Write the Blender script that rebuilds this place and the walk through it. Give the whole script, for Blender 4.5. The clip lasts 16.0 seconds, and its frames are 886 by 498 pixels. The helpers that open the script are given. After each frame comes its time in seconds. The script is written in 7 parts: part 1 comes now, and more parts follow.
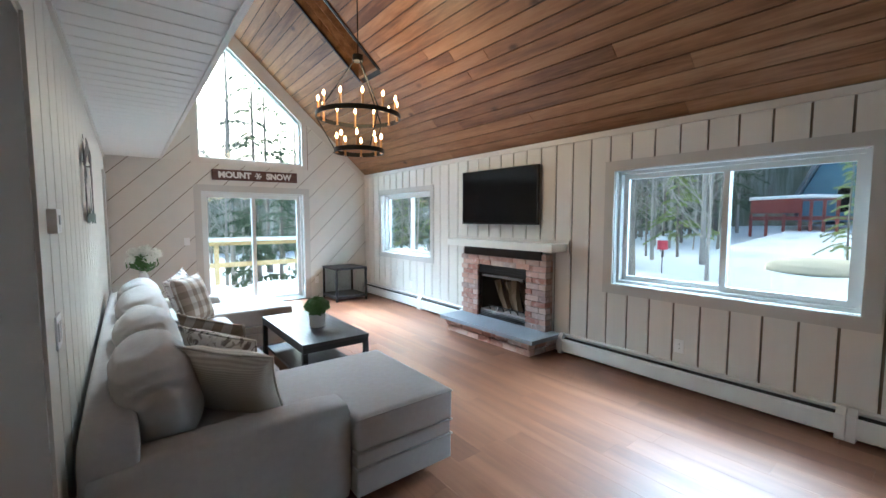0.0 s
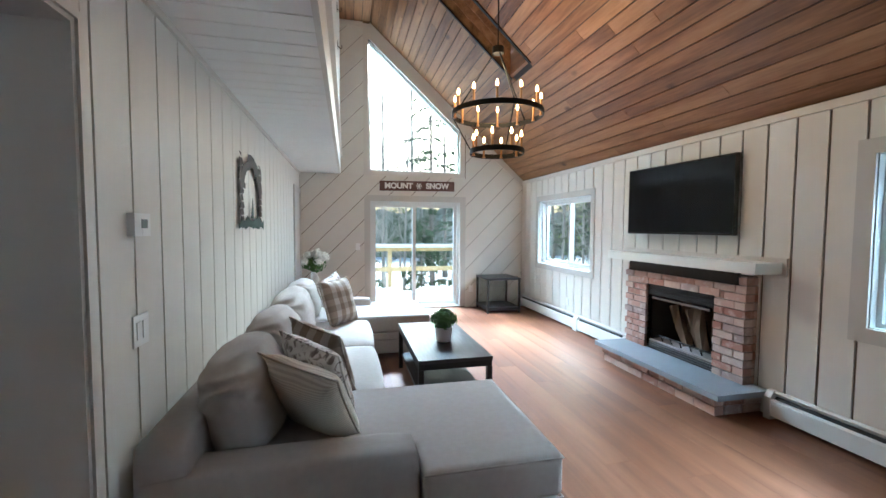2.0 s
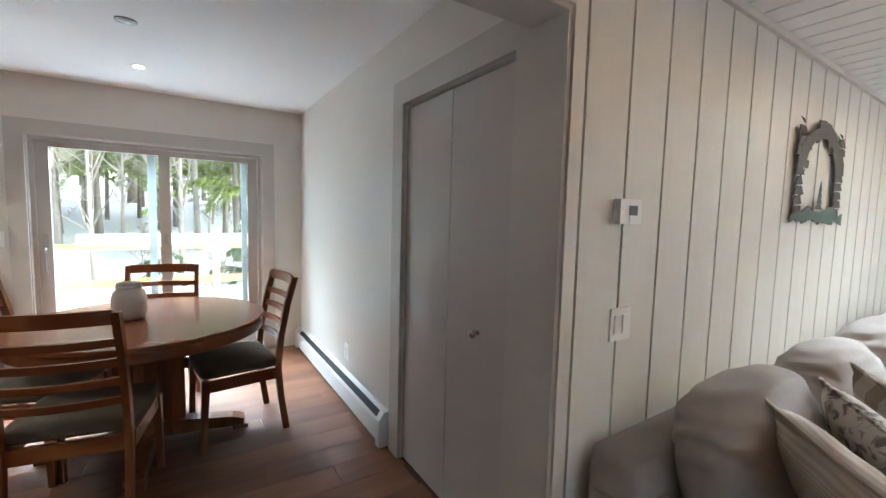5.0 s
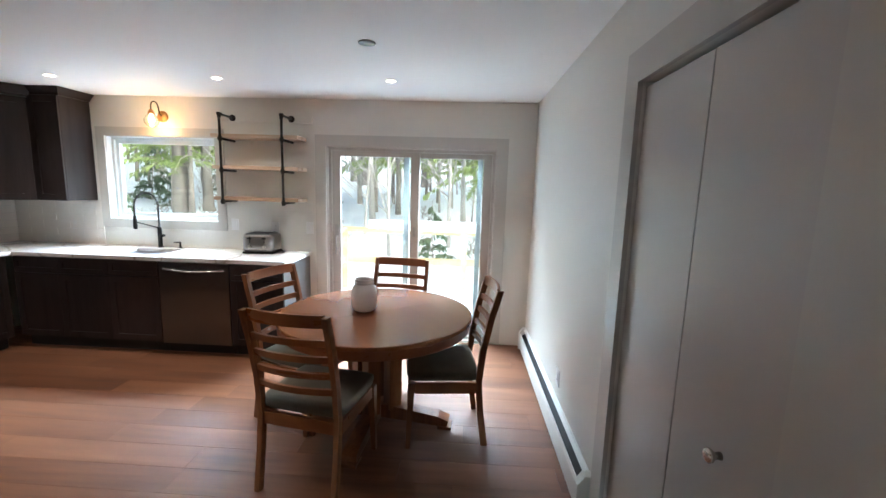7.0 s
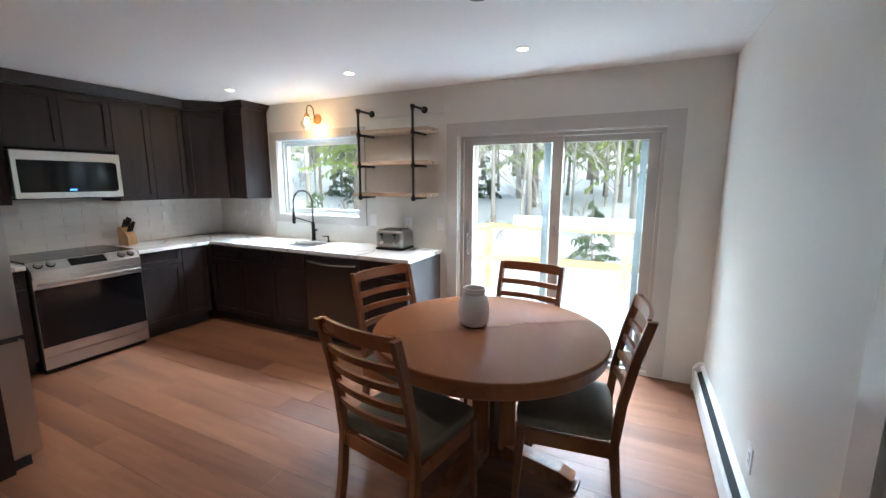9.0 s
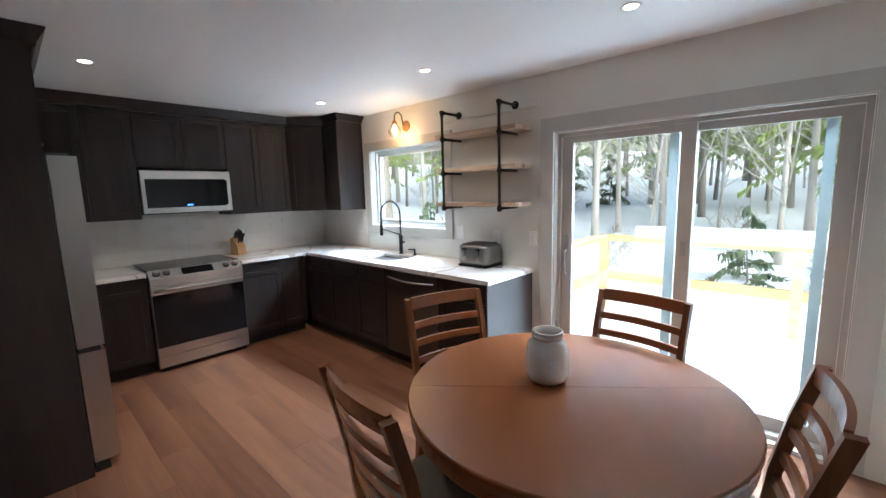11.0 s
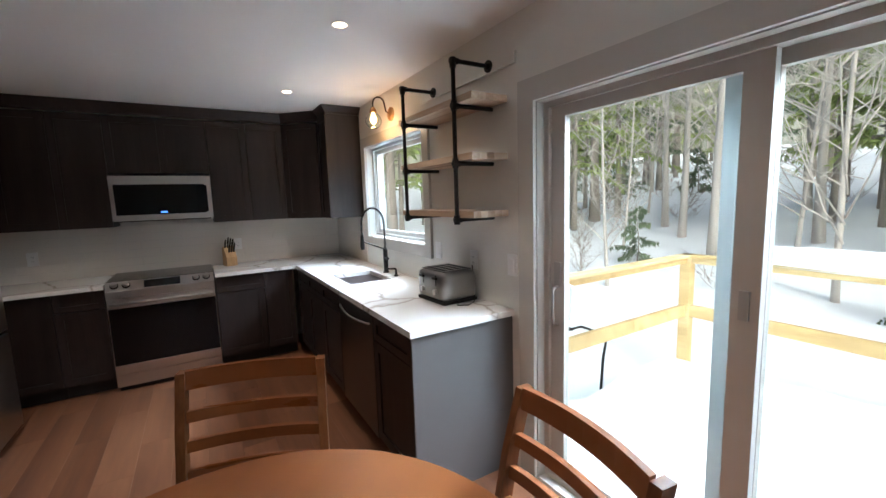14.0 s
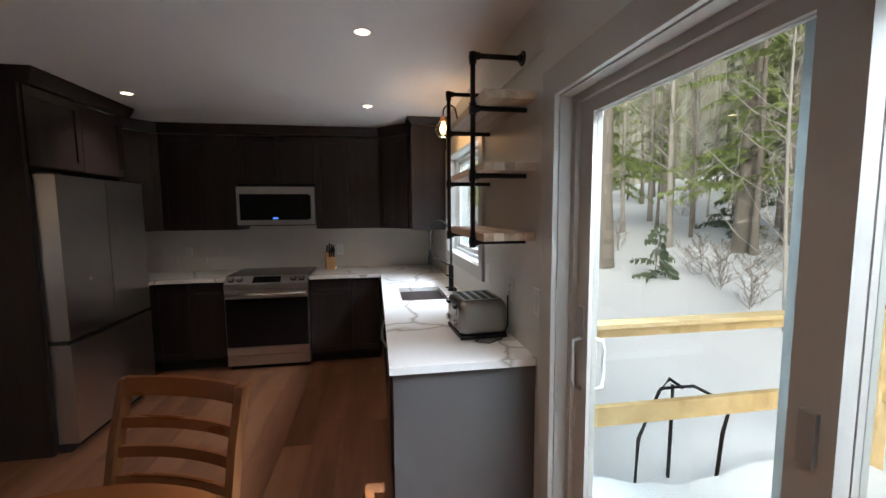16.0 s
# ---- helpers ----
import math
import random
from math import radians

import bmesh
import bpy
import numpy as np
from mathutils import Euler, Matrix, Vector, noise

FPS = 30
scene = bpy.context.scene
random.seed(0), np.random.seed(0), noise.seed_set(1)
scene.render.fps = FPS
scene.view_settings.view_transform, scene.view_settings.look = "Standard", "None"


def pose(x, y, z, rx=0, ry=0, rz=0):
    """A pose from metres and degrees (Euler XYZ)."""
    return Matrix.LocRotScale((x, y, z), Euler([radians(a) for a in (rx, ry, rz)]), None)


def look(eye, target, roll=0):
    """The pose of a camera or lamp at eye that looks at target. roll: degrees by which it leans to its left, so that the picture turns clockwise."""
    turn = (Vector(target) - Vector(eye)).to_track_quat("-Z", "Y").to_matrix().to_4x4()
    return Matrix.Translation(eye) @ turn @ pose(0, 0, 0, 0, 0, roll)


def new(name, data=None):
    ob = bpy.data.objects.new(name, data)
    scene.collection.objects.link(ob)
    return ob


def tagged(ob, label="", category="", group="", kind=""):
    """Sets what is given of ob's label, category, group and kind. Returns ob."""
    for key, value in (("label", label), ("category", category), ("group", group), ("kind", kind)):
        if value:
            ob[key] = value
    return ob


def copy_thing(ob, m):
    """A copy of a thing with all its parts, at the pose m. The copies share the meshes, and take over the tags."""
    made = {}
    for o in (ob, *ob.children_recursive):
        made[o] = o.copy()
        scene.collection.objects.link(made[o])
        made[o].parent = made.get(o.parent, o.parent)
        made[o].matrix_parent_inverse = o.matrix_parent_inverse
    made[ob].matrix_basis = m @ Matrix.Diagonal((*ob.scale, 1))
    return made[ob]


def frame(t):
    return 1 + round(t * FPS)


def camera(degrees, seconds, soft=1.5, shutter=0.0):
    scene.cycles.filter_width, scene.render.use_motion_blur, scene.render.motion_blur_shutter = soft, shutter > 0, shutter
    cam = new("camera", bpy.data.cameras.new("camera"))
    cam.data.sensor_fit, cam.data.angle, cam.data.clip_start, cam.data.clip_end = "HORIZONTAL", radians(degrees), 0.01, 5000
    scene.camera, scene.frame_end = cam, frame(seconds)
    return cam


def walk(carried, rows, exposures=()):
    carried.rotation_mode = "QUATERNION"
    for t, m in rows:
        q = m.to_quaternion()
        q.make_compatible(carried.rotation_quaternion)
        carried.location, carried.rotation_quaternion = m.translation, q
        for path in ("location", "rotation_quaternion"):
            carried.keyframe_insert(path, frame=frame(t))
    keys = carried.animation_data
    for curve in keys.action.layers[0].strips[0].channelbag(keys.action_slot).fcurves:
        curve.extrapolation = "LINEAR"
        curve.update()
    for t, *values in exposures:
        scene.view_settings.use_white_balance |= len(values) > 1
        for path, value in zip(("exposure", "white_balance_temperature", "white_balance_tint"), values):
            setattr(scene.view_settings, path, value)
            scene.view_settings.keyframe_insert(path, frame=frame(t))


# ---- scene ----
cam = camera(95.0, 16.0)
PATH = [
    (0, (-0.028, -0.084, 1.464), (1.197, 1.49, 1.318), 0.0),
    (0.5, (0.152, -0.115, 1.477), (1.261, 1.545, 1.344), 0.2),
    (1, (0.294, -0.103, 1.46), (1.248, 1.651, 1.341), 0.2),
    (1.5, (0.402, 0.002, 1.443), (1.138, 1.859, 1.332), 0.3),
    (2, (0.528, 0.168, 1.452), (0.985, 2.112, 1.348), 0.3),
    (2.5, (0.604, 0.287, 1.448), (0.719, 2.28, 1.336), 0.3),
    (3, (0.7, 0.378, 1.444), (0.42, 2.354, 1.319), 0.5),
    (3.5, (0.795, 0.438, 1.445), (0.099, 2.308, 1.305), 0.6),
    (4, (0.813, 0.472, 1.44), (-0.277, 2.141, 1.283), 0.9),
    (4.5, (0.753, 0.529, 1.429), (-0.673, 1.921, 1.263), 1.1),
    (5, (0.615, 0.614, 1.426), (-1.065, 1.686, 1.264), 1.5),
    (5.2, (0.567, 0.642, 1.429), (-1.185, 1.592, 1.266), 1.4),
    (7.3, (0.156, 1.037, 1.603), (-1.804, 0.784, 1.294), 1.5),
    (7.5, (0.07, 1.065, 1.591), (-1.874, 0.714, 1.276), 1.3),
    (8, (-0.079, 1.072, 1.565), (-1.978, 0.529, 1.252), 1.0),
    (8.5, (-0.183, 1.099, 1.567), (-2.025, 0.39, 1.243), 0.6),
    (9, (-0.304, 1.133, 1.571), (-2.079, 0.273, 1.243), 0.1),
    (9.5, (-0.405, 1.157, 1.585), (-2.117, 0.177, 1.256), -0.2),
    (9.7, (-0.435, 1.16, 1.584), (-2.12, 0.134, 1.26), -0.5),
    (12, (-1.375, 1.08, 1.541), (-2.599, -0.479, 1.273), -1.6),
    (12.5, (-1.589, 1.068, 1.527), (-2.715, -0.563, 1.26), -1.8),
    (13, (-1.838, 1.036, 1.519), (-2.895, -0.642, 1.259), -2.0),
    (13.5, (-2.109, 1.029, 1.521), (-3.131, -0.671, 1.268), -1.9),
    (14, (-2.384, 1.078, 1.535), (-3.404, -0.624, 1.286), -1.9),
    (14.5, (-2.621, 1.109, 1.548), (-3.656, -0.588, 1.321), -1.4),
    (15, (-2.836, 1.049, 1.529), (-3.748, -0.719, 1.326), -1.1),
    (15.5, (-2.999, 1.018, 1.545), (-3.662, -0.859, 1.356), -0.5),
    (16, (-3.143, 1.045, 1.559), (-3.468, -0.92, 1.371), -0.4),
]

EXPOSURES = [(0, 1.85, 5000, -1), (3.0, 1.82, 5000, 0), (5.0, 2.05, 5550, 4), (9.0, 1.9, 5350, 4), (12.0, 1.57, 5400, 6), (14.0, 1.16, 5700, 8), (16.0, 0.5, 6000, 10)]
walk(cam, [(t, look(eye, target, roll)) for t, eye, target, roll in PATH], EXPOSURES)

# world and sun
world = bpy.data.worlds.new("sky")
scene.world = world
world.use_nodes = True
wn = world.node_tree
sky = wn.nodes.new("ShaderNodeTexSky")
sky.sky_type, sky.sun_disc = "NISHITA", False
sky.sun_elevation, sky.sun_rotation = radians(33), radians(20)
sky.air_density, sky.dust_density, sky.ozone_density = 1.0, 8.0, 0.6
wn.links.new(sky.outputs[0], wn.nodes["Background"].inputs[0])
wn.nodes["Background"].inputs[1].default_value = 0.10


def sun_lamp():
    d = bpy.data.lights.new("sun", "SUN")
    d.energy, d.angle, d.color = 1.1, radians(12), (1.0, 0.95, 0.88)
    ob = new("sun", d)
    ob.matrix_world = look((10 * math.sin(radians(20)), 10 * math.cos(radians(20)), 6.5), (0, 0, 0))


sun_lamp()

# ---- materials ----
def mat(name, base=(0.5, 0.5, 0.5), rough=0.5, metal=0.0, bump=0.0, scale=20.0, vary=0.0, emit=None, strength=0.0, stretch=None, coat=0.0, spec=0.5):
    m = bpy.data.materials.new(name)
    m.use_nodes = True
    nt = m.node_tree
    b = nt.nodes["Principled BSDF"]
    b.inputs["Base Color"].default_value = (*base, 1)
    b.inputs["Roughness"].default_value = rough
    b.inputs["Metallic"].default_value = metal
    b.inputs["Coat Weight"].default_value = coat
    b.inputs["Specular IOR Level"].default_value = spec
    if emit:
        b.inputs["Emission Color"].default_value = (*emit, 1)
        b.inputs["Emission Strength"].default_value = strength
    if bump or vary:
        tc = nt.nodes.new("ShaderNodeTexCoord")
        mp = nt.nodes.new("ShaderNodeMapping")
        nt.links.new(tc.outputs["Object"], mp.inputs[0])
        if stretch:
            mp.inputs["Scale"].default_value = stretch
        n = nt.nodes.new("ShaderNodeTexNoise")
        n.inputs["Scale"].default_value, n.inputs["Detail"].default_value = scale, 6
        nt.links.new(mp.outputs[0], n.inputs["Vector"])
        if bump:
            bp = nt.nodes.new("ShaderNodeBump")
            bp.inputs["Strength"].default_value, bp.inputs["Distance"].default_value = bump, 0.004
            nt.links.new(n.outputs["Fac"], bp.inputs["Height"])
            nt.links.new(bp.outputs[0], b.inputs["Normal"])
        if vary:
            n2 = nt.nodes.new("ShaderNodeTexNoise")
            n2.inputs["Scale"].default_value, n2.inputs["Detail"].default_value = max(scale * 0.12, 0.7), 5
            nt.links.new(mp.outputs[0], n2.inputs["Vector"])
            mix = nt.nodes.new("ShaderNodeMix")
            mix.data_type = "RGBA"
            mix.inputs["A"].default_value = (*[c * (1 - vary) for c in base], 1)
            mix.inputs["B"].default_value = (*[min(1, c * (1 + vary)) for c in base], 1)
            nt.links.new(n2.outputs["Fac"], mix.inputs["Factor"])
            nt.links.new(mix.outputs["Result"], b.inputs["Base Color"])
    return m


def ramp(nt, stops):
    r = nt.nodes.new("ShaderNodeValToRGB")
    e = r.color_ramp.elements
    while len(e) < len(stops):
        e.new(0.5)
    for k, (p, c) in enumerate(stops):
        e[k].position, e[k].color = p, (*c, 1)
    return r


def wood(name, dark, mid, light, axis="Y", grain=9.0, rough=0.4, per_object=0.35, knots=0.0, island=False, bump=0.15, coat=0.0):
    """Boards with grain along an axis, each board in its own tone."""
    m = bpy.data.materials.new(name)
    m.use_nodes = True
    nt = m.node_tree
    b = nt.nodes["Principled BSDF"]
    b.inputs["Coat Weight"].default_value = coat
    b.inputs["Coat Roughness"].default_value = 0.15
    b.inputs["Specular IOR Level"].default_value = 0.32
    tc = nt.nodes.new("ShaderNodeTexCoord")
    mp = nt.nodes.new("ShaderNodeMapping")
    sc = {"X": (0.09, 1, 1), "Y": (1, 0.09, 1), "Z": (1, 1, 0.09)}[axis]
    mp.inputs["Scale"].default_value = sc
    nt.links.new(tc.outputs["Object"], mp.inputs[0])
    if island:
        rnd = nt.nodes.new("ShaderNodeNewGeometry").outputs["Random Per Island"]
    else:
        rnd = nt.nodes.new("ShaderNodeObjectInfo").outputs["Random"]
    sh = nt.nodes.new("ShaderNodeVectorMath")
    sh.operation = "SCALE"
    comb = nt.nodes.new("ShaderNodeCombineXYZ")
    for k in range(3):
        nt.links.new(rnd, comb.inputs[k])
    nt.links.new(comb.outputs[0], sh.inputs[0])
    sh.inputs["Scale"].default_value = 37.0
    add = nt.nodes.new("ShaderNodeVectorMath")
    nt.links.new(mp.outputs[0], add.inputs[0])
    nt.links.new(sh.outputs[0], add.inputs[1])
    n = nt.nodes.new("ShaderNodeTexNoise")
    n.inputs["Scale"].default_value, n.inputs["Detail"].default_value, n.inputs["Distortion"].default_value = grain, 7, 0.8
    nt.links.new(add.outputs[0], n.inputs["Vector"])
    fine = nt.nodes.new("ShaderNodeTexNoise")
    fine.inputs["Scale"].default_value, fine.inputs["Detail"].default_value = grain * 9, 4
    nt.links.new(add.outputs[0], fine.inputs["Vector"])
    blend = nt.nodes.new("ShaderNodeMix")
    blend.inputs["Factor"].default_value = 0.3
    nt.links.new(n.outputs["Fac"], blend.inputs["A"])
    nt.links.new(fine.outputs["Fac"], blend.inputs["B"])
    shift = nt.nodes.new("ShaderNodeMath")
    shift.operation = "MULTIPLY_ADD"
    nt.links.new(rnd, shift.inputs[0])
    shift.inputs[1].default_value, shift.inputs[2].default_value = per_object, -per_object / 2
    tot = nt.nodes.new("ShaderNodeMath")
    nt.links.new(blend.outputs["Result"], tot.inputs[0])
    nt.links.new(shift.outputs[0], tot.inputs[1])
    r = ramp(nt, [(0.3, dark), (0.5, mid), (0.7, light)])
    nt.links.new(tot.outputs[0], r.inputs[0])
    last = r.outputs[0]
    if knots:
        mk = nt.nodes.new("ShaderNodeMapping")
        mk.inputs["Scale"].default_value = {"X": (0.55, 1, 1), "Y": (1, 0.55, 1), "Z": (1, 1, 0.55)}[axis]
        nt.links.new(tc.outputs["Object"], mk.inputs[0])
        v = nt.nodes.new("ShaderNodeTexVoronoi")
        v.inputs["Scale"].default_value = 2.6
        nt.links.new(mk.outputs[0], v.inputs["Vector"])
        kr = ramp(nt, [(0.0, (1, 1, 1)), (0.05, (0.75, 0.75, 0.75)), (0.11, (0, 0, 0))])
        nt.links.new(v.outputs["Distance"], kr.inputs[0])
        km = nt.nodes.new("ShaderNodeMath")
        km.operation = "MULTIPLY"
        km.inputs[1].default_value = knots
        nt.links.new(kr.outputs[0], km.inputs[0])
        kx = nt.nodes.new("ShaderNodeMix")
        kx.data_type = "RGBA"
        kx.inputs["B"].default_value = (*[c * 0.35 for c in dark], 1)
        nt.links.new(km.outputs[0], kx.inputs["Factor"])
        nt.links.new(last, kx.inputs["A"])
        last = kx.outputs["Result"]
    nt.links.new(last, b.inputs["Base Color"])
    rr = nt.nodes.new("ShaderNodeMapRange")
    rr.inputs["To Min"].default_value, rr.inputs["To Max"].default_value = rough - 0.06, rough + 0.12
    nt.links.new(fine.outputs["Fac"], rr.inputs["Value"])
    nt.links.new(rr.outputs[0], b.inputs["Roughness"])
    bp = nt.nodes.new("ShaderNodeBump")
    bp.inputs["Strength"].default_value, bp.inputs["Distance"].default_value = bump, 0.002
    nt.links.new(fine.outputs["Fac"], bp.inputs["Height"])
    nt.links.new(bp.outputs[0], b.inputs["Normal"])
    return m


def glass_mat():
    m = bpy.data.materials.new("pane_glass")
    m.use_nodes = True
    b = m.node_tree.nodes["Principled BSDF"]
    b.inputs["Base Color"].default_value = (0.88, 0.95, 0.93, 1)
    b.inputs["Roughness"].default_value = 0.0
    b.inputs["Transmission Weight"].default_value = 1.0
    b.inputs["IOR"].default_value = 1.45
    return m


def marble_mat():
    m = mat("white_quartz", (0.78, 0.77, 0.75), 0.12)
    nt = m.node_tree
    b = nt.nodes["Principled BSDF"]
    tc = nt.nodes.new("ShaderNodeTexCoord")
    n = nt.nodes.new("ShaderNodeTexNoise")
    n.inputs["Scale"].default_value, n.inputs["Detail"].default_value = 2.2, 5
    nt.links.new(tc.outputs["Object"], n.inputs["Vector"])
    mx = nt.nodes.new("ShaderNodeMix")
    mx.data_type = "VECTOR"
    mx.inputs["Factor"].default_value = 0.25
    nt.links.new(tc.outputs["Object"], mx.inputs["A"])
    nt.links.new(n.outputs["Color"], mx.inputs["B"])
    v = nt.nodes.new("ShaderNodeTexVoronoi")
    v.feature = "DISTANCE_TO_EDGE"
    v.inputs["Scale"].default_value = 2.6
    nt.links.new(mx.outputs["Result"], v.inputs["Vector"])
    r = ramp(nt, [(0.0, (0.42, 0.38, 0.34)), (0.012, (0.6, 0.57, 0.53)), (0.035, (0.8, 0.79, 0.77))])
    nt.links.new(v.outputs["Distance"], r.inputs[0])
    nt.links.new(r.outputs[0], b.inputs["Base Color"])
    return m


def brick_mat():
    m = mat("brick_red", (0.4, 0.2, 0.15), 0.85, bump=0.6, scale=40)
    nt = m.node_tree
    b = nt.nodes["Principled BSDF"]
    oi = nt.nodes.new("ShaderNodeObjectInfo")
    r = ramp(nt, [(0.0, (0.33, 0.16, 0.12)), (0.35, (0.46, 0.28, 0.22)), (0.7, (0.55, 0.43, 0.37)), (1.0, (0.33, 0.25, 0.23))])
    nt.links.new(oi.outputs["Random"], r.inputs[0])
    n = nt.nodes.new("ShaderNodeTexNoise")
    n.inputs["Scale"].default_value, n.inputs["Detail"].default_value = 18, 6
    tc = nt.nodes.new("ShaderNodeTexCoord")
    nt.links.new(tc.outputs["Object"], n.inputs["Vector"])
    x = nt.nodes.new("ShaderNodeMix")
    x.data_type = "RGBA"
    x.inputs["B"].default_value = (0.62, 0.52, 0.46, 1)
    f = ramp(nt, [(0.5, (0, 0, 0)), (0.75, (0.7, 0.7, 0.7))])
    nt.links.new(n.outputs["Fac"], f.inputs[0])
    nt.links.new(f.outputs[0], x.inputs["Factor"])
    nt.links.new(r.outputs[0], x.inputs["A"])
    nt.links.new(x.outputs["Result"], b.inputs["Base Color"])
    return m


def stripe_mat(name, a, c, axis, scale, soft=0.5, second=None):
    m = mat(name, a, 0.9, bump=0.3, scale=300)
    nt = m.node_tree
    b = nt.nodes["Principled BSDF"]
    tc = nt.nodes.new("ShaderNodeTexCoord")
    def wave(ax):
        w = nt.nodes.new("ShaderNodeTexWave")
        w.bands_direction = ax
        w.inputs["Scale"].default_value = scale
        nt.links.new(tc.outputs["Object"], w.inputs["Vector"])
        r = ramp(nt, [(soft - 0.04, (0, 0, 0)), (soft + 0.04, (1, 1, 1))])
        nt.links.new(w.outputs["Fac"], r.inputs[0])
        return r.outputs[0]
    x = nt.nodes.new("ShaderNodeMix")
    x.data_type = "RGBA"
    x.inputs["A"].default_value, x.inputs["B"].default_value = (*a, 1), (*c, 1)
    nt.links.new(wave(axis), x.inputs["Factor"])
    out = x.outputs["Result"]
    if second:
        y = nt.nodes.new("ShaderNodeMix")
        y.data_type = "RGBA"
        y.blend_type = "MULTIPLY"
        y.inputs["B"].default_value = (0.72, 0.7, 0.68, 1)
        nt.links.new(wave(second), y.inputs["Factor"])
        nt.links.new(out, y.inputs["A"])
        out = y.outputs["Result"]
    nt.links.new(out, b.inputs["Base Color"])
    return m


def leafprint_mat():
    m = mat("leaf_print_cloth", (0.6, 0.56, 0.52), 0.9, bump=0.3, scale=300)
    nt = m.node_tree
    b = nt.nodes["Principled BSDF"]
    tc = nt.nodes.new("ShaderNodeTexCoord")
    v = nt.nodes.new("ShaderNodeTexNoise")
    v.inputs["Scale"].default_value, v.inputs["Detail"].default_value, v.inputs["Distortion"].default_value = 14, 2, 1.8
    nt.links.new(tc.outputs["Object"], v.inputs["Vector"])
    r = ramp(nt, [(0.38, (0.2, 0.17, 0.16)), (0.45, (0.38, 0.34, 0.31)), (0.5, (0.62, 0.58, 0.54)), (1, (0.66, 0.62, 0.58))])
    nt.links.new(v.outputs["Fac"], r.inputs[0])
    nt.links.new(r.outputs[0], b.inputs["Base Color"])
    return m


def far_woods_mat():
    """Hillside of far trunks and boughs: tall thin streaks over patches of brown, grey and green."""
    m = mat("far_woods", (0.2, 0.2, 0.17), 0.95)
    nt = m.node_tree
    tc = nt.nodes.new("ShaderNodeTexCoord")
    outs = []
    for scale, stretch, stops in ((1.3, 0.05, [(0.40, (0.13, 0.12, 0.10)), (0.50, (0.28, 0.26, 0.23)), (0.58, (0.52, 0.50, 0.47))]),
                                  (0.35, 0.8, [(0.42, (0.14, 0.18, 0.09)), (0.55, (0.26, 0.28, 0.17)), (0.7, (0.36, 0.33, 0.29))])):
        mp = nt.nodes.new("ShaderNodeMapping")
        mp.inputs["Scale"].default_value = (1, 1, stretch)
        n = nt.nodes.new("ShaderNodeTexNoise")
        n.inputs["Scale"].default_value, n.inputs["Detail"].default_value, n.inputs["Roughness"].default_value = scale, 9, 0.7
        r = ramp(nt, stops)
        nt.links.new(tc.outputs["Object"], mp.inputs[0])
        nt.links.new(mp.outputs[0], n.inputs["Vector"])
        nt.links.new(n.outputs["Fac"], r.inputs[0])
        outs.append(r.outputs[0])
    x = nt.nodes.new("ShaderNodeMix")
    x.data_type = "RGBA"
    x.inputs["Factor"].default_value = 0.5
    nt.links.new(outs[0], x.inputs["A"])
    nt.links.new(outs[1], x.inputs["B"])
    nt.links.new(x.outputs["Result"], nt.nodes["Principled BSDF"].inputs["Base Color"])
    return m


PANEL = mat("painted_panel_boards", (0.66, 0.638, 0.58), 0.5, bump=0.12, scale=60, vary=0.05, stretch=(1, 1, 0.08))
PANEL_D = mat("painted_diagonal_boards", (0.63, 0.607, 0.55), 0.5, bump=0.1, scale=60, vary=0.05)
GROOVE = mat("board_backing_paint", (0.18, 0.145, 0.105), 0.8)
WALL = mat("cream_wall_paint", (0.68, 0.667, 0.612), 0.5, bump=0.05, scale=120, vary=0.02)
CEIL = mat("flat_white_ceiling_paint", (0.8, 0.8, 0.79), 0.75, bump=0.04, scale=150)
SOFFIT = mat("soffit_paint", (0.74, 0.735, 0.71), 0.5, bump=0.05, scale=60)
TRIM = mat("grey_trim_paint", (0.50, 0.485, 0.445), 0.35, bump=0.05, scale=60, vary=0.03)
TRIM_L = mat("light_trim_paint", (0.60, 0.57, 0.52), 0.4, bump=0.04, scale=60)
MANTEL = mat("mantel_white_paint", (0.74, 0.74, 0.69), 0.4, bump=0.06, scale=50, vary=0.03)
DOOR_G = mat("grey_door_paint", (0.47, 0.45, 0.425), 0.28, bump=0.03, scale=40)
VINYL = mat("white_vinyl", (0.62, 0.64, 0.63), 0.35)
VINYL_T = mat("taupe_vinyl", (0.42, 0.39, 0.35), 0.4)
HEAT = mat("white_heater_enamel", (0.72, 0.72, 0.69), 0.35)
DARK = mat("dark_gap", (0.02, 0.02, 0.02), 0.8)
GLASS = glass_mat()
BLACKM = mat("black_metal", (0.015, 0.014, 0.013), 0.45, 0.6, bump=0.05, scale=200)
PLASTIC = mat("white_plastic", (0.78, 0.78, 0.76), 0.35)
BRICK = brick_mat()
MORTAR = mat("mortar", (0.33, 0.29, 0.26), 0.95, bump=0.8, scale=80, vary=0.2)
SLATE = mat("blue_grey_slate", (0.25, 0.28, 0.31), 0.45, bump=0.15, scale=25, vary=0.15)
SOOT = mat("sooty_firebrick", (0.03, 0.025, 0.02), 0.9, bump=0.5, scale=40, vary=0.4)
SCREEN = mat("black_screen", (0.003, 0.003, 0.004), 0.12, spec=0.2)
FABRIC = mat("taupe_sofa_cloth", (0.41, 0.378, 0.352), 0.95, bump=0.35, scale=260, vary=0.08, spec=0.15)
STEEL = mat("brushed_steel", (0.58, 0.56, 0.54), 0.3, 1.0, bump=0.04, scale=90, stretch=(1, 1, 12))
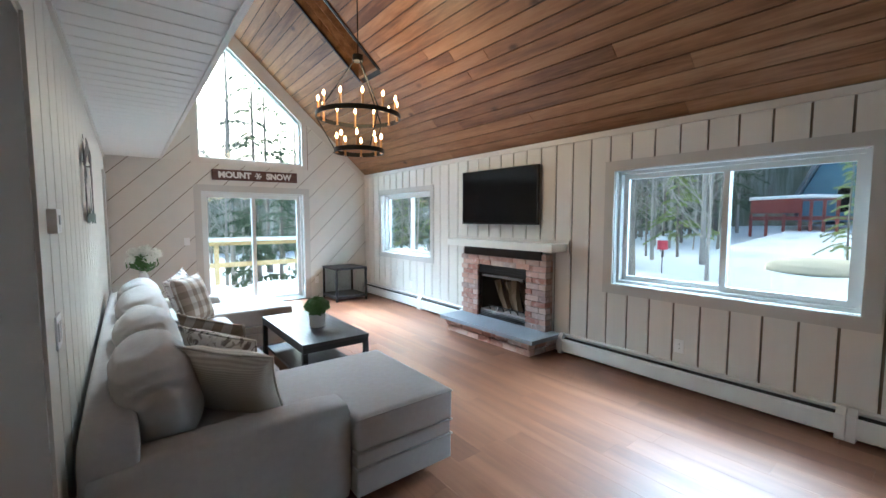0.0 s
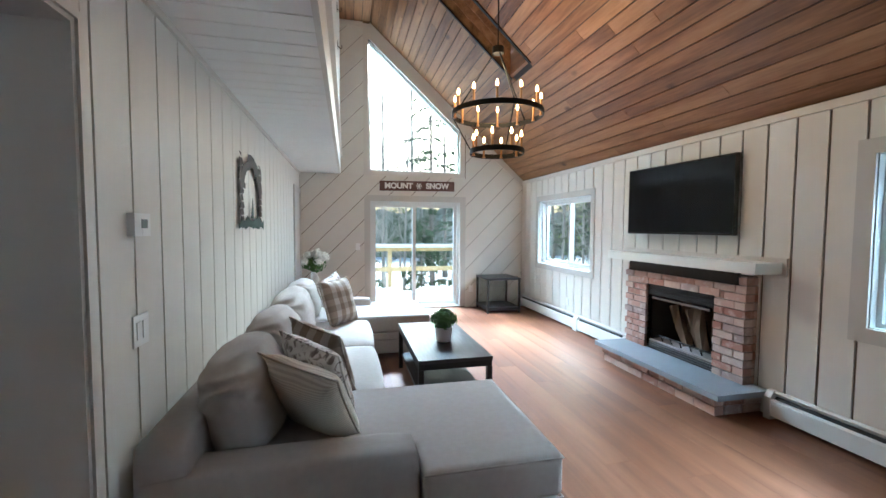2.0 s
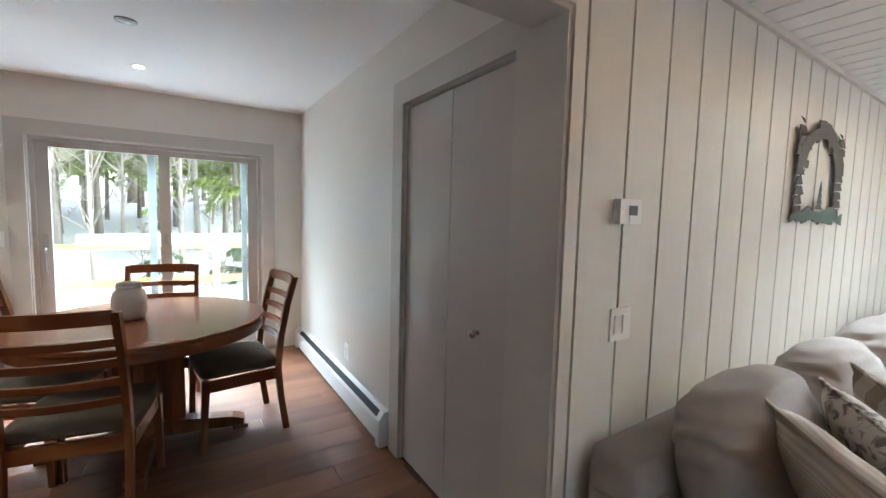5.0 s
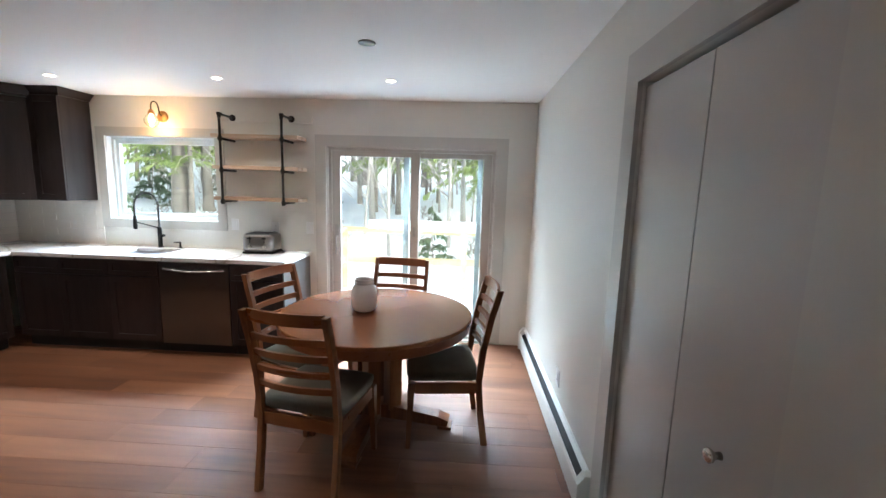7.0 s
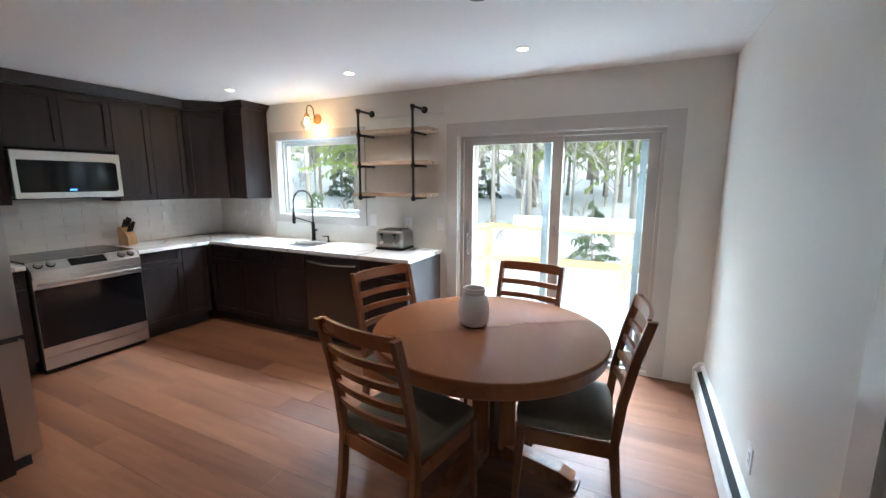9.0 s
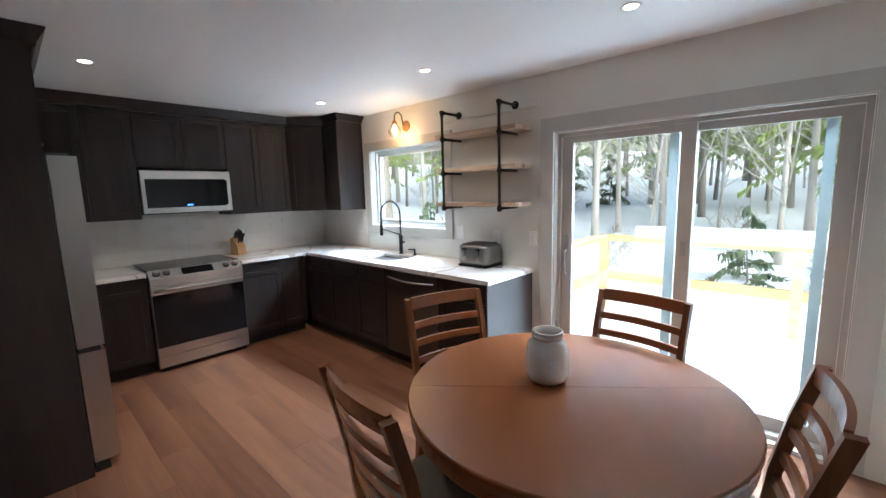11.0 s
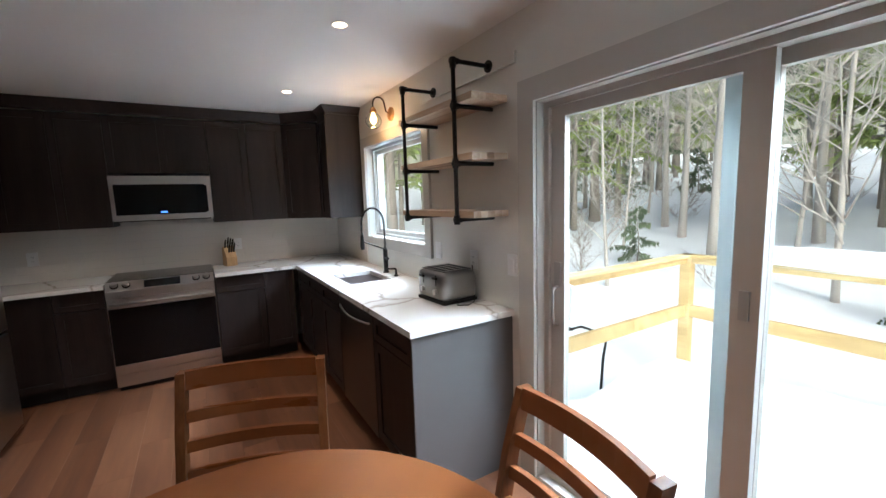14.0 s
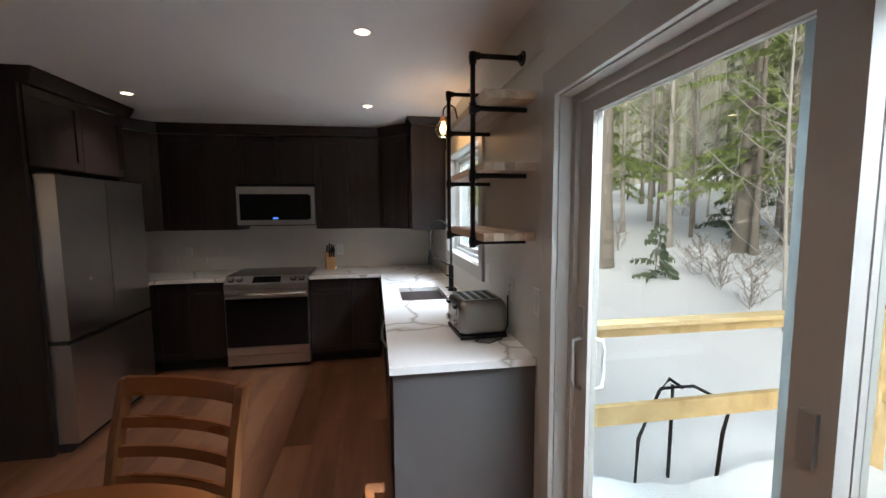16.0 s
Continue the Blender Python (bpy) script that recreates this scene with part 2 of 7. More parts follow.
STEEL_M = mat("darker_brushed_steel", (0.30, 0.29, 0.28), 0.34, 1.0, bump=0.04, scale=90)
STEEL_D = mat("dark_steel", (0.16, 0.155, 0.15), 0.3, 1.0, bump=0.03, scale=90)
OVEN = mat("black_oven_glass", (0.006, 0.006, 0.007), 0.08, spec=0.28)
CAB = wood("espresso_cabinet_wood", (0.015, 0.011, 0.010), (0.027, 0.0185, 0.0175), (0.040, 0.027, 0.0255), "Z", 8, 0.40, 0.12, bump=0.08)
# paler than CAB: the end panel's reflected light is mixed into the base colour
CAB_END_SHEEN = mat("cabinet_end_panel_sheen", (0.09, 0.085, 0.085), 0.4, vary=0.1)
QUARTZ = marble_mat()
TILE = mat("glossy_off_white_tile", (0.70, 0.66, 0.60), 0.12)
GROUT = mat("grout", (0.6, 0.57, 0.52), 0.9)
FLOOR = wood("oak_floor_planks", (0.085, 0.033, 0.017), (0.162, 0.068, 0.034), (0.225, 0.105, 0.056), "Y", 3.2, 0.40, 0.06, knots=1.0, bump=0.12)
PINE = wood("stained_pine_ceiling", (0.09, 0.038, 0.015), (0.22, 0.108, 0.046), (0.34, 0.185, 0.088), "Y", 6, 0.36, 0.18, knots=0.9, island=True)
CHERRY = wood("cherry_furniture_wood", (0.17, 0.052, 0.016), (0.205, 0.068, 0.021), (0.24, 0.087, 0.029), "X", 2.2, 0.27, 0.08, bump=0.0, coat=0.15)
CHERRY_TOP = mat("cherry_tabletop_wood", (0.215, 0.074, 0.024), 0.24, scale=30, vary=0.30, stretch=(0.10, 1, 1), coat=0.15, spec=0.35)
CHERRY_Z = wood("cherry_chair_wood", (0.07, 0.022, 0.008), (0.17, 0.062, 0.022), (0.26, 0.11, 0.04), "Z", 9, 0.3, 0.1, coat=0.2)
SEAT = mat("olive_brown_suede", (0.11, 0.095, 0.07), 0.9, bump=0.3, scale=120, vary=0.25)
ESPRESSO = wood("espresso_table_wood", (0.010, 0.008, 0.007), (0.013, 0.010, 0.009), (0.018, 0.014, 0.012), "Y", 8, 0.36, 0.1, bump=0.02)
BUTCHER = wood("butcher_block", (0.22, 0.13, 0.08), (0.36, 0.25, 0.17), (0.55, 0.43, 0.32), "Y", 6, 0.45, 0.4, island=True)
CERAMIC = mat("white_ceramic", (0.70, 0.68, 0.66), 0.2, coat=0.4)
YPINE = wood("new_deck_lumber", (0.42, 0.28, 0.12), (0.58, 0.42, 0.20), (0.68, 0.52, 0.30), "Y", 6, 0.6, 0.2)
SNOW = mat("snow", (0.86, 0.88, 0.91), 0.7, bump=0.5, scale=3, vary=0.02)
BARK = mat("grey_brown_bark", (0.27, 0.235, 0.20), 0.95, bump=1.0, scale=14, vary=0.3, stretch=(1, 1, 0.25))
BARK_P = mat("pale_bark", (0.45, 0.41, 0.37), 0.9, bump=0.6, scale=14, vary=0.2, stretch=(1, 1, 0.25))
NEEDLE = mat("hemlock_needles", (0.12, 0.16, 0.09), 0.8, vary=0.5, scale=20)
NEEDLE_Y = mat("yellow_green_needles", (0.28, 0.34, 0.11), 0.8, vary=0.4, scale=20)
FARWOOD = far_woods_mat()
SAND_STRIPE = stripe_mat("buffalo_check_cloth", (0.50, 0.45, 0.39), (0.30, 0.235, 0.18), "Y", 2.6, 0.5, "X")
RIB = stripe_mat("ribbed_cream_cloth", (0.58, 0.53, 0.46), (0.47, 0.42, 0.36), "X", 26.0, 0.5)
LEAFPRINT = leafprint_mat()
SIGNW = wood("dark_sign_wood", (0.05, 0.025, 0.02), (0.09, 0.045, 0.035), (0.13, 0.07, 0.055), "X", 8, 0.6, 0.2)
SIGNL = mat("whitewashed_letters", (0.72, 0.70, 0.66), 0.7)
BULB = mat("warm_bulb", (1, 0.8, 0.5), 0.3, emit=(1.0, 0.50, 0.16), strength=9)
BRASS = mat("aged_brass", (0.45, 0.24, 0.10), 0.35, 0.9)
LEDM = mat("led_disc", (1, 0.9, 0.8), 0.3, emit=(1.0, 0.72, 0.45), strength=10)
CLEAR = glass_mat()
LEAF = mat("plant_leaves", (0.07, 0.16, 0.035), 0.5, vary=0.4, scale=60)
PETAL = mat("white_petals", (0.8, 0.8, 0.74), 0.7)
CONC = mat("white_pot_band", (0.62, 0.60, 0.57), 0.8, bump=0.4, scale=60, vary=0.15)
LOG = mat("split_log", (0.17, 0.12, 0.08), 0.95, bump=0.8, scale=20, vary=0.3)
ART = mat("brown_metal_art", (0.045, 0.032, 0.025), 0.6, 0.1, vary=0.4, scale=12)
ARTG = mat("green_metal_art", (0.045, 0.085, 0.065), 0.6, 0.1, vary=0.4, scale=12)
KNIFEW = wood("knife_block_wood", (0.4, 0.22, 0.09), (0.52, 0.32, 0.15), (0.6, 0.4, 0.2), "Z", 8, 0.5, 0.1)
NICKEL = mat("satin_nickel", (0.6, 0.56, 0.5), 0.25, 1.0)
HOUSEB = mat("blue_house_siding", (0.12, 0.22, 0.30), 0.8, vary=0.1)
REDW = mat("red_brown_deck_stain", (0.23, 0.055, 0.045), 0.7, vary=0.15)
PINK = mat("red_feeder", (0.6, 0.06, 0.10), 0.5)


# ---- mesh helpers ----
def finish(name, bm, material, smooth=False):
    bmesh.ops.recalc_face_normals(bm, faces=bm.faces)
    me = bpy.data.meshes.new(name)
    bm.to_mesh(me)
    bm.free()
    me.materials.append(material)
    if smooth:
        me.shade_smooth()
    return me


def part(name, bm, material, parent=None, label="", category="", group="", kind="", bevel=0.0, smooth=False):
    if bevel:
        bmesh.ops.bevel(bm, geom=[e for e in bm.edges if len(e.link_faces) == 2 and e.calc_face_angle(0) > 0.5], offset=bevel, segments=2, affect="EDGES", clamp_overlap=True)
    ob = new(name, finish(name, bm, material, smooth))
    if parent:
        ob.parent = parent
    return tagged(ob, label, category, group, kind)


def thing(name, m, label, category, group=""):
    ob = new(name)
    ob.empty_display_size = 0.1
    ob.matrix_world = m
    return tagged(ob, label, category, group)


def box(bm, x0, y0, z0, x1, y1, z1, m=None):
    vs = [bm.verts.new(Vector((x, y, z))) for x in (x0, x1) for y in (y0, y1) for z in (z0, z1)]
    if m:
        for v in vs:
            v.co = m @ v.co
    for f in ((0, 1, 3, 2), (4, 6, 7, 5), (0, 4, 5, 1), (2, 3, 7, 6), (0, 2, 6, 4), (1, 5, 7, 3)):
        bm.faces.new([vs[k] for k in f])
    return vs


def boxes(*rows):
    bm = bmesh.new()
    for r in rows:
        box(bm, *r)
    return bm


def tube(bm, a, b, r0, r1=None, n=12, caps=True):
    a, b = Vector(a), Vector(b)
    r1 = r0 if r1 is None else r1
    q = (b - a).to_track_quat("Z", "Y").to_matrix()
    rings = []
    for p, r in ((a, r0), (b, r1)):
        rings.append([bm.verts.new(p + q @ Vector((r * math.cos(6.28318 * k / n), r * math.sin(6.28318 * k / n), 0))) for k in range(n)])
    for k in range(n):
        bm.faces.new([rings[0][k], rings[0][(k + 1) % n], rings[1][(k + 1) % n], rings[1][k]])
    if caps:
        bm.faces.new(rings[0][::-1])
        bm.faces.new(rings[1])


def sweep(bm, pts, radii, n=10):
    """A round tube along points."""
    pts = [Vector(p) for p in pts]
    rings = []
    for k, p in enumerate(pts):
        d = pts[min(k + 1, len(pts) - 1)] - pts[max(k - 1, 0)]
        q = d.to_track_quat("Z", "Y").to_matrix()
        r = radii[k] if isinstance(radii, (list, tuple)) else radii
        rings.append([bm.verts.new(p + q @ Vector((r * math.cos(6.28318 * j / n), r * math.sin(6.28318 * j / n), 0))) for j in range(n)])
    for a, b in zip(rings, rings[1:]):
        best = min(range(n), key=lambda s: (a[0].co - b[s].co).length)
        for j in range(n):
            bm.faces.new([a[j], a[(j + 1) % n], b[(j + 1 + best) % n], b[(j + best) % n]])
    bm.faces.new(rings[0][::-1])
    bm.faces.new(rings[-1])


def lathe(bm, profile, n=32, at=(0, 0, 0)):
    """A profile of (radius, height) turned about z."""
    at = Vector(at)
    rings = []
    for r, z in profile:
        if r < 1e-5:
            rings.append([bm.verts.new(at + Vector((0, 0, z)))] * n)
        else:
            rings.append([bm.verts.new(at + Vector((r * math.cos(6.28318 * k / n), r * math.sin(6.28318 * k / n), z))) for k in range(n)])
    for a, b in zip(rings, rings[1:]):
        for k in range(n):
            f = list(dict.fromkeys([a[k], a[(k + 1) % n], b[(k + 1) % n], b[k]]))
            if len(f) > 2:
                bm.faces.new(f)


def prism(bm, poly, lo, hi, axis="y"):
    """A flat polygon drawn out along an axis from lo to hi."""
    def p3(p, d):
        return {"y": (p[0], d, p[1]), "x": (d, p[0], p[1]), "z": (p[0], p[1], d)}[axis]
    a = [bm.verts.new(p3(p, lo)) for p in poly]
    b = [bm.verts.new(p3(p, hi)) for p in poly]
    bm.faces.new(a)
    bm.faces.new(b[::-1])
    for k in range(len(poly)):
        j = (k + 1) % len(poly)
        bm.faces.new([a[k], b[k], b[j], a[j]])


def clip(poly, a, b, c):
    """The part of a convex polygon where a*u + b*v <= c."""
    out = []
    for k in range(len(poly)):
        p, q = poly[k], poly[(k + 1) % len(poly)]
        dp, dq = a * p[0] + b * p[1] - c, a * q[0] + b * q[1] - c
        if dp <= 0:
            out.append(p)
        if dp * dq < 0:
            s = dp / (dp - dq)
            out.append((p[0] + s * (q[0] - p[0]), p[1] + s * (q[1] - p[1])))
    return out


def area(poly):
    return abs(sum(poly[k][0] * poly[(k + 1) % len(poly)][1] - poly[(k + 1) % len(poly)][0] * poly[k][1] for k in range(len(poly)))) / 2


def rounded(sx, sy, sz, r, n=7, puff=0.0, wrinkle=0.0, seed=0, sag=0.0):
    """A stuffed box with round edges, standing on z = 0."""
    bm = bmesh.new()
    bmesh.ops.create_cube(bm, size=2)
    bmesh.ops.subdivide_edges(bm, edges=bm.edges, cuts=n, use_grid_fill=True)
    h = Vector((sx / 2, sy / 2, sz / 2))
    off = Vector((seed * 7.1, seed * 3.3, seed * 1.7))
    for v in bm.verts:
        u = v.co.copy()
        p = Vector([u[k] * h[k] for k in range(3)])
        inner = Vector([max(-(h[k] - r), min(h[k] - r, p[k])) for k in range(3)])
        d = p - inner
        if d.length > 1e-6:
            p = inner + d.normalized() * min(r, d.length) if sum(abs(c) > 1e-6 for c in d) > 1 else p
        for k in range(3):
            i, j = (k + 1) % 3, (k + 2) % 3
            if abs(abs(u[k]) - 1) < 1e-3:
                p[k] += math.copysign(puff * (1 - u[i] ** 2) * (1 - u[j] ** 2), u[k])
        if wrinkle:
            w = noise.noise(p * 5 + off) * 0.5 + (abs(noise.noise(Vector((p.x * 5, p.y * 9, p.z * 5)) + off)) - 0.25) * 0.9
            p += p.normalized() * wrinkle * w
        p.z += h.z - sag * (1 - u.x ** 2) * (1 - u.y ** 2) * (1 if u.z > 0 else 0)
        v.co = p
    return bm


def back_cushion(t, w, h, seed=0, n=26):
    """A loose feather back cushion: full in the middle, with folds gathered towards its corners."""
    bm = bmesh.new()
    bmesh.ops.create_cube(bm, size=2)
    bmesh.ops.subdivide_edges(bm, edges=bm.edges, cuts=n, use_grid_fill=True)
    off = Vector((seed * 7.1, seed * 3.3, seed * 1.7))
    for v in bm.verts:
        x, y, z = v.co
        k = (abs(x) ** 2.6 + abs(y) ** 2.6 + abs(z) ** 2.6) ** (1 / 2.6)
        u = v.co / k
        full = 1 - 0.32 * abs(u.y) ** 2.5
        p = Vector((u.x * t * 0.5 * full * 1.12, u.y * w * 0.5, u.z * h * 0.5 * (1.05 - 0.10 * abs(u.y) ** 2)))
        d = p.normalized()
        w1 = 0.0
        for cy in (-1, 1):
            dy, dz = u.y - cy, u.z - 0.85
            r = math.hypot(dy * w, dz * h)
            a = math.atan2(dz * h, dy * w)
            w1 += 0.024 * math.exp(-r * 5.0) * math.sin(a * 11 + seed + noise.noise(Vector((r * 8, a, seed))) * 2.5)
        w1 += 0.008 * (1 - abs(noise.noise(Vector((p.x * 4, p.y * 3.2, p.z * 15)) + off)) * 3) * max(0.0, 0.35 + u.z)
        w1 += 0.018 * noise.noise(p * 5 + off)
        v.co = p + d * w1
        v.co.z += h / 2
    return bm


def pillow(w, h, t, n=14, seed=0):
    """A square throw pillow lying flat: thin, pinched edges and pointed corners."""
    bm = bmesh.new()
    rows = {}
    for s in (1, -1):
        for i in range(n + 1):
            for j in range(n + 1):
                u, v = 2 * i / n - 1, 2 * j / n - 1
                edge = max(abs(u), abs(v)) > 0.999
                if edge and s < 0:
                    rows[s, i, j] = rows[1, i, j]
                    continue
                th = t / 2 * ((1 - u ** 4) * (1 - v ** 4)) ** 0.6
                th += 0.006 * noise.noise(Vector((u * 2.5 + seed, v * 2.5, s))) * (not edge)
                x = u * w / 2 * (1 - 0.07 * (1 - v * v))
                y = v * h / 2 * (1 - 0.07 * (1 - u * u))
                rows[s, i, j] = bm.verts.new((x, y, s * th))
    for s in (1, -1):
        for i in range(n):
            for j in range(n):
                bm.faces.new([rows[s, i, j], rows[s, i + 1, j], rows[s, i + 1, j + 1], rows[s, i, j + 1]])
    return bm


def piping(w, h, r=0.006, n=14):
    bm = bmesh.new()
    pts = []
    for k in range(n + 1):
        v = 2 * k / n - 1
        pts.append((w / 2 * (1 - 0.07 * (1 - v * v)), v * h / 2, 0))
    for k in range(1, n + 1):
        u = 1 - 2 * k / n
        pts.append((u * w / 2, h / 2 * (1 - 0.07 * (1 - u * u)), 0))
    for k in range(1, n + 1):
        v = 1 - 2 * k / n
        pts.append((-w / 2 * (1 - 0.07 * (1 - v * v)), v * h / 2, 0))
    for k in range(1, n):
        u = 2 * k / n - 1
        pts.append((u * w / 2, -h / 2 * (1 - 0.07 * (1 - u * u)), 0))
    sweep(bm, pts, r, 6)
    return bm


# ---- the plan ----
XL, XR, YG, YS = -0.255, 3.745, 7.308, -3.79
XK, YN, ZK = -3.83, 1.655, 2.435
XW = -0.40
SOF, SOFX, SLOPE, ZF = 2.36, 0.42, 0.906, 4.90
ZR = 2.335
XFLAT = XR - (ZF - ZR) / SLOPE


def slope_z(x):
    return ZR + SLOPE * (XR - x)


def wall_with_holes(name, axis, lo, hi, outline, holes, material, label=""):
    """A wall in the plane across axis, from lo to hi thick; outline (u0, v0, u1, v1) with rectangular holes."""
    bm = bmesh.new()
    u0, v0, u1, v1 = outline
    us = sorted({u0, u1, *[h[0] for h in holes], *[h[2] for h in holes]})
    for a, b in zip(us, us[1:]):
        mid = (a + b) / 2
        vs = [v0]
        for h in sorted([h for h in holes if h[0] < mid < h[2]], key=lambda h: h[1]):
            if h[1] > vs[-1]:
                prism(bm, [(a, vs[-1]), (b, vs[-1]), (b, h[1]), (a, h[1])], lo, hi, axis)
            vs.append(h[3])
        if vs[-1] < v1:
            prism(bm, [(a, vs[-1]), (b, vs[-1]), (b, v1), (a, v1)], lo, hi, axis)
    bmesh.ops.remove_doubles(bm, verts=bm.verts, dist=1e-5)
    return part(name, bm, material, label=label, kind="structure")


# openings: (y0, z0, y1, z1) in walls along y, (x0, z0, x1, z1) in walls along x
BIGW = (0.30, 0.83, 2.03, 1.93)
SMALLW = (5.06, 0.86, 6.60, 1.91)
SLIDE_L = (0.91, 0.02, 2.52, 1.91)
SLIDE_K = (-0.42, 0.02, 1.28, 1.985)
KWIN = (-2.72, 1.19, -1.56, 2.035)
OPEN = (-1.20, 0.0, 1.60, 2.06)
TRAP = [(0.885, 2.42), (2.505, 2.42), (2.505, 3.17), (0.905, 4.62), (0.885, 4.62)]

# shell
wall_e = wall_with_holes("wall_east", "x", XR, XR + 0.18, (YS - 0.18, -0.3, YG + 0.18, 2.45), [BIGW, SMALLW, (2.95, 0.15, 3.90, 0.93)], GROOVE, "cream painted board wall with two windows and the fireplace")
wall_w = wall_with_holes("wall_partition", "x", XW, XL, (YS, 0.0, YG, ZK + 0.1), [OPEN], GROOVE, "cream painted vertical board wall behind the sofa")
wall_k = wall_with_holes("wall_west", "x", XK - 0.18, XK, (YS - 0.18, -0.3, YN + 0.15, ZK + 0.2), [SLIDE_K, KWIN], WALL, "plain cream kitchen wall with a window and sliding door")
wall_n = wall_with_holes("wall_north", "y", YN, YN + 0.13, (XK, 0.0, XW, ZK + 0.1), [(-1.43, 0.0, -0.53, 2.03)], WALL, "plain cream wall with the closet doors")
wall_s = wall_with_holes("wall_south", "y", YS - 0.18, YS, (XK, -0.3, XR, 5.2), [], WALL, "plain cream wall behind the kitchen range")


def gable():
    bm = bmesh.new()
    top = lambda x: slope_z(x) + 0.15
    y0, y1 = YG, YG + 0.18
    w = SLIDE_L
    for poly in ([(XW - 3.6, -0.3), (w[0], -0.3), (w[0], 2.42), (XW - 3.6, 2.42)],
                 [(w[0], 1.91), (w[2], 1.91), (w[2], 2.42), (w[0], 2.42)],
                 [(w[0], -0.3), (w[2], -0.3), (w[2], 0.02), (w[0], 0.02)],
                 [(w[2], -0.3), (XR + 0.18, -0.3), (XR + 0.18, 2.42), (w[2], 2.42)],
                 [(2.505, 2.42), (XR + 0.1, 2.42), (XR, top(XR)), (2.505, top(2.505))],
                 [(0.905, 4.62), (2.505, 3.17), (2.505, top(2.505)), (0.905, top(0.905))],
                 [(XW, 2.42), (0.885, 2.42), (0.885, 5.1), (XW, 5.1)], [(0.885, 4.62), (0.905, 4.62), (0.905, 5.1), (0.885, 5.1)]):
        prism(bm, poly, y0, y1, "y")
    return part("wall_gable", bm, GROOVE, label="cream gable wall of diagonal boards with sliding door", kind="structure")


wall_g = gable()
part("floor_base", boxes((XK, YS, -0.3, XR, YG, -0.004)), mat("subfloor", (0.06, 0.03, 0.02), 0.8), label="dark subfloor under the planks", kind="structure")
part("ceiling_kitchen", boxes((XK, YS, ZK, XW + 0.02, YN, ZK + 0.1)), CEIL, label="flat white painted kitchen ceiling", kind="structure")


def ceilings():
    # pine boards along y on the slope, with an opening for the roof window
    bm = bmesh.new()
    w, gap = 0.135, 0.009
    sl = math.sqrt(1 + SLOPE ** 2)
    hole = (4.64, 5.14, 1.25, 2.57)
    rng = random.Random(4)
    x = XR + 0.0
    while x > 0.3:
        x2 = x - w / sl
        ys = [YS]
        while ys[-1] < YG:
            ys.append(ys[-1] + rng.uniform(2.2, 4.5))
        ys[-1] = YG
        for a, b in zip(ys, ys[1:]):
            segs = [(a, b)]
            if x > hole[2] and x2 < hole[3]:
                segs = [(max(a, s0), min(b, s1)) for s0, s1 in ((YS, hole[0]), (hole[1], YG)) if min(b, s1) - max(a, s0) > 0.01]
            for s0, s1 in segs:
                if x > XFLAT:
                    xe = max(x2, XFLAT)
                    xa, xb = x - gap / sl, xe
                    za, zb = slope_z(xa), slope_z(xb)
                    vs = [bm.verts.new(c) for c in ((xa, s0, za), (xb, s0, zb), (xb, s1 - 0.002, zb), (xa, s1 - 0.002, za))]
                    us = [bm.verts.new(v.co + Vector((0.014, 0, 0.014))) for v in vs]
                    bm.faces.new(vs)
                    for k in range(4):
                        bm.faces.new([vs[k], vs[(k + 1) % 4], us[(k + 1) % 4], us[k]])
        x = x2
    x = XFLAT
    while x > 0.3:
        box(bm, x - w + gap, YS, ZF, x, YG, ZF + 0.014)
        x -= w
    part("ceiling_pine", bm, PINE, label="stained knotty pine board ceiling sloping up", kind="structure")
    bm = bmesh.new()
    for y0, y1, x0, x1 in ((YS - 0.2, 4.60, 0.2, 3.9), (5.18, YG + 0.2, 0.2, 3.9), (4.60, 5.18, 2.61, 3.9), (4.60, 5.18, 0.2, 1.21)):
        prism(bm, [(x0, slope_z(x0) + 0.03), (x1, slope_z(x1) + 0.03), (x1, slope_z(x1) + 0.25), (x0, slope_z(x0) + 0.25)], y0, y1, "y")
    box(bm, 0.2, YS, ZF + 0.02, XFLAT + 0.1, YG, ZF + 0.2)
    part("ceiling_backing", bm, DARK, label="dark roof deck above the pine boards", kind="structure")
    # roof window well
    for nm, ya, yb in (("trim_well", 5.14, 5.165), ("trim_well", 4.615, 4.64)):
        bm = bmesh.new()
        for k in range(3):
            d0, d1 = 0.0 + k * 0.145, 0.14 + k * 0.145
            prism(bm, [(2.57, slope_z(2.57) + d0), (2.57, slope_z(2.57) + d1), (1.25, slope_z(1.25) + d1), (1.25, slope_z(1.25) + d0)], ya, yb, "y")
        part(nm, bm, PINE, label="stained pine lining of the roof window well", kind="structure")
    for xa in (2.57, 1.225):
        bm = bmesh.new()
        prism(bm, [(xa, slope_z(xa)), (xa + 0.025, slope_z(xa + 0.025)), (xa + 0.025, slope_z(xa) + 0.42), (xa, slope_z(xa) + 0.43)], 4.64, 5.14, "y")
        part("trim_well", bm, PINE, label="stained pine lining of the roof window well", kind="structure")
    # black edge strips; the south one stands in for the well's edge shadow
    bm = bmesh.new()
    for ya, yb in ((4.60, 4.64), (5.14, 5.17)):
        prism(bm, [(2.60, slope_z(2.60) - 0.018), (1.2, slope_z(1.2) - 0.018), (1.2, slope_z(1.2)), (2.60, slope_z(2.60))], ya, yb, "y")
    part("trim_skylight_shade", bm, BLACKM, label="black strips for the shadow along the well's edge", kind="structure")
    bm = bmesh.new()
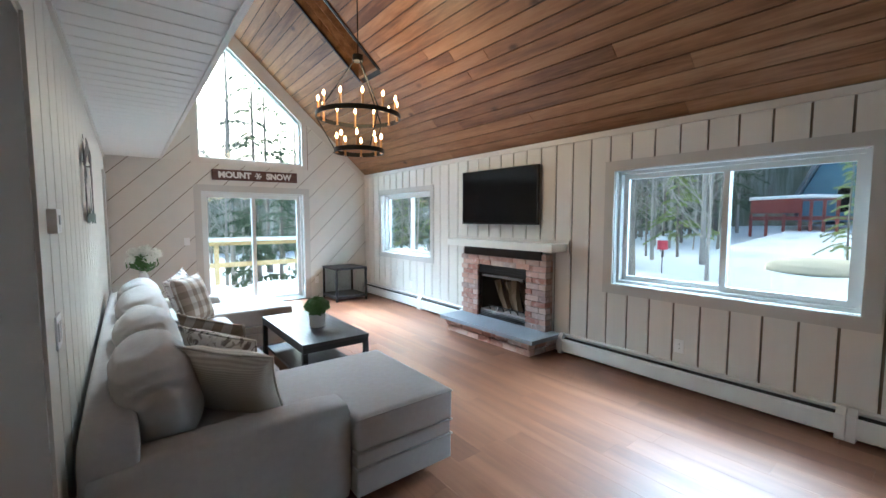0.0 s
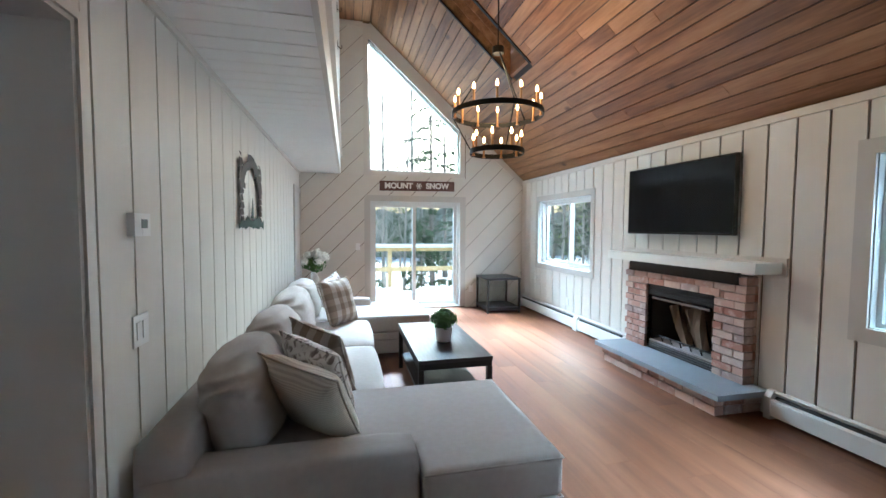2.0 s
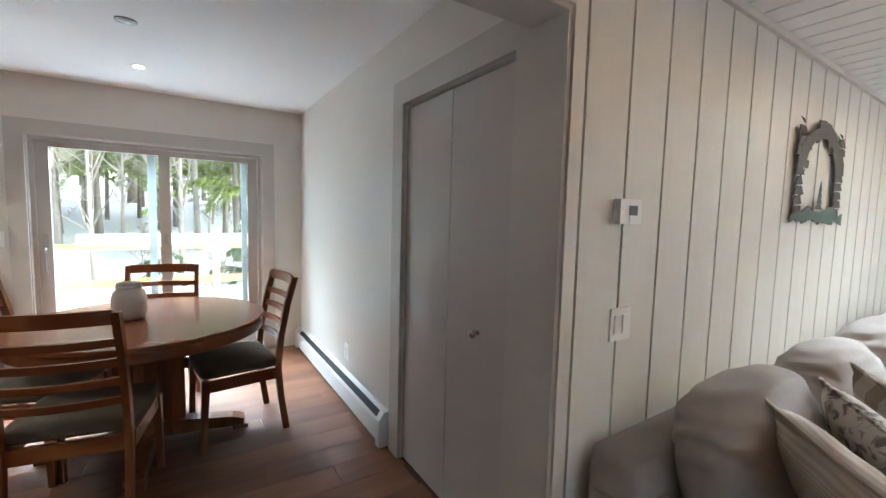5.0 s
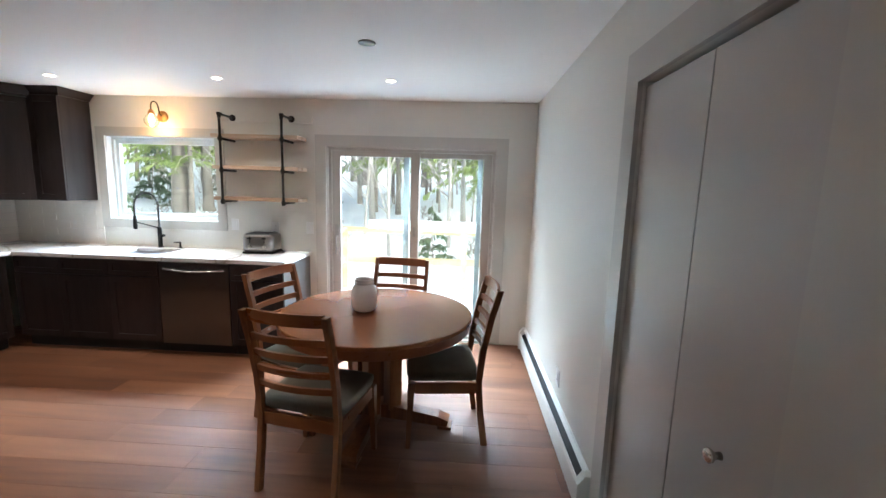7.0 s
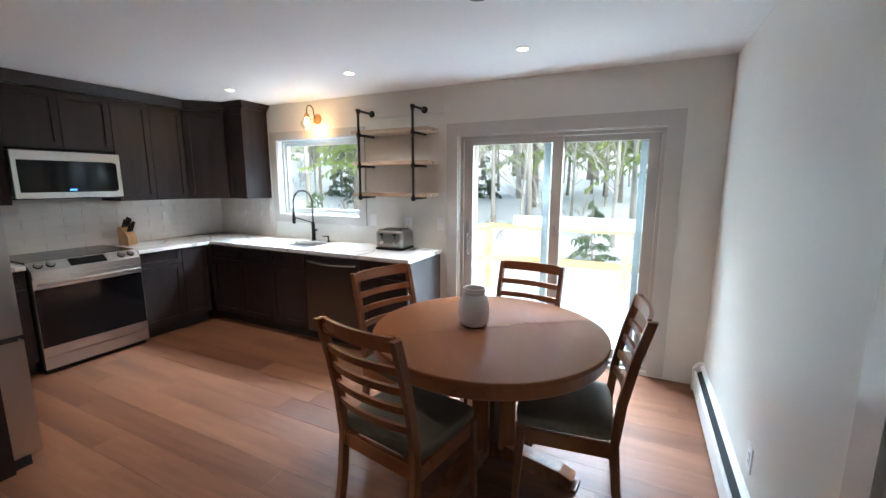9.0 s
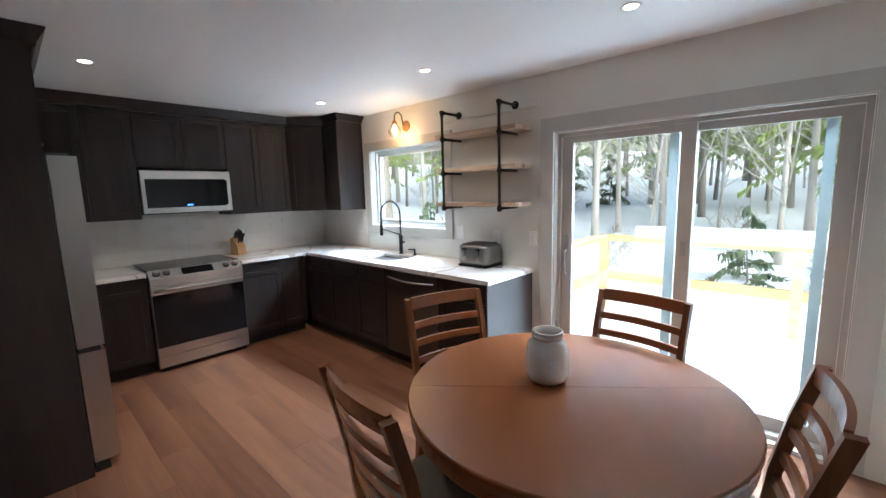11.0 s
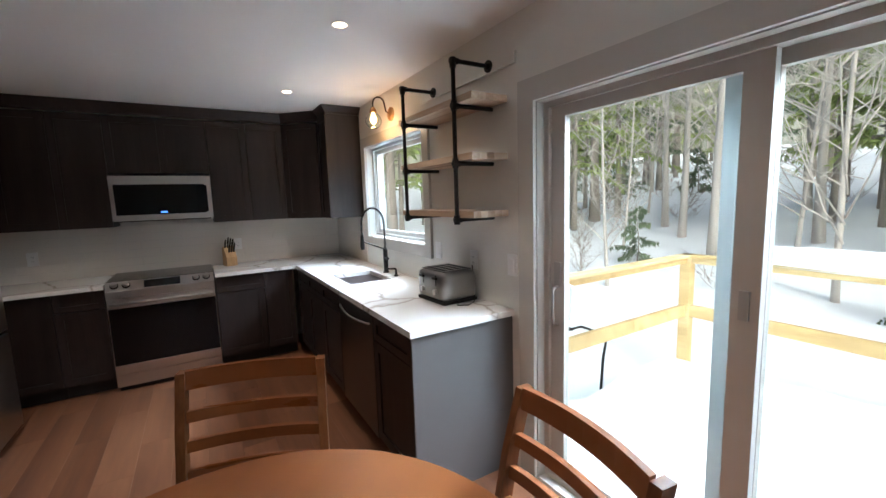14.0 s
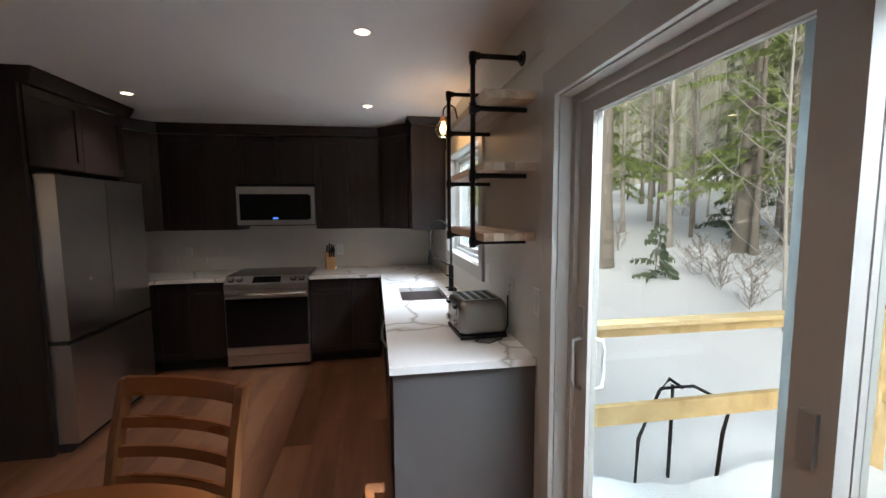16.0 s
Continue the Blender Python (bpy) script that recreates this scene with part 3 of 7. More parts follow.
    prism(bm, [(2.62, slope_z(2.62) + 0.44), (1.2, slope_z(1.2) + 0.44), (1.2, slope_z(1.2) + 0.46), (2.62, slope_z(2.62) + 0.46)], 4.60, 5.18, "y")
    part("window_roof", bm, VINYL, label="closed pale cover of the roof window", kind="structure")
    # soffit boards across, fascia and the upper wall
    bm = bmesh.new()
    y = YS
    while y < YG:
        box(bm, XL, y, SOF, SOFX - 0.03, min(y + 0.141, YG), SOF + 0.015)
        y += 0.15
    part("ceiling_soffit", bm, SOFFIT, label="cream painted board soffit under the loft", kind="structure")
    part("ceiling_soffit_back", boxes((XL, YS, SOF + 0.018, SOFX - 0.03, YG, SOF + 0.1)), GROOVE, kind="structure", label="backing of the loft soffit")
    part("trim_fascia", boxes((SOFX - 0.03, YS, SOF - 0.012, SOFX, YG, SOF + 0.27)), TRIM_L, label="painted wooden fascia along the loft edge", kind="structure")
    part("trim_loft_cap", boxes((SOFX - 0.03, YS, SOF + 0.27, SOFX + 0.035, YG, SOF + 0.30)), TRIM_L, label="thin painted ledge over the fascia", kind="structure")
    part("wall_loft", boxes((SOFX - 0.1, YS, SOF + 0.3, SOFX - 0.01, YG, ZF + 0.05)), GROOVE, label="painted wall of the loft above the fascia", kind="structure")


ceilings()


def board(parent, bm_poly, lo, hi, axis, material):
    bm = bmesh.new()
    prism(bm, bm_poly, lo, hi, axis)
    return part("board", bm, material, parent)


def vertical_boards(parent, axis, lo, hi, u0, u1, v0, v1, holes, width, first, material, gap=0.006):
    u = first
    while u < u1:
        a, b = max(u + gap, u0), min(u + width - gap, u1)
        u += width
        if b - a < 0.02:
            continue
        cuts = sorted({a, b, *[c for h in holes for c in (h[0], h[2]) if a < c < b]})
        for c, d in zip(cuts, cuts[1:]):
            mid, z = (c + d) / 2, v0
            for h in sorted([h for h in holes if h[0] < mid < h[2]], key=lambda h: h[1]) + [(0, v1, 0, v1)]:
                if h[1] - z > 0.02:
                    board(parent, [(c, z), (d, z), (d, h[1]), (c, h[1])], lo, hi, axis, material)
                z = h[3]


def rect_ring(name, axis, lo, hi, inner, width, material, label, sides="tblr", cat=""):
    """Flat casing round an opening; butt-jointed."""
    bm = bmesh.new()
    a0, b0, a1, b1 = inner
    w = width
    rows = []
    if "t" in sides:
        rows.append((a0 - w, b1, a1 + w, b1 + w))
    if "b" in sides:
        rows.append((a0 - w, b0 - w, a1 + w, b0))
    zb = b0
    if "l" in sides:
        rows.append((a0 - w, zb, a0, b1))
    if "r" in sides:
        rows.append((a1, zb, a1 + w, b1))
    for r in rows:
        prism(bm, [(r[0], r[1]), (r[2], r[1]), (r[2], r[3]), (r[0], r[3])], lo, hi, axis)
    return part(name, bm, material, label=label, kind="structure", bevel=0.003)


def pane(parent, axis, at, a0, b0, a1, b1):
    bm = bmesh.new()
    prism(bm, [(a0, b0), (a1, b0), (a1, b1), (a0, b1)], at, at + 0.004, axis)
    ob = part("pane", bm, GLASS, parent)
    ob.visible_shadow = False
    return ob


def frame_ring(parent, name, axis, lo, hi, a0, b0, a1, b1, w, material, head=None):
    """Four bars round a rectangle; the one at the top may be of another width."""
    h = head or w
    bm = bmesh.new()
    for r in ((a0, b1 - h, a1, b1), (a0, b0, a1, b0 + w), (a0, b0 + w, a0 + w, b1 - h), (a1 - w, b0 + w, a1, b1 - h)):
        prism(bm, [(r[0], r[1]), (r[2], r[1]), (r[2], r[3]), (r[0], r[3])], lo, hi, axis)
    return part(name, bm, material, parent, bevel=0.002)


def slider_window(name, axis, face, out, hole, mull, label, mat_f, sash_w=0.045, front_left=True, head=None):
    """Two sashes in a frame set into an opening; face is the wall's inner face, out the direction outdoors."""
    a0, b0, a1, b1 = hole
    root = frame_ring(None, name, axis, min(face + out * 0.05, face + out * 0.16), max(face + out * 0.05, face + out * 0.16), a0, b0, a1, b1, 0.035, mat_f)
    tagged(root, label, kind="structure")
    i = 0.035
    for k, (c0, c1) in enumerate(((a0 + i, mull + sash_w / 2), (mull - sash_w / 2, a1 - i))):
        d = 0.07 if (k == 0) == front_left else 0.11
        lo, hi = sorted((face + out * d, face + out * (d + 0.035)))
        s = frame_ring(root, "window_frame", axis, lo, hi, c0, b0 + i, c1, b1 - i, sash_w, mat_f, head)
        pane(s, axis, (lo + hi) / 2 - 0.002, c0 + sash_w, b0 + i + sash_w, c1 - sash_w, b1 - i - (head or sash_w))
    # returns of the opening
    bm = bmesh.new()
    lo, hi = sorted((face, face + out * 0.05))
    t = 0.006
    for r in ((a0, b1 - t, a1, b1), (a0, b0, a1, b0 + t), (a0, b0 + t, a0 + t, b1 - t), (a1 - t, b0 + t, a1, b1 - t)):
        prism(bm, [(r[0], r[1]), (r[2], r[1]), (r[2], r[3]), (r[0], r[3])], lo, hi, axis)
    part("window_sill", bm, mat_f, root)
    return root


slider_window("window_1", "x", XR, 1, BIGW, 1.12, "wide white vinyl sliding window in the board wall", VINYL)
slider_window("window_2", "x", XR, 1, SMALLW, 5.75, "white vinyl sliding window beside the gable wall", VINYL)
def picture_window(name, axis, face, out, hole, label, mat_f):
    """One fixed sash in a frame, with its returns."""
    a0, b0, a1, b1 = hole
    lo, hi = sorted((face + out * 0.06, face + out * 0.16))
    root = frame_ring(None, name, axis, lo, hi, a0, b0, a1, b1, 0.03, mat_f)
    tagged(root, label, kind="structure")
    lo, hi = sorted((face + out * 0.085, face + out * 0.125))
    s = frame_ring(root, "window_frame", axis, lo, hi, a0 + 0.03, b0 + 0.03, a1 - 0.03, b1 - 0.03, 0.035, mat_f)
    pane(s, axis, (lo + hi) / 2, a0 + 0.065, b0 + 0.065, a1 - 0.065, b1 - 0.065)
    bm = bmesh.new()
    lo, hi = sorted((face, face + out * 0.06))
    t = 0.006
    for r in ((a0, b1 - t, a1, b1), (a0, b0, a1, b0 + t), (a0, b0 + t, a0 + t, b1 - t), (a1 - t, b0 + t, a1, b1 - t)):
        prism(bm, [(r[0], r[1]), (r[2], r[1]), (r[2], r[3]), (r[0], r[3])], lo, hi, axis)
    part("window_sill", bm, mat_f, root)


picture_window("window_3", "x", XK, -1, KWIN, "white vinyl picture window above the kitchen sink", VINYL)
rect_ring("trim_window", "x", XR - 0.024, XR - 0.004, BIGW, 0.095, TRIM, "grey painted casing of the wide window")
rect_ring("trim_window", "x", XR - 0.024, XR - 0.004, SMALLW, 0.085, TRIM, "grey painted casing of the small window")
rect_ring("trim_window", "x", XK, XK + 0.02, KWIN, 0.09, TRIM, "grey painted casing of the kitchen window")
door_l = slider_window("door_1", "y", YG, 1, SLIDE_L, 1.69, "closed white vinyl sliding glass door to the deck", VINYL, 0.06)
rect_ring("trim_door", "y", YG - 0.024, YG - 0.004, SLIDE_L, 0.10, TRIM, "grey painted casing of the gable sliding door", "tlr")
door_k = slider_window("door_2", "x", XK, -1, SLIDE_K, 0.47, "closed taupe framed sliding glass door to the snowy deck", VINYL_T, 0.085, head=0.05)
rect_ring("trim_door", "x", XK, XK + 0.02, SLIDE_K, 0.11, TRIM, "grey painted casing of the kitchen sliding door", "tlr")


def trapezoid():
    lo, hi = YG + 0.05, YG + 0.15
    bm = bmesh.new()
    out = [(0.885, 2.42), (2.505, 2.42), (2.505, 3.17), (0.905, 4.62)]
    ins = [(0.92, 2.455), (2.47, 2.455), (2.47, 3.155), (0.92, 4.56)]
    for k in range(4):
        j = (k + 1) % 4
        prism(bm, [out[k], out[j], ins[j], ins[k]], lo, hi, "y")
    root = part("window_4", bm, VINYL, label="large fixed gable window with a sloping top", kind="structure")
    bm = bmesh.new()
    prism(bm, ins, YG + 0.1, YG + 0.104, "y")
    p = part("pane", bm, GLASS, root)
    p.visible_shadow = False
    # casing
    bm = bmesh.new()
    f0, f1 = YG - 0.026, YG - 0.004
    n = math.sqrt(1 + SLOPE ** 2)
    prism(bm, [(0.80, 2.345), (2.60, 2.345), (2.60, 2.42), (0.80, 2.42)], f0, f1, "y")
    prism(bm, [(0.80, 2.42), (0.885, 2.42), (0.885, 4.62), (0.80, 4.62)], f0, f1, "y")
    prism(bm, [(2.505, 2.42), (2.60, 2.42), (2.60, 3.14), (2.505, 3.17)], f0, f1, "y")
    prism(bm, [(0.80, 4.62), (0.905, 4.62), (XFLAT, ZF - 0.03), (0.80, ZF - 0.03)], f0, f1, "y")
    prism(bm, [(0.905, 4.62), (2.505, 3.17), (2.60, 3.14), (XR, slope_z(XR) - 0.11), (XR, slope_z(XR) - 0.004), (XFLAT, ZF - 0.004)], f0, f1, "y")
    prism(bm, [(SOFX, ZF - 0.08), (0.80, ZF - 0.08), (0.80, ZF - 0.004), (SOFX, ZF - 0.004)], f0, f1, "y")
    part("trim_gable", bm, TRIM_L, label="painted casing of the gable window following the slope", kind="structure")


trapezoid()
# cornice, corner and opening trims
part("trim_cornice", boxes((XR - 0.03, YS, 2.27, XR - 0.004, YG - 0.03, 2.328)), TRIM_L, label="thin painted cornice under the pine ceiling", kind="structure", bevel=0.004)
part("trim_cornice", boxes((XL + 0.004, 1.0, SOF - 0.035, XL + 0.03, YG, SOF - 0.001)), TRIM_L, label="thin painted moulding under the soffit", kind="structure", bevel=0.004)


def opening_trim():
    y0, _, y1, z1 = OPEN
    bm = bmesh.new()
    box(bm, XW - 0.002, y1 - 0.02, 0, XL + 0.012, y1, z1 - 0.02)
    box(bm, XW - 0.002, y0, z1 - 0.02, XL + 0.012, y1, z1)
    box(bm, XW - 0.002, y0, 0, XL + 0.012, y0 + 0.02, z1 - 0.02)
    part("trim_opening", bm, TRIM, label="grey painted jamb of the wide kitchen opening", kind="structure", bevel=0.002)
    bm = bmesh.new()
    box(bm, XL + 0.012, y1 - 0.004, 0, XL + 0.022, y1 + 0.022, z1 + 0.02)
    box(bm, XL + 0.012, y0, z1 - 0.004, XL + 0.022, y1 - 0.004, z1 + 0.02)
    part("trim_opening", bm, PANEL, label="thin cream edge strip of the kitchen opening", kind="structure")


opening_trim()


def heater(name, axis, face, out, u0, u1, label, h=0.215):
    """Baseboard heater: back panel, front cover with a gap, end caps."""
    def pr(poly, a, b):
        bm = bmesh.new()
        prism(bm, [(face + out * d, z) for d, z in poly], a, b, "y" if axis == "x" else "x")
        return bm
    cover = pr([(0.058, 0.03), (0.066, 0.03), (0.066, 0.148), (0.058, 0.166), (0.052, 0.163), (0.058, 0.146)], u0 + 0.05, u1 - 0.05)
    root = part(name, cover, HEAT, label=label, category="baseboard heater")
    back = pr([(0.0, 0.02), (0.008, 0.02), (0.008, h - 0.012), (0.026, h - 0.018), (0.030, h - 0.012), (0.012, h), (0.0, h)], u0 + 0.05, u1 - 0.05)
    part("back_panel", back, HEAT, root)
    # fins are near-black so that the shade in the slot is in their colour
    fins = pr([(0.009, 0.05), (0.057, 0.05), (0.057, 0.135), (0.009, 0.175)], u0 + 0.05, u1 - 0.05)
    part("fin_block", fins, DARK, root, "fins inside, blackened for the slot's shade")
    for a, b in ((u0, u0 + 0.05), (u1 - 0.05, u1)):
        cap = pr([(0.0, 0.0), (0.071, 0.0), (0.071, 0.17), (0.045, 0.205), (0.038, h + 0.003), (0.0, h + 0.003)], a, b)
        part("end_cap", cap, HEAT, root, bevel=0.003)
    return root


# face direction: for walls along y (axis x) the heater's length runs along y
heater("baseboard_heater", "x", XR - 0.014, -1, 0.33, 2.60, "white enamel baseboard heater under the wide window")
heater("baseboard_heater", "x", XR - 0.014, -1, -3.0, 0.326, "white enamel baseboard heater along the board wall")
heater("baseboard_heater", "x", XR - 0.014, -1, 4.22, 5.30, "white enamel baseboard heater beside the fireplace")
heater("baseboard_heater", "x", XR - 0.014, -1, 5.304, 7.24, "white enamel baseboard heater under the small window")
heater("baseboard_heater", "y", YN, -1, -3.78, -1.58, "white enamel baseboard heater along the cream kitchen wall")


# ---- outdoors ----
def ground():
    bm = bmesh.new()
    n = 90
    def h(x, y):
        d = max(0.0, -x - 9) * 0.13 + max(0.0, -y - 6) * 0.05 * (1 if x < 0 else 0.3)
        d = min(d, 9)
        e = max(0.0, x - 16) * 0.05
        g = -max(0.0, y - 12) * 0.05
        base = -0.9 if x > 0 or y > 6 else -0.35
        base += 0.75 * max(0.0, min(1.0, (x - 3.5) / 6)) if y < 7 else 0
        return base + d + min(e, 2.0) + 0.10 * noise.noise(Vector((x * 0.7, y * 0.7, 9))) + max(g, -1.5) + 0.22 * noise.noise(Vector((x * 0.25, y * 0.25, 0))) + 0.05 * noise.noise(Vector((x, y, 3)))
    def coord(k):
        u = 2 * k / n - 1
        return math.copysign(abs(u) ** 2.6 * 400 + abs(u) * 14, u)
    g = {}
    for i in range(n + 1):
        for j in range(n + 1):
            x, y = coord(i), coord(j)
            g[i, j] = bm.verts.new((x, y, h(x, y) if not (XK - 0.3 < x < XR + 0.3 and YS - 0.3 < y < YG + 0.3) else -1.1))
    for i in range(n):
        for j in range(n):
            bm.faces.new([g[i, j], g[i + 1, j], g[i + 1, j + 1], g[i, j + 1]])
    part("ground", bm, SNOW, label="snow covered ground rising into the woods", kind="structure", smooth=True)
    return h


ground_h = ground()


def snow_slab(name, x0, y0, x1, y1, z, dz, n, seed, label, kind="structure", amp=0.12):
    bm = bmesh.new()
    nx, ny = n
    g = {}
    for i in range(nx + 1):
        for j in range(ny + 1):
            u, v = i / nx, j / ny
            x, y = x0 + (x1 - x0) * u, y0 + (y1 - y0) * v
            e = min(1.0, 6 * min(u, 1 - u) + 0.15) * min(1.0, 6 * min(v, 1 - v) + 0.15)
            g[i, j] = bm.verts.new((x, y, z + dz * e ** 0.5 + amp * noise.noise(Vector((x * 1.1, y * 1.1, seed))) + 0.3 * amp * noise.noise(Vector((x * 4, y * 4, seed)))))
    for i in range(nx):
        for j in range(ny):
            bm.faces.new([g[i, j], g[i + 1, j], g[i + 1, j + 1], g[i, j + 1]])
    return part(name, bm, SNOW, label=label, kind=kind, smooth=True)


def deck(name, x0, y0, x1, y1, posts, rails, label, zdeck=-0.15):
    root = part(name, boxes((x0, y0, zdeck - 0.06, x1, y1, zdeck)), YPINE, label=label, category="deck")
    for x, y in posts:
        part("post", boxes((x - 0.045, y - 0.045, zdeck, x + 0.045, y + 0.045, 0.92)), YPINE, root)
        part("post", boxes((x - 0.07, y - 0.07, -2.4, x + 0.07, y + 0.07, zdeck - 0.06)), YPINE, root)
    for (xa, ya, xb, yb) in rails:
        for z, t in ((0.36, 0.11), (0.865, 0.055)):
            part("rail", boxes((min(xa, xb) - 0.02, min(ya, yb) - 0.02, z, max(xa, xb) + 0.02, max(ya, yb) + 0.02, z + t)), YPINE, root)
        part("top_rail", boxes((min(xa, xb) - 0.05, min(ya, yb) - 0.05, 0.921, max(xa, xb) + 0.05, max(ya, yb) + 0.05, 0.945)), YPINE, root)
    return root


deck("deck", -6.34, -1.04, XK - 0.19, 4.5, [(-6.25, -0.95), (-6.25, 1.0), (-6.25, 2.9), (-6.25, 4.4)],
     [(-6.25, -0.95, -6.25, 4.4), (-6.25, -0.95, -4.06, -0.95)], "new yellow lumber deck with rails, deep in snow")
snow_slab("snow_on_deck", -6.2, -1.0, XK - 0.2, 4.5, -0.08, 0.14, (40, 60), 1.0, "deep drifted snow lying on the kitchen deck", amp=0.13)
deck("deck", -0.6, YG + 0.19, 4.4, 10.4, [(-0.5, 10.3), (1.55, 10.3), (3.4, 10.3)], [(-0.5, 10.3, 4.3, 10.3)], "new yellow lumber deck behind the gable")
snow_slab("snow_on_deck", -0.55, YG + 0.2, 4.4, 10.35, -0.16, 0.1, (40, 30), 5.0, "drifted snow lying on the gable deck", amp=0.16)
for x0, y0, x1, y1, s in ((-0.5, 10.21, 4.3, 10.39, 6.0), (-6.34, -0.55, -6.16, 4.4, 3.0)):
    bm = bmesh.new()
    nseg = 40
    pts, rad = [], []
    for k in range(nseg + 1):
        u = k / nseg
        x, y = x0 + (x1 - x0) * (u if x1 - x0 > 1 else 0.5), y0 + (y1 - y0) * (u if y1 - y0 > 1 else 0.5)
        pts.append((x, y, 0.995))
        rad.append((0.09 if s == 3.0 else 0.05) + 0.02 * noise.noise(Vector((x, y, s))))
    sweep(bm, pts, rad, 10)
    part("snow_on_rail", bm, SNOW, label="thick ridge of snow on the deck rail", category="snow", smooth=True)


def trunk_tree(name, h, r, lean, mat_b, seed, branches=14, blen=2.0, needles=None, start=0.35, dense=1.0):
    """A tapered trunk with limbs; with needles, a ragged conifer of drooping sprays."""
    rng = random.Random(seed)
    bm = bmesh.new()
    pts, rad = [], []
    for k in range(9):
        u = k / 8
        pts.append((lean * h * u + 0.06 * math.sin(u * 5 + seed), 0.06 * math.cos(u * 4 + seed), h * u - 0.3))
        rad.append(r * (1 - 0.85 * u) * (1.35 if k == 0 else 1))
    sweep(bm, pts, rad, 8)
    root = thing(name, Matrix.Identity(4), "", "tree")
    part("trunk", bm, mat_b, root, smooth=True)
    bl, nd = bmesh.new(), bmesh.new()
    for k in range(branches):
        u = start + (0.97 - start) * k / branches + rng.uniform(-0.02, 0.02)
        z = h * u - 0.3
        a = rng.uniform(0, 6.283)
        L = blen * (1.15 - u) * rng.uniform(0.7, 1.3)
        o = Vector((lean * h * u, 0, z))
        up = 0.75 if not needles else rng.uniform(-0.35, 0.25)
        d = Vector((math.cos(a), math.sin(a), up)).normalized()
        p1 = o + d * L * 0.5
        p2 = o + d * L + Vector((0, 0, 0.15 * L if not needles else -0.22 * L))
        sweep(bl, [o, p1, p2], [r * 0.22 * (1.1 - u) + 0.008, r * 0.12 * (1.1 - u) + 0.006, 0.004], 4)
        if not needles:
            for q in range(6):
                s = rng.uniform(0.25, 1)
                b0 = o + (p2 - o) * s
                e = b0 + Vector((rng.uniform(-1, 1), rng.uniform(-1, 1), rng.uniform(0.1, 1))).normalized() * L * 0.35
                m = (b0 + e) / 2 + Vector((rng.uniform(-.05, .05), rng.uniform(-.05, .05), 0.03))
                sweep(bl, [b0, m, e], [0.009, 0.006, 0.003], 3)
        else:
            side = Vector((-d.y, d.x, 0)).normalized()
            nn = int((50 + 95 * L) * dense)
            for q in range(nn):
                s = rng.uniform(0.12, 1.05)
                b0 = o + (p1 - o) * min(1, 2 * s) + (p2 - p1) * max(0, 2 * s - 1)
                w = rng.uniform(0.04, 0.26) * (1.15 - s * 0.7) * min(L, 1.5)
                sg = rng.choice((-1, 1))
                t = b0 + side * sg * w + d * w * 0.5 + Vector((0, 0, rng.uniform(-0.26, 0.05)))
                wd = d * rng.uniform(0.010, 0.028)
                up2 = Vector((0, 0, rng.uniform(0.005, 0.028)))
                vs = [nd.verts.new(c) for c in (b0, (b0 + t) / 2 + wd * 1.4 + up2, t, (b0 + t) / 2 - wd * 1.3 - up2)]
                nd.faces.new(vs)
    part("branches", bl, mat_b, root)
    if needles:
        part("crown", nd, needles, root, kind="stuff")
    else:
        nd.free()
    return root


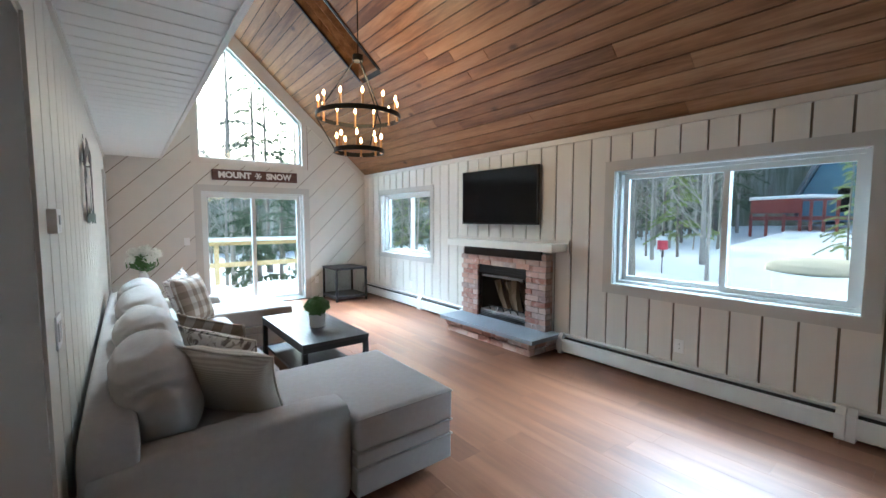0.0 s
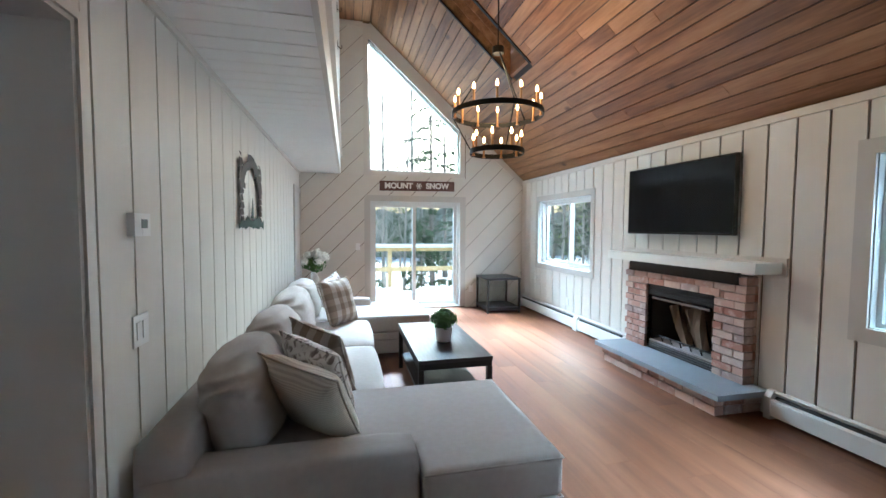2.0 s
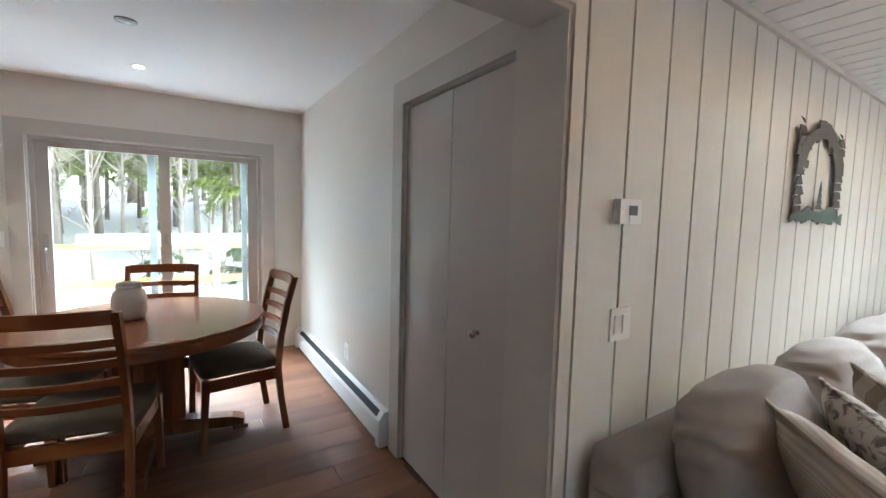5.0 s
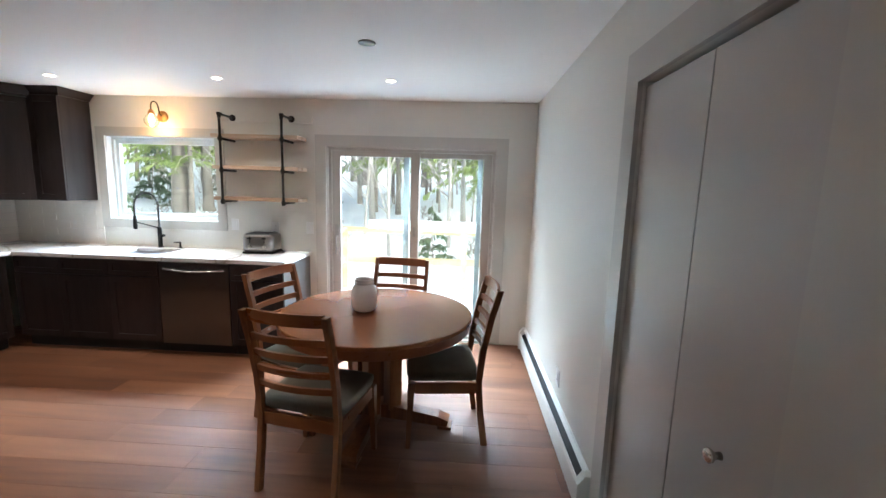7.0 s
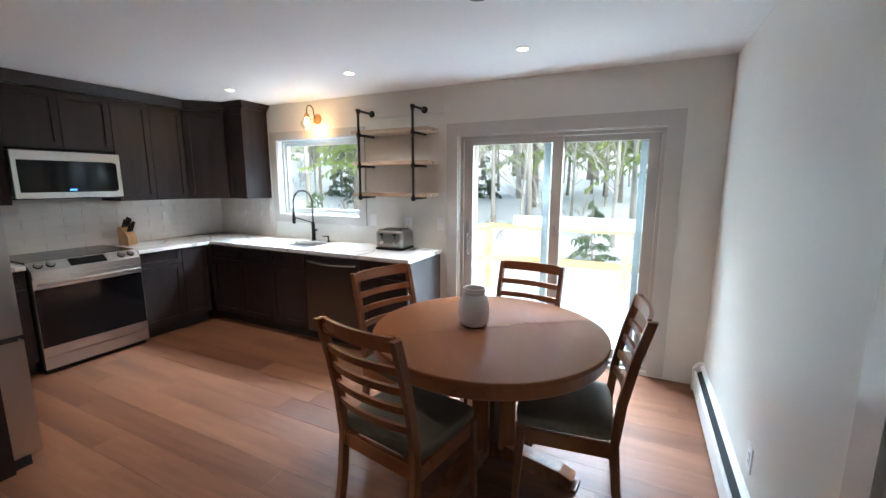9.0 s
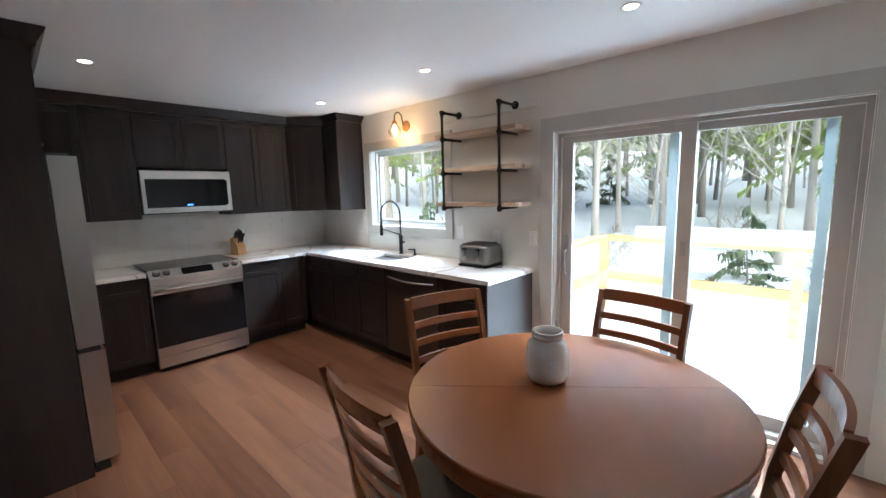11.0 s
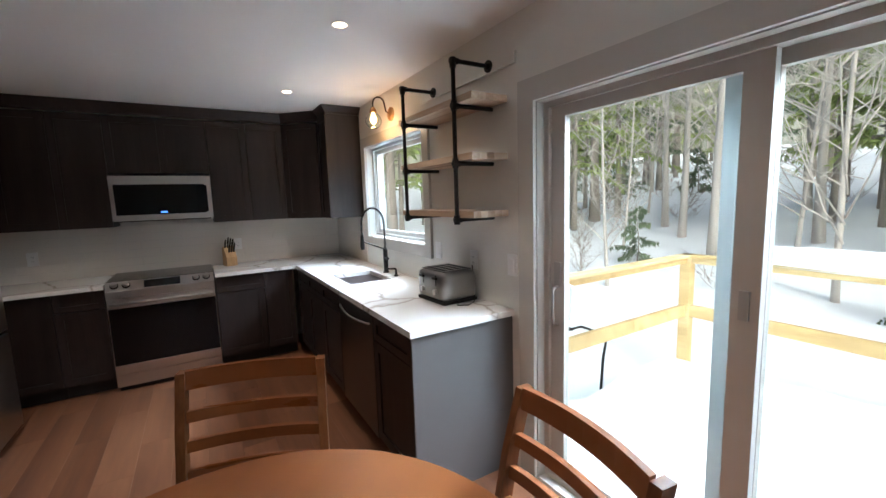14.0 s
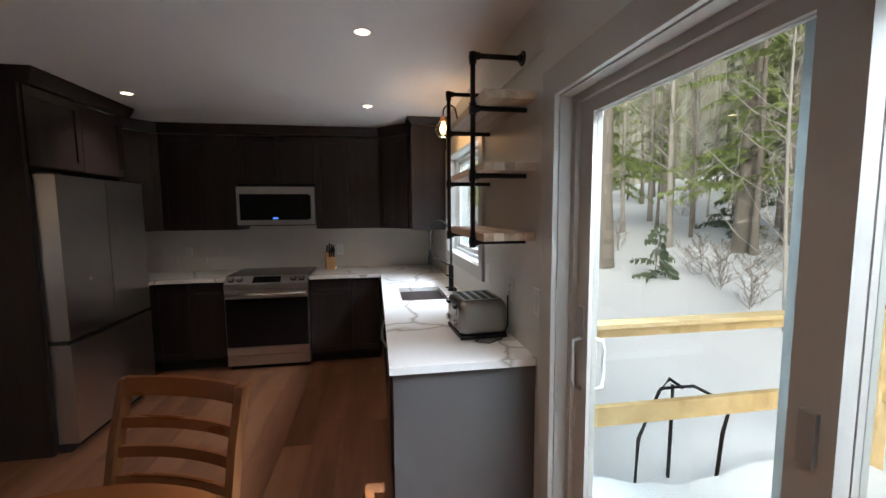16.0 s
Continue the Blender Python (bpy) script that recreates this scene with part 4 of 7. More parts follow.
def plant_trees():
    rng = random.Random(11)
    kinds = {
        "bare": trunk_tree("bare_tree", 13, 0.10, 0.02, BARK_P, 1, 34, 3.0, start=0.22),
        "bare2": trunk_tree("bare_tree", 9, 0.05, -0.04, BARK_P, 2, 34, 2.4, start=0.12),
        "slim": trunk_tree("slender_tree", 14, 0.07, 0.01, BARK, 7, 24, 1.8, start=0.35),
        "trunk": trunk_tree("tall_tree", 18, 0.20, 0.0, BARK, 3, 18, 2.4, start=0.30),
        "hem": trunk_tree("hemlock_tree", 14, 0.14, 0.01, BARK, 4, 60, 2.6, NEEDLE, 0.16, dense=0.42),
        "hemy": trunk_tree("hemlock_tree", 11, 0.10, 0.0, BARK, 5, 50, 2.4, NEEDLE_Y, 0.20, dense=0.48),
        "sap": trunk_tree("young_hemlock_tree", 2.6, 0.03, 0.0, BARK, 6, 30, 0.9, NEEDLE, 0.03, dense=0.5),
        "shrub": trunk_tree("bare_shrub", 1.5, 0.012, 0.05, BARK, 8, 22, 0.9, start=0.05),
    }
    labels = {"bare": "leafless pale barked tree standing in snow", "bare2": "thin leafless sapling with many twigs", "trunk": "tall dark straight trunk in the woods",
              "slim": "slender bare grey trunk in the woods", "shrub": "low leafless shrub poking through snow",
              "hem": "dark green hemlock with drooping boughs", "hemy": "yellow green hemlock with light boughs", "sap": "small dark green hemlock in snow"}
    spots = []
    def put(kind, x, y, s, a=None):
        ob = kinds[kind]
        m = Matrix.Translation((x, y, ground_h(x, y))) @ Matrix.Rotation(rng.uniform(0, 6.28) if a is None else a, 4, "Z") @ Matrix.Scale(s, 4)
        c = copy_thing(ob, m)
        tagged(c, labels[kind], "tree", "trees in the woods")
        spots.append((x, y))
    fixed = [("trunk", 7.6, 4.7, 1.1), ("trunk", 10.2, 5.2, 0.8), ("trunk", 7.3, 7.6, 0.8), ("bare2", 9.5, 7.6, 0.9), ("bare2", 12, 4, 0.9), ("bare", 16, 5.6, 0.9), ("hemy", 17.5, 2.1, 0.36),
             ("trunk", -14.5, -8.6, 0.8), ("bare", -12.0, -3.4, 1.0), ("bare", -14, -2.2, 1.0), ("hemy", -13.0, -8.2, 0.9), ("bare", -13.5, -5.0, 0.9), ("trunk", -13.2, -8.6, 1.1),
             ("bare", -13.5, 1.0, 0.9), ("hem", -18, 4.5, 0.8), ("bare2", -10.6, -1.0, 1.0), ("bare2", -11.5, 0.6, 1.2), ("sap", -10.0, 0.2, 0.7), ("sap", -10.8, 2.2, 0.8), ("sap", -10.2, 4.0, 0.6),
             ("hemy", -13.0, 3.0, 0.9), ("bare", -12.4, -10.5, 1.0), ("trunk", -9.5, -9.5, 1.0), ("trunk", -8.0, -11.5, 0.9), ("hemy", -9.0, -13.0, 1.0),
             ("hem", 3.9, 16.5, 0.72), ("hem", 0.4, 19.0, 0.55), ("bare", 2.0, 16.5, 0.85), ("hem", -2.0, 18.0, 0.6), ("bare2", 1.2, 14.0, 1.0), ("sap", 2.9, 13.0, 1.2), ("sap", 0.6, 13.4, 1.3), ("bare", 0.2, 15.2, 0.9), ("bare2", 2.6, 15.0, 1.1), ("bare", 3.4, 18.0, 1.0), ("bare2", 0.0, 17.4, 1.2), ("hem", 5.5, 19, 0.6)]
    for f in fixed:
        put(*f)
    zones = [  # x0, x1, y0, y1, how many, kinds, size
        (-22, -11.0, -16, 10, 135, ("bare", "slim", "hemy", "bare2", "hemy", "shrub", "shrub", "bare2", "sap"), 1.0),
        (-15, -8.8, -12, 6, 60, ("shrub", "shrub", "bare2", "sap", "shrub"), 0.85),
        (-22, -11, -4, 9, 34, ("hem", "hemy", "bare", "slim"), 0.95),
        (-36, -20, -30, 22, 110, ("slim", "slim", "trunk", "bare", "hem", "hemy"), 1.1),
        (-16, -4, -30, -10, 45, ("bare", "slim", "slim", "trunk", "hemy", "shrub"), 1.0),
        (-9, 12, 15, 34, 62, ("hem", "bare", "bare2", "slim", "trunk", "slim"), 0.62),
        (9, 32, 6.5, 26, 95, ("slim", "slim", "trunk", "bare", "bare2", "hem", "hemy"), 0.9),
        (34, 46, -6, 20, 70, ("slim", "trunk", "bare", "hem"), 1.0),
    ]
    for x0, x1, y0, y1, count, names, size in zones:
        for k in range(count):
            x, y = rng.uniform(x0, x1), rng.uniform(y0, y1)
            if any((x - a) ** 2 + (y - b) ** 2 < 0.8 for a, b in spots) or (6 < x < 50 and y < x * 0.28):
                continue
            put(rng.choice(names), x, y, rng.uniform(0.7, 1.1) * size)
    for ob in kinds.values():
        for c in list(ob.children):
            bpy.data.objects.remove(c)
        bpy.data.objects.remove(ob)


plant_trees()


def far_woods():
    bm = bmesh.new()
    rng = random.Random(3)
    n = 140
    prev = None
    for k in range(n + 1):
        a = 6.28318 * k / n
        r = 52 + 3 * noise.noise(Vector((math.cos(a) * 3, math.sin(a) * 3, 0)))
        top = 21 + 4 * noise.noise(Vector((a * 9, 0, 0))) + rng.uniform(-1.5, 1.5)
        if 0.9 < a < 2.2:
            top -= 17.5
        x, y = r * math.cos(a), r * math.sin(a)
        cur = (bm.verts.new((x, y, -3)), bm.verts.new((x, y, top * 0.6)), bm.verts.new((x * 1.03, y * 1.03, top)))
        if prev:
            for i in range(2):
                bm.faces.new([prev[i], cur[i], cur[i + 1], prev[i + 1]])
        prev = cur
    part("backdrop", bm, FARWOOD, label="far grey brown wooded hillside", kind="structure")


far_woods()


# ---- lamps that stand in for the sky at the openings ----
def sky_lamp(name, eye, target, sx, sy, power, color=(0.84, 0.93, 1.0)):
    d = bpy.data.lights.new(name, "AREA")
    d.shape, d.size, d.size_y, d.energy, d.color = "RECTANGLE", sx, sy, power, color
    d.spread = radians(85)
    ob = new(name, d)
    ob.matrix_world = look(eye, target)


sky_lamp("sky_at_kitchen_door", (-5.0, 0.43, 3.35), (-2.4, 0.1, 1.0), 2.4, 1.0, 150)
sky_lamp("sky_at_kitchen_window", (-4.8, -2.1, 3.0), (-2.6, -2.1, 1.0), 1.4, 0.8, 42)
sky_lamp("sky_at_gable", (0.9, 9.6, 6.5), (1.6, 4.0, 1.6), 2.6, 1.3, 430)
sky_lamp("sky_at_wide_window", (5.4, 1.1, 3.2), (1.4, 1.1, 1.1), 2.4, 1.0, 85)
sky_lamp("sky_at_small_window", (5.4, 5.8, 3.2), (2.2, 5.8, 0.9), 1.8, 1.0, 75)


# ---- sofa ----
def nailheads(root, pts, r=0.007):
    bm = bmesh.new()
    for p in pts:
        bmesh.ops.create_icosphere(bm, subdivisions=1, radius=r, matrix=Matrix.Translation(p))
    part("nailheads", bm, NICKEL, root, "row of small nickel nailheads", kind="stuff", smooth=True)


def put_part(name, bm, material, parent, m, label=""):
    bmesh.ops.transform(bm, matrix=m, verts=bm.verts)
    return part(name, bm, material, parent, label, smooth=True)


def sofa():
    root = thing("sectional_sofa", Matrix.Translation((-0.215, 1.72, 0)), "taupe cloth sectional sofa with two chaises against the board wall", "sofa")
    L = 3.72
    T = Matrix.Translation
    # plinth pieces: long seat and the two chaise ends, which widen in front of the arms
    def tee(y_arm, y_out, y_in, x0, x1, xs, z0, z1, bevel, seg=3):
        bm = bmesh.new()
        poly = [(x0, y_arm), (xs, y_arm), (xs, y_out), (x1, y_out), (x1, y_in), (x0, y_in)]
        prism(bm, poly, z0, z1, "z")
        bmesh.ops.recalc_face_normals(bm, faces=bm.faces)
        bmesh.ops.bevel(bm, geom=list(bm.edges), offset=bevel, segments=seg, affect="EDGES", profile=0.6)
        return bm
    put_part("seat_base", rounded(0.94, L - 1.72, 0.22, 0.02, 4), FABRIC, root, T((0.50, L / 2, 0.08)))
    for y_arm, y_out, y_in in ((0.20, -0.035, 0.88), (L - 0.20, L + 0.035, L - 0.88)):
        put_part("chaise_base", tee(y_arm, y_out, y_in, 0.10, 1.625, 1.03, 0.08, 0.225, 0.012), FABRIC, root, T((0, 0, 0)))
        put_part("chaise_band", tee(y_arm, y_out - math.copysign(0.004, y_arm - L / 2), y_in, 0.10, 1.622, 1.034, 0.227, 0.302, 0.012), FABRIC, root, T((0, 0, 0)), "narrow upholstered band under the cushion")
        put_part("seat_cushion", tee(y_arm, y_out, y_in, 0.30, 1.64, 1.03, 0.304, 0.490, 0.038, 4), FABRIC, root, T((0, 0, 0)))
        bm = bmesh.new()
        for z in (0.222, 0.306, 0.478):
            sweep(bm, [(1.03, y_out, z), (1.60, y_out, z), (1.632, y_out - math.copysign(0.035, y_arm - L / 2) * -0.0, z), (1.636, y_in, z)], 0.0045, 6)
        put_part("welt", bm, FABRIC, root, T((0, 0, 0)), "thin corded seam")
    # back
    put_part("back_frame", rounded(0.20, L - 0.02, 0.62, 0.04, 6), FABRIC, root, T((0.10, L / 2, 0.08)))
    # arms
    for y in (0.09, L - 0.09):
        put_part("arm", rounded(1.00, 0.21, 0.50, 0.045, 7, puff=0.006), FABRIC, root, T((0.52, y, 0.07)))
    # seat cushions between the chaises
    put_part("seat_cushion", rounded(0.75, 0.97, 0.19, 0.045, 8, puff=0.018, wrinkle=0.005, seed=2), FABRIC, root, T((0.585, 1.375, 0.29)))
    put_part("seat_cushion", rounded(0.75, 0.96, 0.19, 0.045, 8, puff=0.018, wrinkle=0.005, seed=3), FABRIC, root, T((0.585, 2.355, 0.29)))
    # back cushions, leaning and slumped
    for k, (y, w, h, tw) in enumerate(((0.57, 0.80, 0.44, 0.05), (1.41, 0.86, 0.44, -0.04), (2.27, 0.86, 0.44, 0.04), (3.06, 0.72, 0.42, -0.03))):
        bm = back_cushion(0.30, w, h, seed=10 + k)
        m = T((0.325, y, 0.455)) @ Matrix.Rotation(radians(-14), 4, "Y") @ Matrix.Rotation(tw, 4, "X")
        put_part("back_cushion", bm, FABRIC, root, m, "plump crumpled back cushion")
    for x, y in ((0.12, 0.08), (1.50, 0.25), (1.50, 0.80), (1.50, L - 0.25), (1.50, L - 0.80), (0.12, L - 0.1), (0.9, 1.9)):
        bm = bmesh.new()
        box(bm, x - 0.03, y - 0.03, 0, x + 0.03, y + 0.03, 0.085)
        part("leg", bm, ESPRESSO, root, "dark wooden leg", bevel=0.004)
    pts = [Vector((1.613, 0.22 + 0.62 * k / 22, 0.105)) for k in range(23)] + [Vector((1.0 + 0.6 * k / 22, 0.186, 0.105)) for k in range(23)]
    nailheads(root, pts)


sofa()


def throw_pillow(name, material, w, h, t, m, label, seed, pipe=None):
    root = part(name, pillow(w, h, t, seed=seed), material, None, label, "throw pillow", "throw pillows on the sofa", smooth=True)
    root.matrix_world = m
    p = part("piping", piping(w, h), pipe or material, root, smooth=True)
    return root


def stand(x, y, z, heading, lean, roll=0, h=0.45):
    """A pillow standing on its edge: heading is where its face looks, lean how far it tips back."""
    return Matrix.Translation((x, y, z)) @ Matrix.Rotation(radians(heading), 4, "Z") @ Matrix.Rotation(radians(90 - lean), 4, "Y") @ Matrix.Rotation(radians(roll), 4, "Z")


throw_pillow("throw_pillow", RIB, 0.46, 0.46, 0.17, stand(0.36, 2.12, 0.655, 48, 32, 8), "ribbed cream throw pillow with piping leaning on the back cushion", 1)
throw_pillow("throw_pillow", LEAFPRINT, 0.44, 0.44, 0.15, stand(0.37, 2.42, 0.665, 42, 26, 10), "leaf printed grey and cream throw pillow", 2)
throw_pillow("throw_pillow", SAND_STRIPE, 0.44, 0.44, 0.14, stand(0.38, 2.68, 0.68, 40, 24, 8), "beige checked throw pillow behind the printed one", 3)
throw_pillow("throw_pillow", SAND_STRIPE, 0.46, 0.46, 0.15, stand(0.44, 4.36, 0.71, -35, 18, 0), "brown and beige checked throw pillow near the gable end", 4)
throw_pillow("throw_pillow", LEAFPRINT, 0.44, 0.44, 0.14, stand(0.38, 4.62, 0.72, -30, 16, 12), "leaf printed throw pillow behind the checked one", 5)


# ---- tables in the living room ----
def coffee_table():
    x0, x1, y0, y1, h = 1.035, 1.62, 3.10, 4.33, 0.46
    cx, cy = (x0 + x1) / 2, (y0 + y1) / 2
    root = thing("coffee_table", Matrix.Translation((cx, cy, 0)), "dark wooden coffee table with a lower shelf before the sofa", "coffee table")
    a, b = (x1 - x0) / 2, (y1 - y0) / 2
    part("tabletop", boxes((-a, -b, h - 0.03, a, b, h)), ESPRESSO, root, bevel=0.003)
    part("frame", boxes((-a + 0.004, -b + 0.004, h - 0.075, a - 0.004, -b + 0.03, h - 0.031), (-a + 0.004, b - 0.03, h - 0.075, a - 0.004, b - 0.004, h - 0.031),
                        (-a + 0.004, -b + 0.03, h - 0.075, -a + 0.03, b - 0.03, h - 0.031), (a - 0.03, -b + 0.03, h - 0.075, a - 0.004, b - 0.03, h - 0.031)), BLACKM, root)
    for sx in (-1, 1):
        for sy in (-1, 1):
            part("leg", boxes((sx * (a - 0.022) - 0.02, sy * (b - 0.022) - 0.02, 0, sx * (a - 0.022) + 0.02, sy * (b - 0.022) + 0.02, h - 0.076)), BLACKM, root, bevel=0.002)
    part("shelf", boxes((-a + 0.03, -b + 0.03, 0.13, a - 0.03, b - 0.03, 0.155)), ESPRESSO, root, bevel=0.002)


coffee_table()


def side_table():
    root = thing("side_table", Matrix.Translation((3.12, 6.93, 0)) @ Matrix.Rotation(radians(0), 4, "Z"), "black side table with glass sides and a lower shelf", "side table")
    a, b, h = 0.30, 0.31, 0.60
    part("tabletop", boxes((-a, -b, h - 0.035, a, b, h)), ESPRESSO, root, bevel=0.003)
    part("shelf", boxes((-a, -b, 0.05, a, b, 0.10)), ESPRESSO, root, bevel=0.003)
    for sx in (-1, 1):
        for sy in (-1, 1):
            part("leg", boxes((sx * (a - 0.018) - 0.016, sy * (b - 0.018) - 0.016, 0.0, sx * (a - 0.018) + 0.016, sy * (b - 0.018) + 0.016, h - 0.036)), BLACKM, root)
    p = part("glass_side", boxes((-a + 0.036, b - 0.02, 0.11, a - 0.036, b - 0.016, h - 0.04)), GLASS, root)


side_table()


def leaf_ball(rng, n, r, zc, flat=0.8, size=0.022):
    bm = bmesh.new()
    for k in range(n):
        d = Vector((rng.gauss(0, 1), rng.gauss(0, 1), rng.gauss(0.25, 0.8))).normalized()
        p = Vector((d.x * r, d.y * r, zc + d.z * r * flat)) * 1.0
        p = Vector((p.x * rng.uniform(0.5, 1.1), p.y * rng.uniform(0.5, 1.1), zc + (p.z - zc) * rng.uniform(0.5, 1.15)))
        q = d.to_track_quat("Z", "Y").to_matrix() @ Matrix.Rotation(rng.uniform(0, 6.28), 3, "Z")
        s = size * rng.uniform(0.6, 1.3)
        vs = [bm.verts.new(p + q @ Vector(c)) for c in ((-s, 0, 0), (0, -s * 0.45, s * 0.15), (s * 1.1, 0, -s * 0.3), (0, s * 0.45, s * 0.15))]
        bm.faces.new(vs)
    return bm


def potted_plant():
    root = thing("potted_plant", Matrix.Translation((1.345, 3.60, 0.461)), "small green bushy plant in a white pot on the coffee table", "plant")
    bm = bmesh.new()
    lathe(bm, [(0.0, 0), (0.06, 0), (0.068, 0.01), (0.076, 0.115), (0.078, 0.125), (0.07, 0.125), (0.066, 0.1), (0, 0.1)], 28)
    part("pot", bm, CONC, root, "white textured pot", smooth=True)
    rng = random.Random(8)
    part("foliage", leaf_ball(rng, 900, 0.115, 0.19, 0.72), LEAF, root, "dense small green leaves", kind="stuff")
    bm = bmesh.new()
    for k in range(30):
        a = rng.uniform(0, 6.28)
        r = rng.uniform(0.02, 0.1)
        tube(bm, (0.3 * r * math.cos(a), 0.3 * r * math.sin(a), 0.1), (r * math.cos(a), r * math.sin(a), 0.22), 0.0015, n=4)
    part("stems", bm, LEAF, root, kind="stuff")


potted_plant()


def flower_vase():
    root = thing("flower_vase", Matrix.Translation((0.10, 5.72, 0.0)), "white artificial flowers in a vase behind the sofa arm", "vase")
    part("stand", boxes((-0.16, -0.16, 0.0, 0.16, 0.16, 0.62)), ESPRESSO, root, "dark narrow stand", bevel=0.005)
    bm = bmesh.new()
    lathe(bm, [(0, 0.621), (0.05, 0.621), (0.07, 0.70), (0.05, 0.80), (0.035, 0.85), (0.045, 0.87), (0.03, 0.85), (0, 0.82)], 24)
    part("vase", bm, CERAMIC, root, smooth=True)
    rng = random.Random(5)
    for k, (x, y, z, r) in enumerate(((0.03, -0.02, 1.10, 0.085), (0.12, 0.02, 1.06, 0.075), (-0.07, 0.03, 1.08, 0.07), (0.02, 0.08, 1.03, 0.07), (-0.1, -0.05, 1.0, 0.05), (0.06, -0.09, 1.0, 0.06))):
        bm = leaf_ball(rng, 170, r, 0, 0.8, 0.026)
        bmesh.ops.translate(bm, vec=(x, y, z), verts=bm.verts)
        part("blossom", bm, PETAL, root)
    bm = leaf_ball(rng, 200, 0.15, 0.96, 0.7, 0.035)
    part("leaves", bm, LEAF, root, kind="stuff")
    bm = bmesh.new()
    for k in range(8):
        a = k * 0.8
        tube(bm, (0, 0, 0.80), (0.07 * math.cos(a), 0.07 * math.sin(a), 1.0), 0.003, n=5)
    part("stems", bm, LEAF, root)


flower_vase()


# ---- fireplace ----
def fireplace():
    root = thing("fireplace", Matrix.Translation((0, 0, 0)), "red brick fireplace with a slate hearth and painted mantel", "fireplace")
    yl, yr, xf, zt = 4.16, 2.735, 3.605, 1.075
    oy0, oy1, oz = 3.02, 3.84, 0.885
    back = bmesh.new()
    box(back, xf + 0.02, yr + 0.01, 0.2, XR - 0.015, oy0 - 0.005, zt)
    box(back, xf + 0.02, oy1 + 0.005, 0.2, XR - 0.015, yl - 0.01, zt)
    box(back, xf + 0.02, oy0 - 0.005, oz + 0.01, XR - 0.015, oy1 + 0.005, zt)
    part("mortar", back, MORTAR, root)
    rng = random.Random(2)
    bl, bh, j = 0.2, 0.057, 0.01
    z, row = 0.202, 0
    while z + bh < zt + 0.03:
        y = yr - (0.1 if row % 2 else 0)
        while y < yl:
            a, b = max(y, yr), min(y + bl - j, yl)
            z1 = min(z + bh, zt)
            if not (b > oy0 and a < oy1 and z1 < oz + 0.06):
                segs = [(a, b)]
            else:
                segs = [s for s in ((a, min(b, oy0)), (max(a, oy1), b)) if s[1] - s[0] > 0.03]
            for s0, s1 in segs:
                if s1 - s0 > 0.03 and z1 - z > 0.02:
                    d = rng.uniform(-0.006, 0.006)
                    bm = boxes((xf + d, s0, z, xf + 0.09 + d, s1, z1))
                    part("brick", bm, BRICK, root, bevel=0.004)
            y += bl
        # return bricks on the near side
        bm = boxes((xf + 0.095, yr + rng.uniform(-0.004, 0.004), z, XR - 0.016, yr + 0.09, min(z + bh, zt)))
        part("brick", bm, BRICK, root, bevel=0.004)
        z += bh + j
        row += 1
    # lintel course over the opening
    y = oy0 - 0.06
    while y < oy1 + 0.04:
        bm = boxes((xf - 0.012, y, oz - 0.002, xf + 0.0, min(y + 0.2, oy1 + 0.1), oz + 0.06))
        part("brick", bm, BRICK, root, bevel=0.003)
        y += 0.21
    # firebox, open to the room
    fb = bmesh.new()
    x1 = XR + 0.42
    box(fb, xf + 0.03, oy0 - 0.03, 0.2, x1, oy0, oz)
    box(fb, xf + 0.03, oy1, 0.2, x1, oy1 + 0.03, oz)
    box(fb, x1, oy0 - 0.03, 0.2, x1 + 0.03, oy1 + 0.03, oz)
    box(fb, xf + 0.03, oy0 - 0.03, oz, x1 + 0.03, oy1 + 0.03, oz + 0.03)
    box(fb, xf + 0.03, oy0 - 0.03, 0.17, x1 + 0.03, oy1 + 0.03, 0.2)
    part("firebox", fb, SOOT, root, "sooty black firebox")
    part("hood", boxes((xf + 0.03, oy0 + 0.002, oz - 0.12, xf + 0.07, oy1 - 0.002, oz - 0.003)), BLACKM, root, "black metal smoke hood", bevel=0.004)
    for k in range(3):
        part("louver", boxes((xf + 0.022, oy0 + 0.02, oz - 0.045 - 0.03 * k, xf + 0.03, oy1 - 0.02, oz - 0.028 - 0.03 * k)), BLACKM, root)
    part("trim_bar", boxes((xf + 0.025, oy0 + 0.06, oz - 0.16, xf + 0.045, oy1 - 0.06, oz - 0.135)), STEEL_D, root, "steel bar over the fire opening")
    for k in range(4):
        part("vent_bar", boxes((xf + 0.02 + 0.01 * k, oy0 + 0.01, 0.205 + 0.018 * k, xf + 0.035 + 0.01 * k, oy1 - 0.01, 0.214 + 0.018 * k)), STEEL_D, root)
    part("sill", boxes((xf + 0.06, oy0 + 0.003, 0.202, xf + 0.26, oy1 - 0.003, 0.285)), mat("ash_grey_sill", (0.35, 0.33, 0.31), 0.8, bump=0.4, scale=40, vary=0.2), root, "pale ashy ledge of the firebox")
    # hearth
    part("hearth_slab", boxes((3.225, 2.60, 0.155, XR - 0.015, 4.16, 0.20)), SLATE, root, "blue grey slate slab", bevel=0.006)
    part("hearth_mortar", boxes((3.31, 2.70, 0.0, XR - 0.015, 4.09, 0.154)), MORTAR, root)
